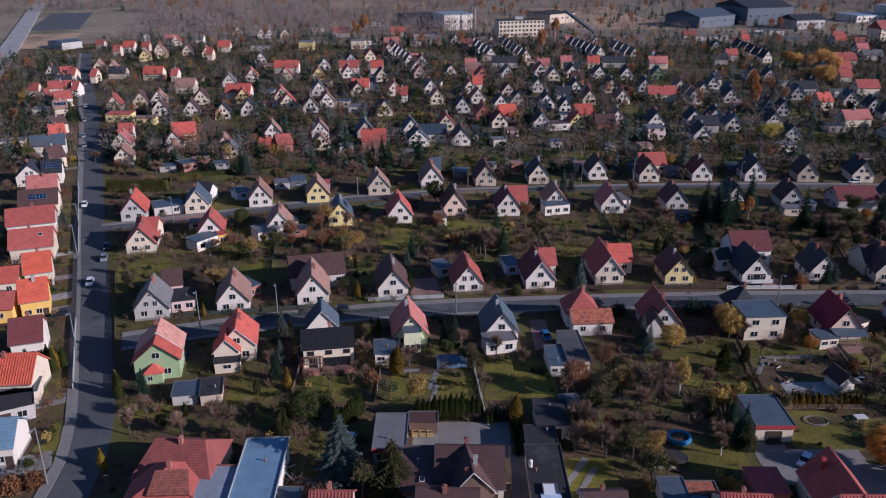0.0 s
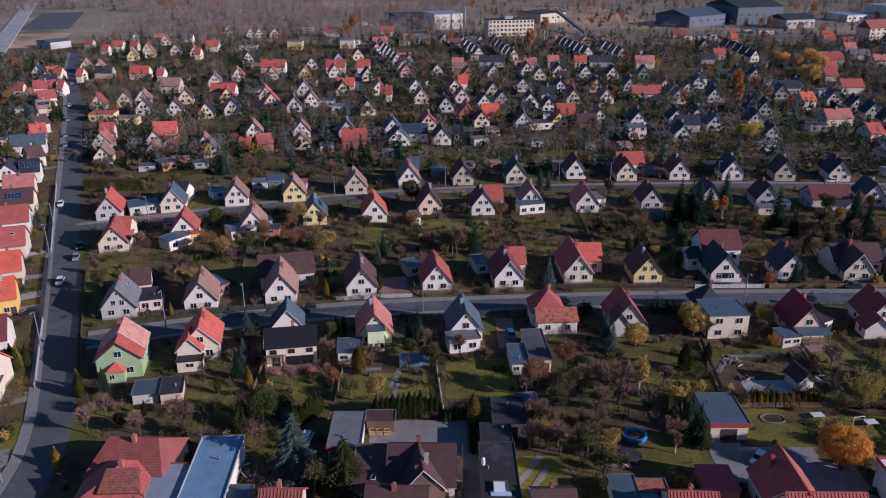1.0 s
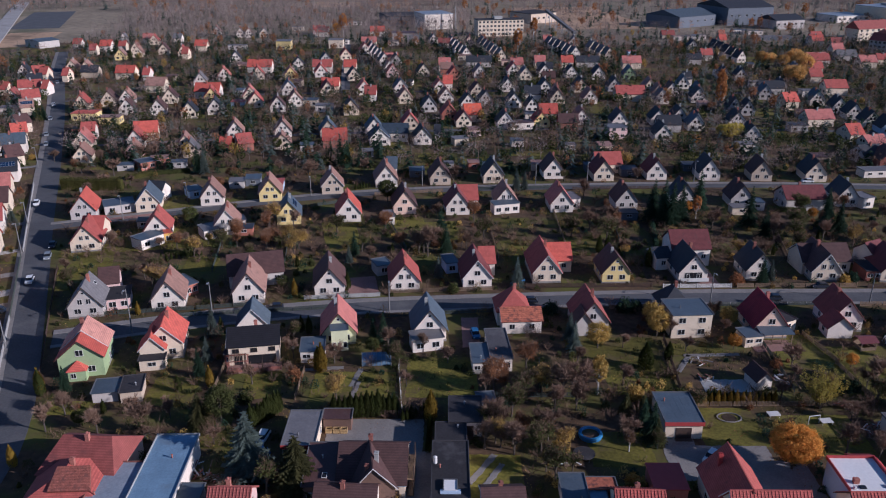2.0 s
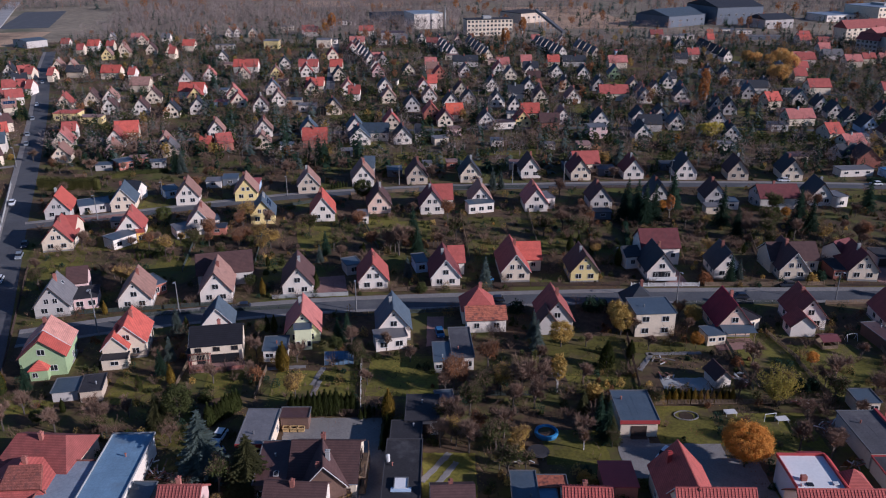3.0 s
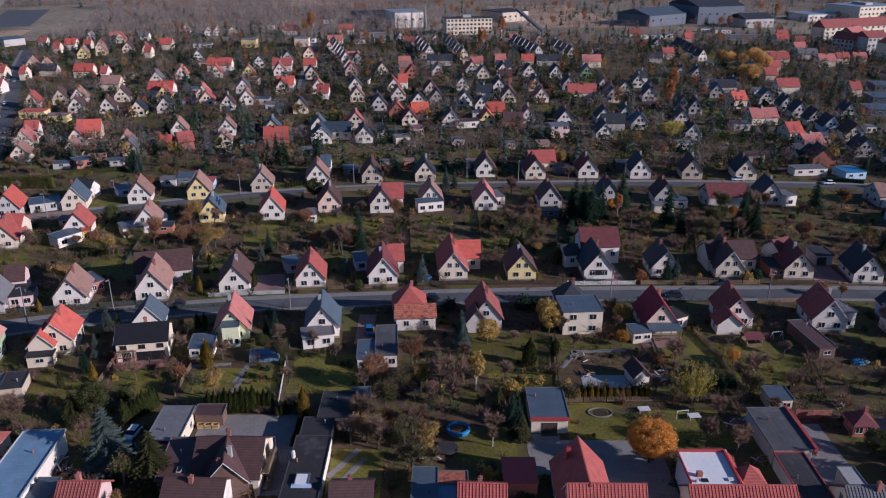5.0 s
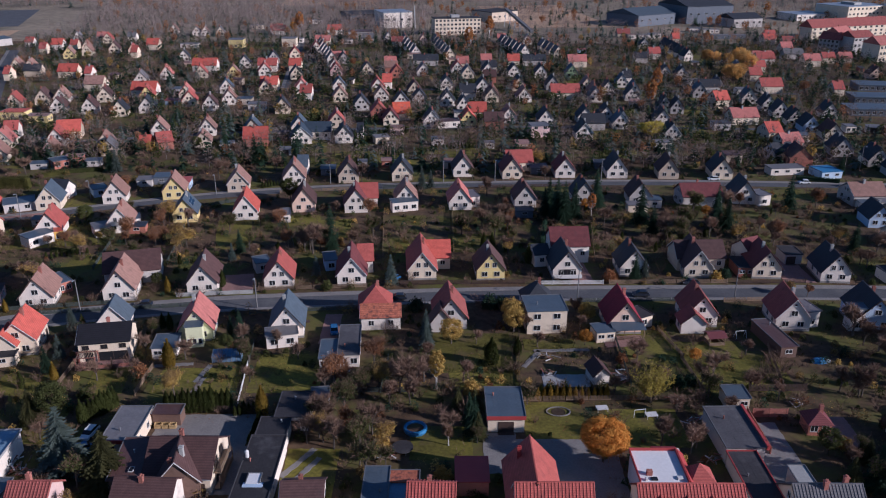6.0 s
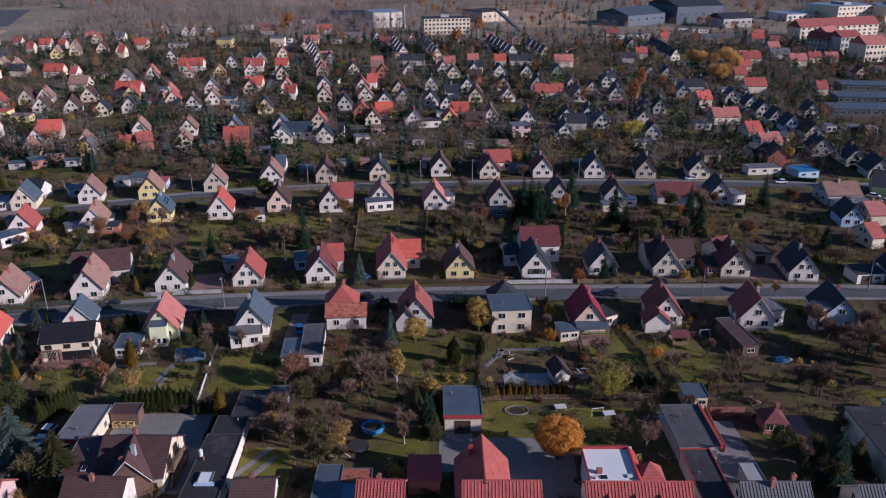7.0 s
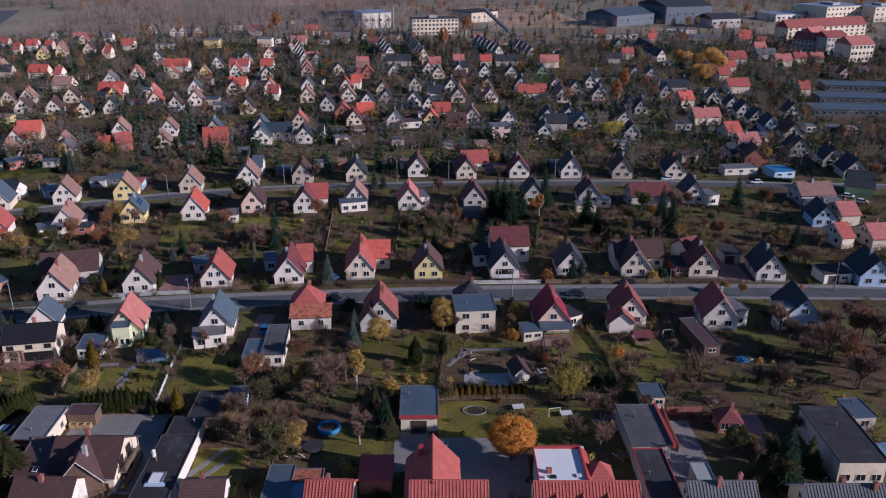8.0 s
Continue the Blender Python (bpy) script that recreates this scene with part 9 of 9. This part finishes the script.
plant_clear('bare', 145.2, 134.3, 1.50)
plant_clear('bare', 128.2, 132.2, 1.17)
plant_clear('bare', 148.8, 157.2, 1.31)
plant_clear('bare', 147.9, 154.4, 1.37)
plant_clear('bare', 157.3, 151.6, 1.60)
plant_clear('rust', 147.8, 142.2, 1.19)
plant_clear('bare', 157.3, 156.3, 1.12)
plant_clear('bare', 153.4, 154.7, 1.14)
plant_clear('sparse', 114.7, 112.9, 0.65)
plant_clear('bare', 123.5, 119.2, 0.72)
plant_clear('bare', 112.0, 110.8, 0.54)
plant_clear('green', 117.8, 120.5, 0.64)
plant_clear('pine', 119.4, 111.6, 0.54)
plant_clear('bare', 119.4, 117.0, 0.52)
plant_clear('green', 121.1, 115.4, 0.65)
plant_clear('sparse', 119.5, 108.0, 0.79)
plant_clear('bare', 121.1, 117.4, 0.89)
plant_clear('sparse', 117.8, 116.4, 0.67)
plant_clear('pine', 127.5, 117.1, 0.52)
plant_clear('bare', 116.6, 111.1, 0.67)

# ---- planting between the houses ----
RS = random.Random(11)


HOUSE_XYR = np.array(HOUSES)


def clear_of(x, y, r=1.2):
    return bool((np.hypot(HOUSE_XYR[:, 0] - x, HOUSE_XYR[:, 1] - y) > HOUSE_XYR[:, 2] + r).all()) and not on_road(x, y)


def scatter(n, y0, y1, kinds, low, high):
    made = tries = 0
    while made < n and tries < n * 12:
        tries += 1
        y = math.sqrt(RS.uniform(y0 * y0, y1 * y1))
        x = RS.uniform(-0.60 * y - 8, 0.60 * y + 72)
        if clear_of(x, y) and clear_of(x, y + 5, -0.5):
            kind = RS.choices([k for k, _ in kinds], [w for _, w in kinds])[0]
            plant(kind, x, y, RS.uniform(low, high) * (1.5 if "shrub" in kind else 1.0), rr=RS)
            made += 1


MIX = [("bare", 44), ("sparse", 12), ("gold", 7), ("rust", 9), ("green", 3), ("spruce", 7), ("thuja", 6), ("evershrub", 2), ("blue", 3)]
scatter(92, 95, 215, [("bare", 48), ("sparse", 14), ("gold", 10), ("rust", 8), ("thuja", 4), ("shrub", 8)], 0.65, 1.15)
scatter(58, 200, 300, MIX, 0.7, 1.25)


def loose(kind, vs, fs, p, h, rr):
    """One light far tree or bush at p, added to the lists."""
    if kind == "twigs":
        sliver(vs, fs, p, Vector((0, 0, h * 0.6)), Vector((0.12, 0, 0)))
        wide = rr.uniform(0.30, 0.46)
        for k in range(112):
            d = rnd(rr)
            q = rr.uniform(0.3, 1.0)
            c = p + Vector((d.x * h * wide * q, d.y * h * wide * q, h * 0.56 + d.z * h * 0.36 * q))
            way = (Vector((d.x, d.y, d.z * 0.6 + 0.5)).normalized() + rnd(rr) * 0.5) * h * rr.uniform(0.07, 0.13)
            sliver(vs, fs, c, way, way.cross(rnd(rr)).normalized() * rr.uniform(0.05, 0.09))
    elif kind == "needles":
        for k in range(54):
            f = rr.random() ** 1.3
            a = rr.random() * math.tau
            r = h * 0.24 * (1 - f) + 0.1
            out = Vector((math.cos(a), math.sin(a), 0))
            c = p + Vector((0, 0, h * (0.08 + 0.88 * f)))
            sliver(vs, fs, c + out * r * 0.2, out * r - Vector((0, 0, r * 0.4)), Vector((-out.y, out.x, 0)) * r * 0.35)
    elif kind == "crown":
        for k in range(150):
            d = rnd(rr)
            q = rr.uniform(0.4, 1.05)
            c = p + Vector((d.x * h * 0.3 * q, d.y * h * 0.3 * q, h * 0.58 + d.z * h * 0.4 * q))
            a = rnd(rr)
            quad(vs, fs, c, a * h * 0.036, a.cross(rnd(rr)).normalized() * h * 0.036)
    else:
        for k in range(70):
            d = rnd(rr)
            c = p + Vector((d.x * h * 0.33, d.y * h * 0.33, h * 0.55 + d.z * h * 0.38)) * 1.0
            a = rnd(rr)
            quad(vs, fs, c, a * h * 0.055, a.cross(rnd(rr)).normalized() * h * 0.055)


def far_planting(name, kind, n, y0, y1, h0, h1, material, label, seed, side=0.62):
    rr = random.Random(seed)
    vs, fs = [], []
    made = tries = 0
    while made < n and tries < n * 14:
        tries += 1
        y = rr.uniform(y0, y1)
        x = rr.uniform(-side * y - 8, side * y + 72)
        if clear_of(x, y, 0.6) and noise.noise(Vector((x * 0.03, y * 0.03, seed))) > rr.uniform(-0.6, 0.25):
            loose(kind, vs, fs, Vector((x, y, 0)), rr.uniform(h0, h1), rr)
            made += 1
    tagged(new(name, raw(name, vs, fs, material)), label, "trees", kind="stuff")


far_planting("far_trees", "twigs", 1700, 285, 640, 4, 10.5, TWIG, "leafless brown garden trees between the far houses", 21)
far_planting("far_grey_trees", "twigs", 1100, 285, 700, 4.5, 11, WOODTWIG, "leafless garden trees, greyed for haze, between the far houses", 27)
far_planting("far_conifers", "needles", 1500, 285, 690, 4, 13, NEEDLE, "dark conifers between the far houses", 22)
# Blue needle colour on these conifers stands for distance haze.
far_planting("far_blue_spruces", "needles", 800, 285, 690, 4, 12, NEEDLE_BLUE, "conifers tinted silver-blue for haze between the far houses", 26)
far_planting("far_bushes", "leaves", 2300, 285, 660, 1.8, 5.5, LEAF_GREEN, "dull green bushes between the far houses", 23)
far_planting("far_rust_trees", "crown", 150, 290, 680, 3, 8, LEAF_RUST, "rust-brown trees between the far houses", 24)
far_planting("far_gold_trees", "crown", 110, 300, 700, 3, 7, LEAF_GOLD, "golden trees between the far houses", 25)
far_planting("edge_trees", "twigs", 1300, 600, 900, 5, 12, WOODTWIG, "leafless trees at the edge of the settlement", 28)
far_planting("edge_conifers", "needles", 450, 600, 880, 5, 13, NEEDLE, "dark conifers at the edge of the settlement", 29)
far_planting("edge_rust_trees", "crown", 120, 600, 900, 5, 11, LEAF_RUST, "rust-brown trees at the edge of the settlement", 30)
far_planting("wood_edge_trees", "twigs", 900, 860, 1300, 8, 16, WOODTWIG, "tall leafless trees in the woods beyond the houses", 31)
far_planting("wood_rust_trees", "crown", 170, 860, 1300, 7, 15, LEAF_AMBER, "amber-leaved trees in the woods beyond the houses", 32)
far_planting("wood_conifers", "needles", 420, 860, 1300, 8, 17, NEEDLE_BLUE, "grey-green conifers in the woods beyond the houses", 33)
RL = random.Random(77)
for i in range(60):
    y = RL.uniform(285, 600)
    x = RL.uniform(-0.58 * y, 0.58 * y + 64)
    if not on_road(x, y, 6):
        surface("lawn", x, y, RL.uniform(-10, 10), RL.uniform(7, 16), RL.uniform(6, 14), LAWN, "short green autumn lawn in a garden", "lawn", 0.02 + (i % 13) * 0.004)


def thicket(name, n, y0, y1, h0, h1, material, label, seed, leafy):
    """Bushes and saplings, one mesh: fine stems fanning from the ground, or loose leaves."""
    rr = random.Random(seed)
    vs, fs = [], []
    made = tries = 0
    while made < n and tries < n * 10:
        tries += 1
        y = rr.uniform(y0, y1)
        x = rr.uniform(-0.60 * y - 8, 0.60 * y + 72)
        if noise.noise(Vector((x * 0.05, y * 0.05, seed))) < -0.12 or not clear_of(x, y, 0.0):
            continue
        made += 1
        h = rr.uniform(h0, h1)
        p = Vector((x, y, 0))
        for k in range(128):
            d = rnd(rr)
            d.z = abs(d.z)
            if leafy:
                q = rr.uniform(0.5, 1.0)
                a = rnd(rr)
                quad(vs, fs, p + Vector((d.x * h * 0.5, d.y * h * 0.5, d.z * h * 0.9)) * q, a * rr.uniform(0.06, 0.13), a.cross(rnd(rr)).normalized() * rr.uniform(0.05, 0.11))
            else:
                q = rr.random()
                c = p + Vector((d.x * h * 0.35 * q, d.y * h * 0.35 * q, h * 0.55 * q))
                way = Vector((d.x, d.y, 0.5 + d.z)).normalized() * h * rr.uniform(0.2, 0.42)
                sliver(vs, fs, c, way, way.cross(rnd(rr)).normalized() * rr.uniform(0.02, 0.035))
    tagged(new(name, raw(name, vs, fs, material)), label, "bushes", kind="stuff")


thicket("bare_bushes", 800, 92, 300, 1.5, 4.8, TWIG, "bare brown bushes and saplings in the gardens", 41, False)
thicket("dull_bushes", 620, 92, 300, 0.8, 2.2, LEAF_GREEN, "dull green bushes in the gardens", 42, True)
thicket("evergreen_bushes", 340, 92, 300, 1.0, 2.8, NEEDLE, "dark evergreen bushes in the gardens", 43, True)
thicket("rusty_bushes", 110, 92, 300, 0.8, 2.2, LEAF_RUST, "rusty bushes in the gardens", 44, True)
thicket("olive_bushes", 190, 92, 290, 1.2, 3.4, LEAF_OLIVE, "olive-brown half-bare bushes in the gardens", 46, True)
thicket("golden_bushes", 110, 92, 300, 0.8, 2.5, LEAF_GOLD, "golden bushes in the gardens", 45, True)


thicket("orchard_brush", 260, 198, 244, 1.5, 4.6, TWIG, "bare brown orchard brush behind the houses", 47, False)
thicket("orchard_bushes", 170, 198, 244, 0.9, 2.4, LEAF_GREEN, "dull green orchard bushes behind the houses", 48, True)
thicket("orchard_olive_bushes", 90, 198, 244, 1.2, 3.2, LEAF_OLIVE, "olive-brown orchard bushes behind the houses", 49, True)


def undergrowth(name, n, y0, y1, material, label, seed, h0, h1, wide):
    """Low tufts and stems all over the gardens."""
    rr = random.Random(seed)
    vs, fs = [], []
    for i in range(n):
        y = rr.uniform(y0, y1)
        x = rr.uniform(-0.60 * y - 8, 0.60 * y + 72)
        if noise.noise(Vector((x * 0.06, y * 0.06, seed))) < -0.05 or on_road(x, y, 0.2) or not clear_of(x, y, -0.5):
            continue
        for k in range(8):
            c = Vector((x + rr.gauss(0, 0.5), y + rr.gauss(0, 0.5), 0.02))
            d = rnd(rr)
            way = Vector((d.x * 0.6, d.y * 0.6, 1)).normalized() * rr.uniform(h0, h1)
            sliver(vs, fs, c, way, way.cross(rnd(rr)).normalized() * wide)
    tagged(new(name, raw(name, vs, fs, material)), label, "undergrowth", kind="stuff")


undergrowth("dry_undergrowth", 5200, 92, 300, TWIG, "dry brown stems and brush in the gardens", 31, 0.4, 1.5, 0.045)
undergrowth("green_undergrowth", 3600, 92, 300, LEAF_GREEN, "low green tufts in the gardens", 32, 0.25, 0.9, 0.09)


def fallen(name, n, y0, y1, material, label, seed):
    """Fallen leaves lying in drifts."""
    rr = random.Random(seed)
    vs, fs = [], []
    for i in range(n):
        y = rr.uniform(y0, y1)
        x = rr.uniform(-0.60 * y - 8, 0.60 * y + 72)
        if noise.noise(Vector((x * 0.09, y * 0.09, seed))) < 0.1 or on_road(x, y, 0.2) or not clear_of(x, y, -0.5):
            continue
        for k in range(9):
            a = rr.random() * math.tau
            s = rr.uniform(0.03, 0.08)
            quad(vs, fs, Vector((x + rr.gauss(0, 0.8), y + rr.gauss(0, 0.8), 0.09)), Vector((math.cos(a) * s, math.sin(a) * s, 0.03)), Vector((-math.sin(a) * s, math.cos(a) * s, 0.02)))
    tagged(new(name, raw(name, vs, fs, material)), label, "fallen leaves", kind="stuff")


fallen("fallen_leaves", 6000, 92, 230, LEAF_RUST, "rust-brown fallen leaves under the garden trees", 51)
fallen("fallen_golden_leaves", 3000, 92, 230, LEAF_GOLD, "golden fallen leaves under the garden trees", 52)


def wood(name, n, x0, x1, y0, y1, h0, h1, material, label, seed):
    """A far leafless wood: many thin stems and twig sprays in one mesh."""
    rr = random.Random(seed)
    vs, fs = [], []
    for i in range(n):
        x, y, h = rr.uniform(x0, x1), rr.uniform(y0, y1), rr.uniform(h0, h1)
        if noise.noise(Vector((x * 0.012, y * 0.012, 7))) < -0.18 or not clear_of(x, y, 2):
            continue
        b = Vector((x, y, 0))
        sliver(vs, fs, b, Vector((rr.uniform(-0.6, 0.6), 0, h * 0.9)), Vector((0.16, 0, 0)))
        for k in range(34):
            d = rnd(rr)
            q = rr.uniform(0.2, 1.0)
            c = b + Vector((d.x * h * 0.2 * q, d.y * h * 0.2 * q, h * (0.56 + d.z * 0.36 * q)))
            way = (Vector((d.x, d.y, abs(d.z) + 0.5)).normalized() + rnd(rr) * 0.5) * h * rr.uniform(0.07, 0.15)
            sliver(vs, fs, c, way, way.cross(rnd(rr)).normalized() * rr.uniform(0.07, 0.2))
    tagged(new(name, raw(name, vs, fs, material)), label, "wood", kind="stuff")


wood("wood", 6800, -680, 30, 660, 1200, 10, 19, WOODTWIG, "leafless brown wood behind the settlement", 3)
wood("wood", 3800, 30, 760, 900, 1300, 9, 17, WOODTWIG, "leafless brown wood behind the works", 4)
wood("rusty_wood", 420, -640, 620, 620, 1000, 7, 13, LEAF_RUST, "rusty brown trees scattered through the wood", 6)
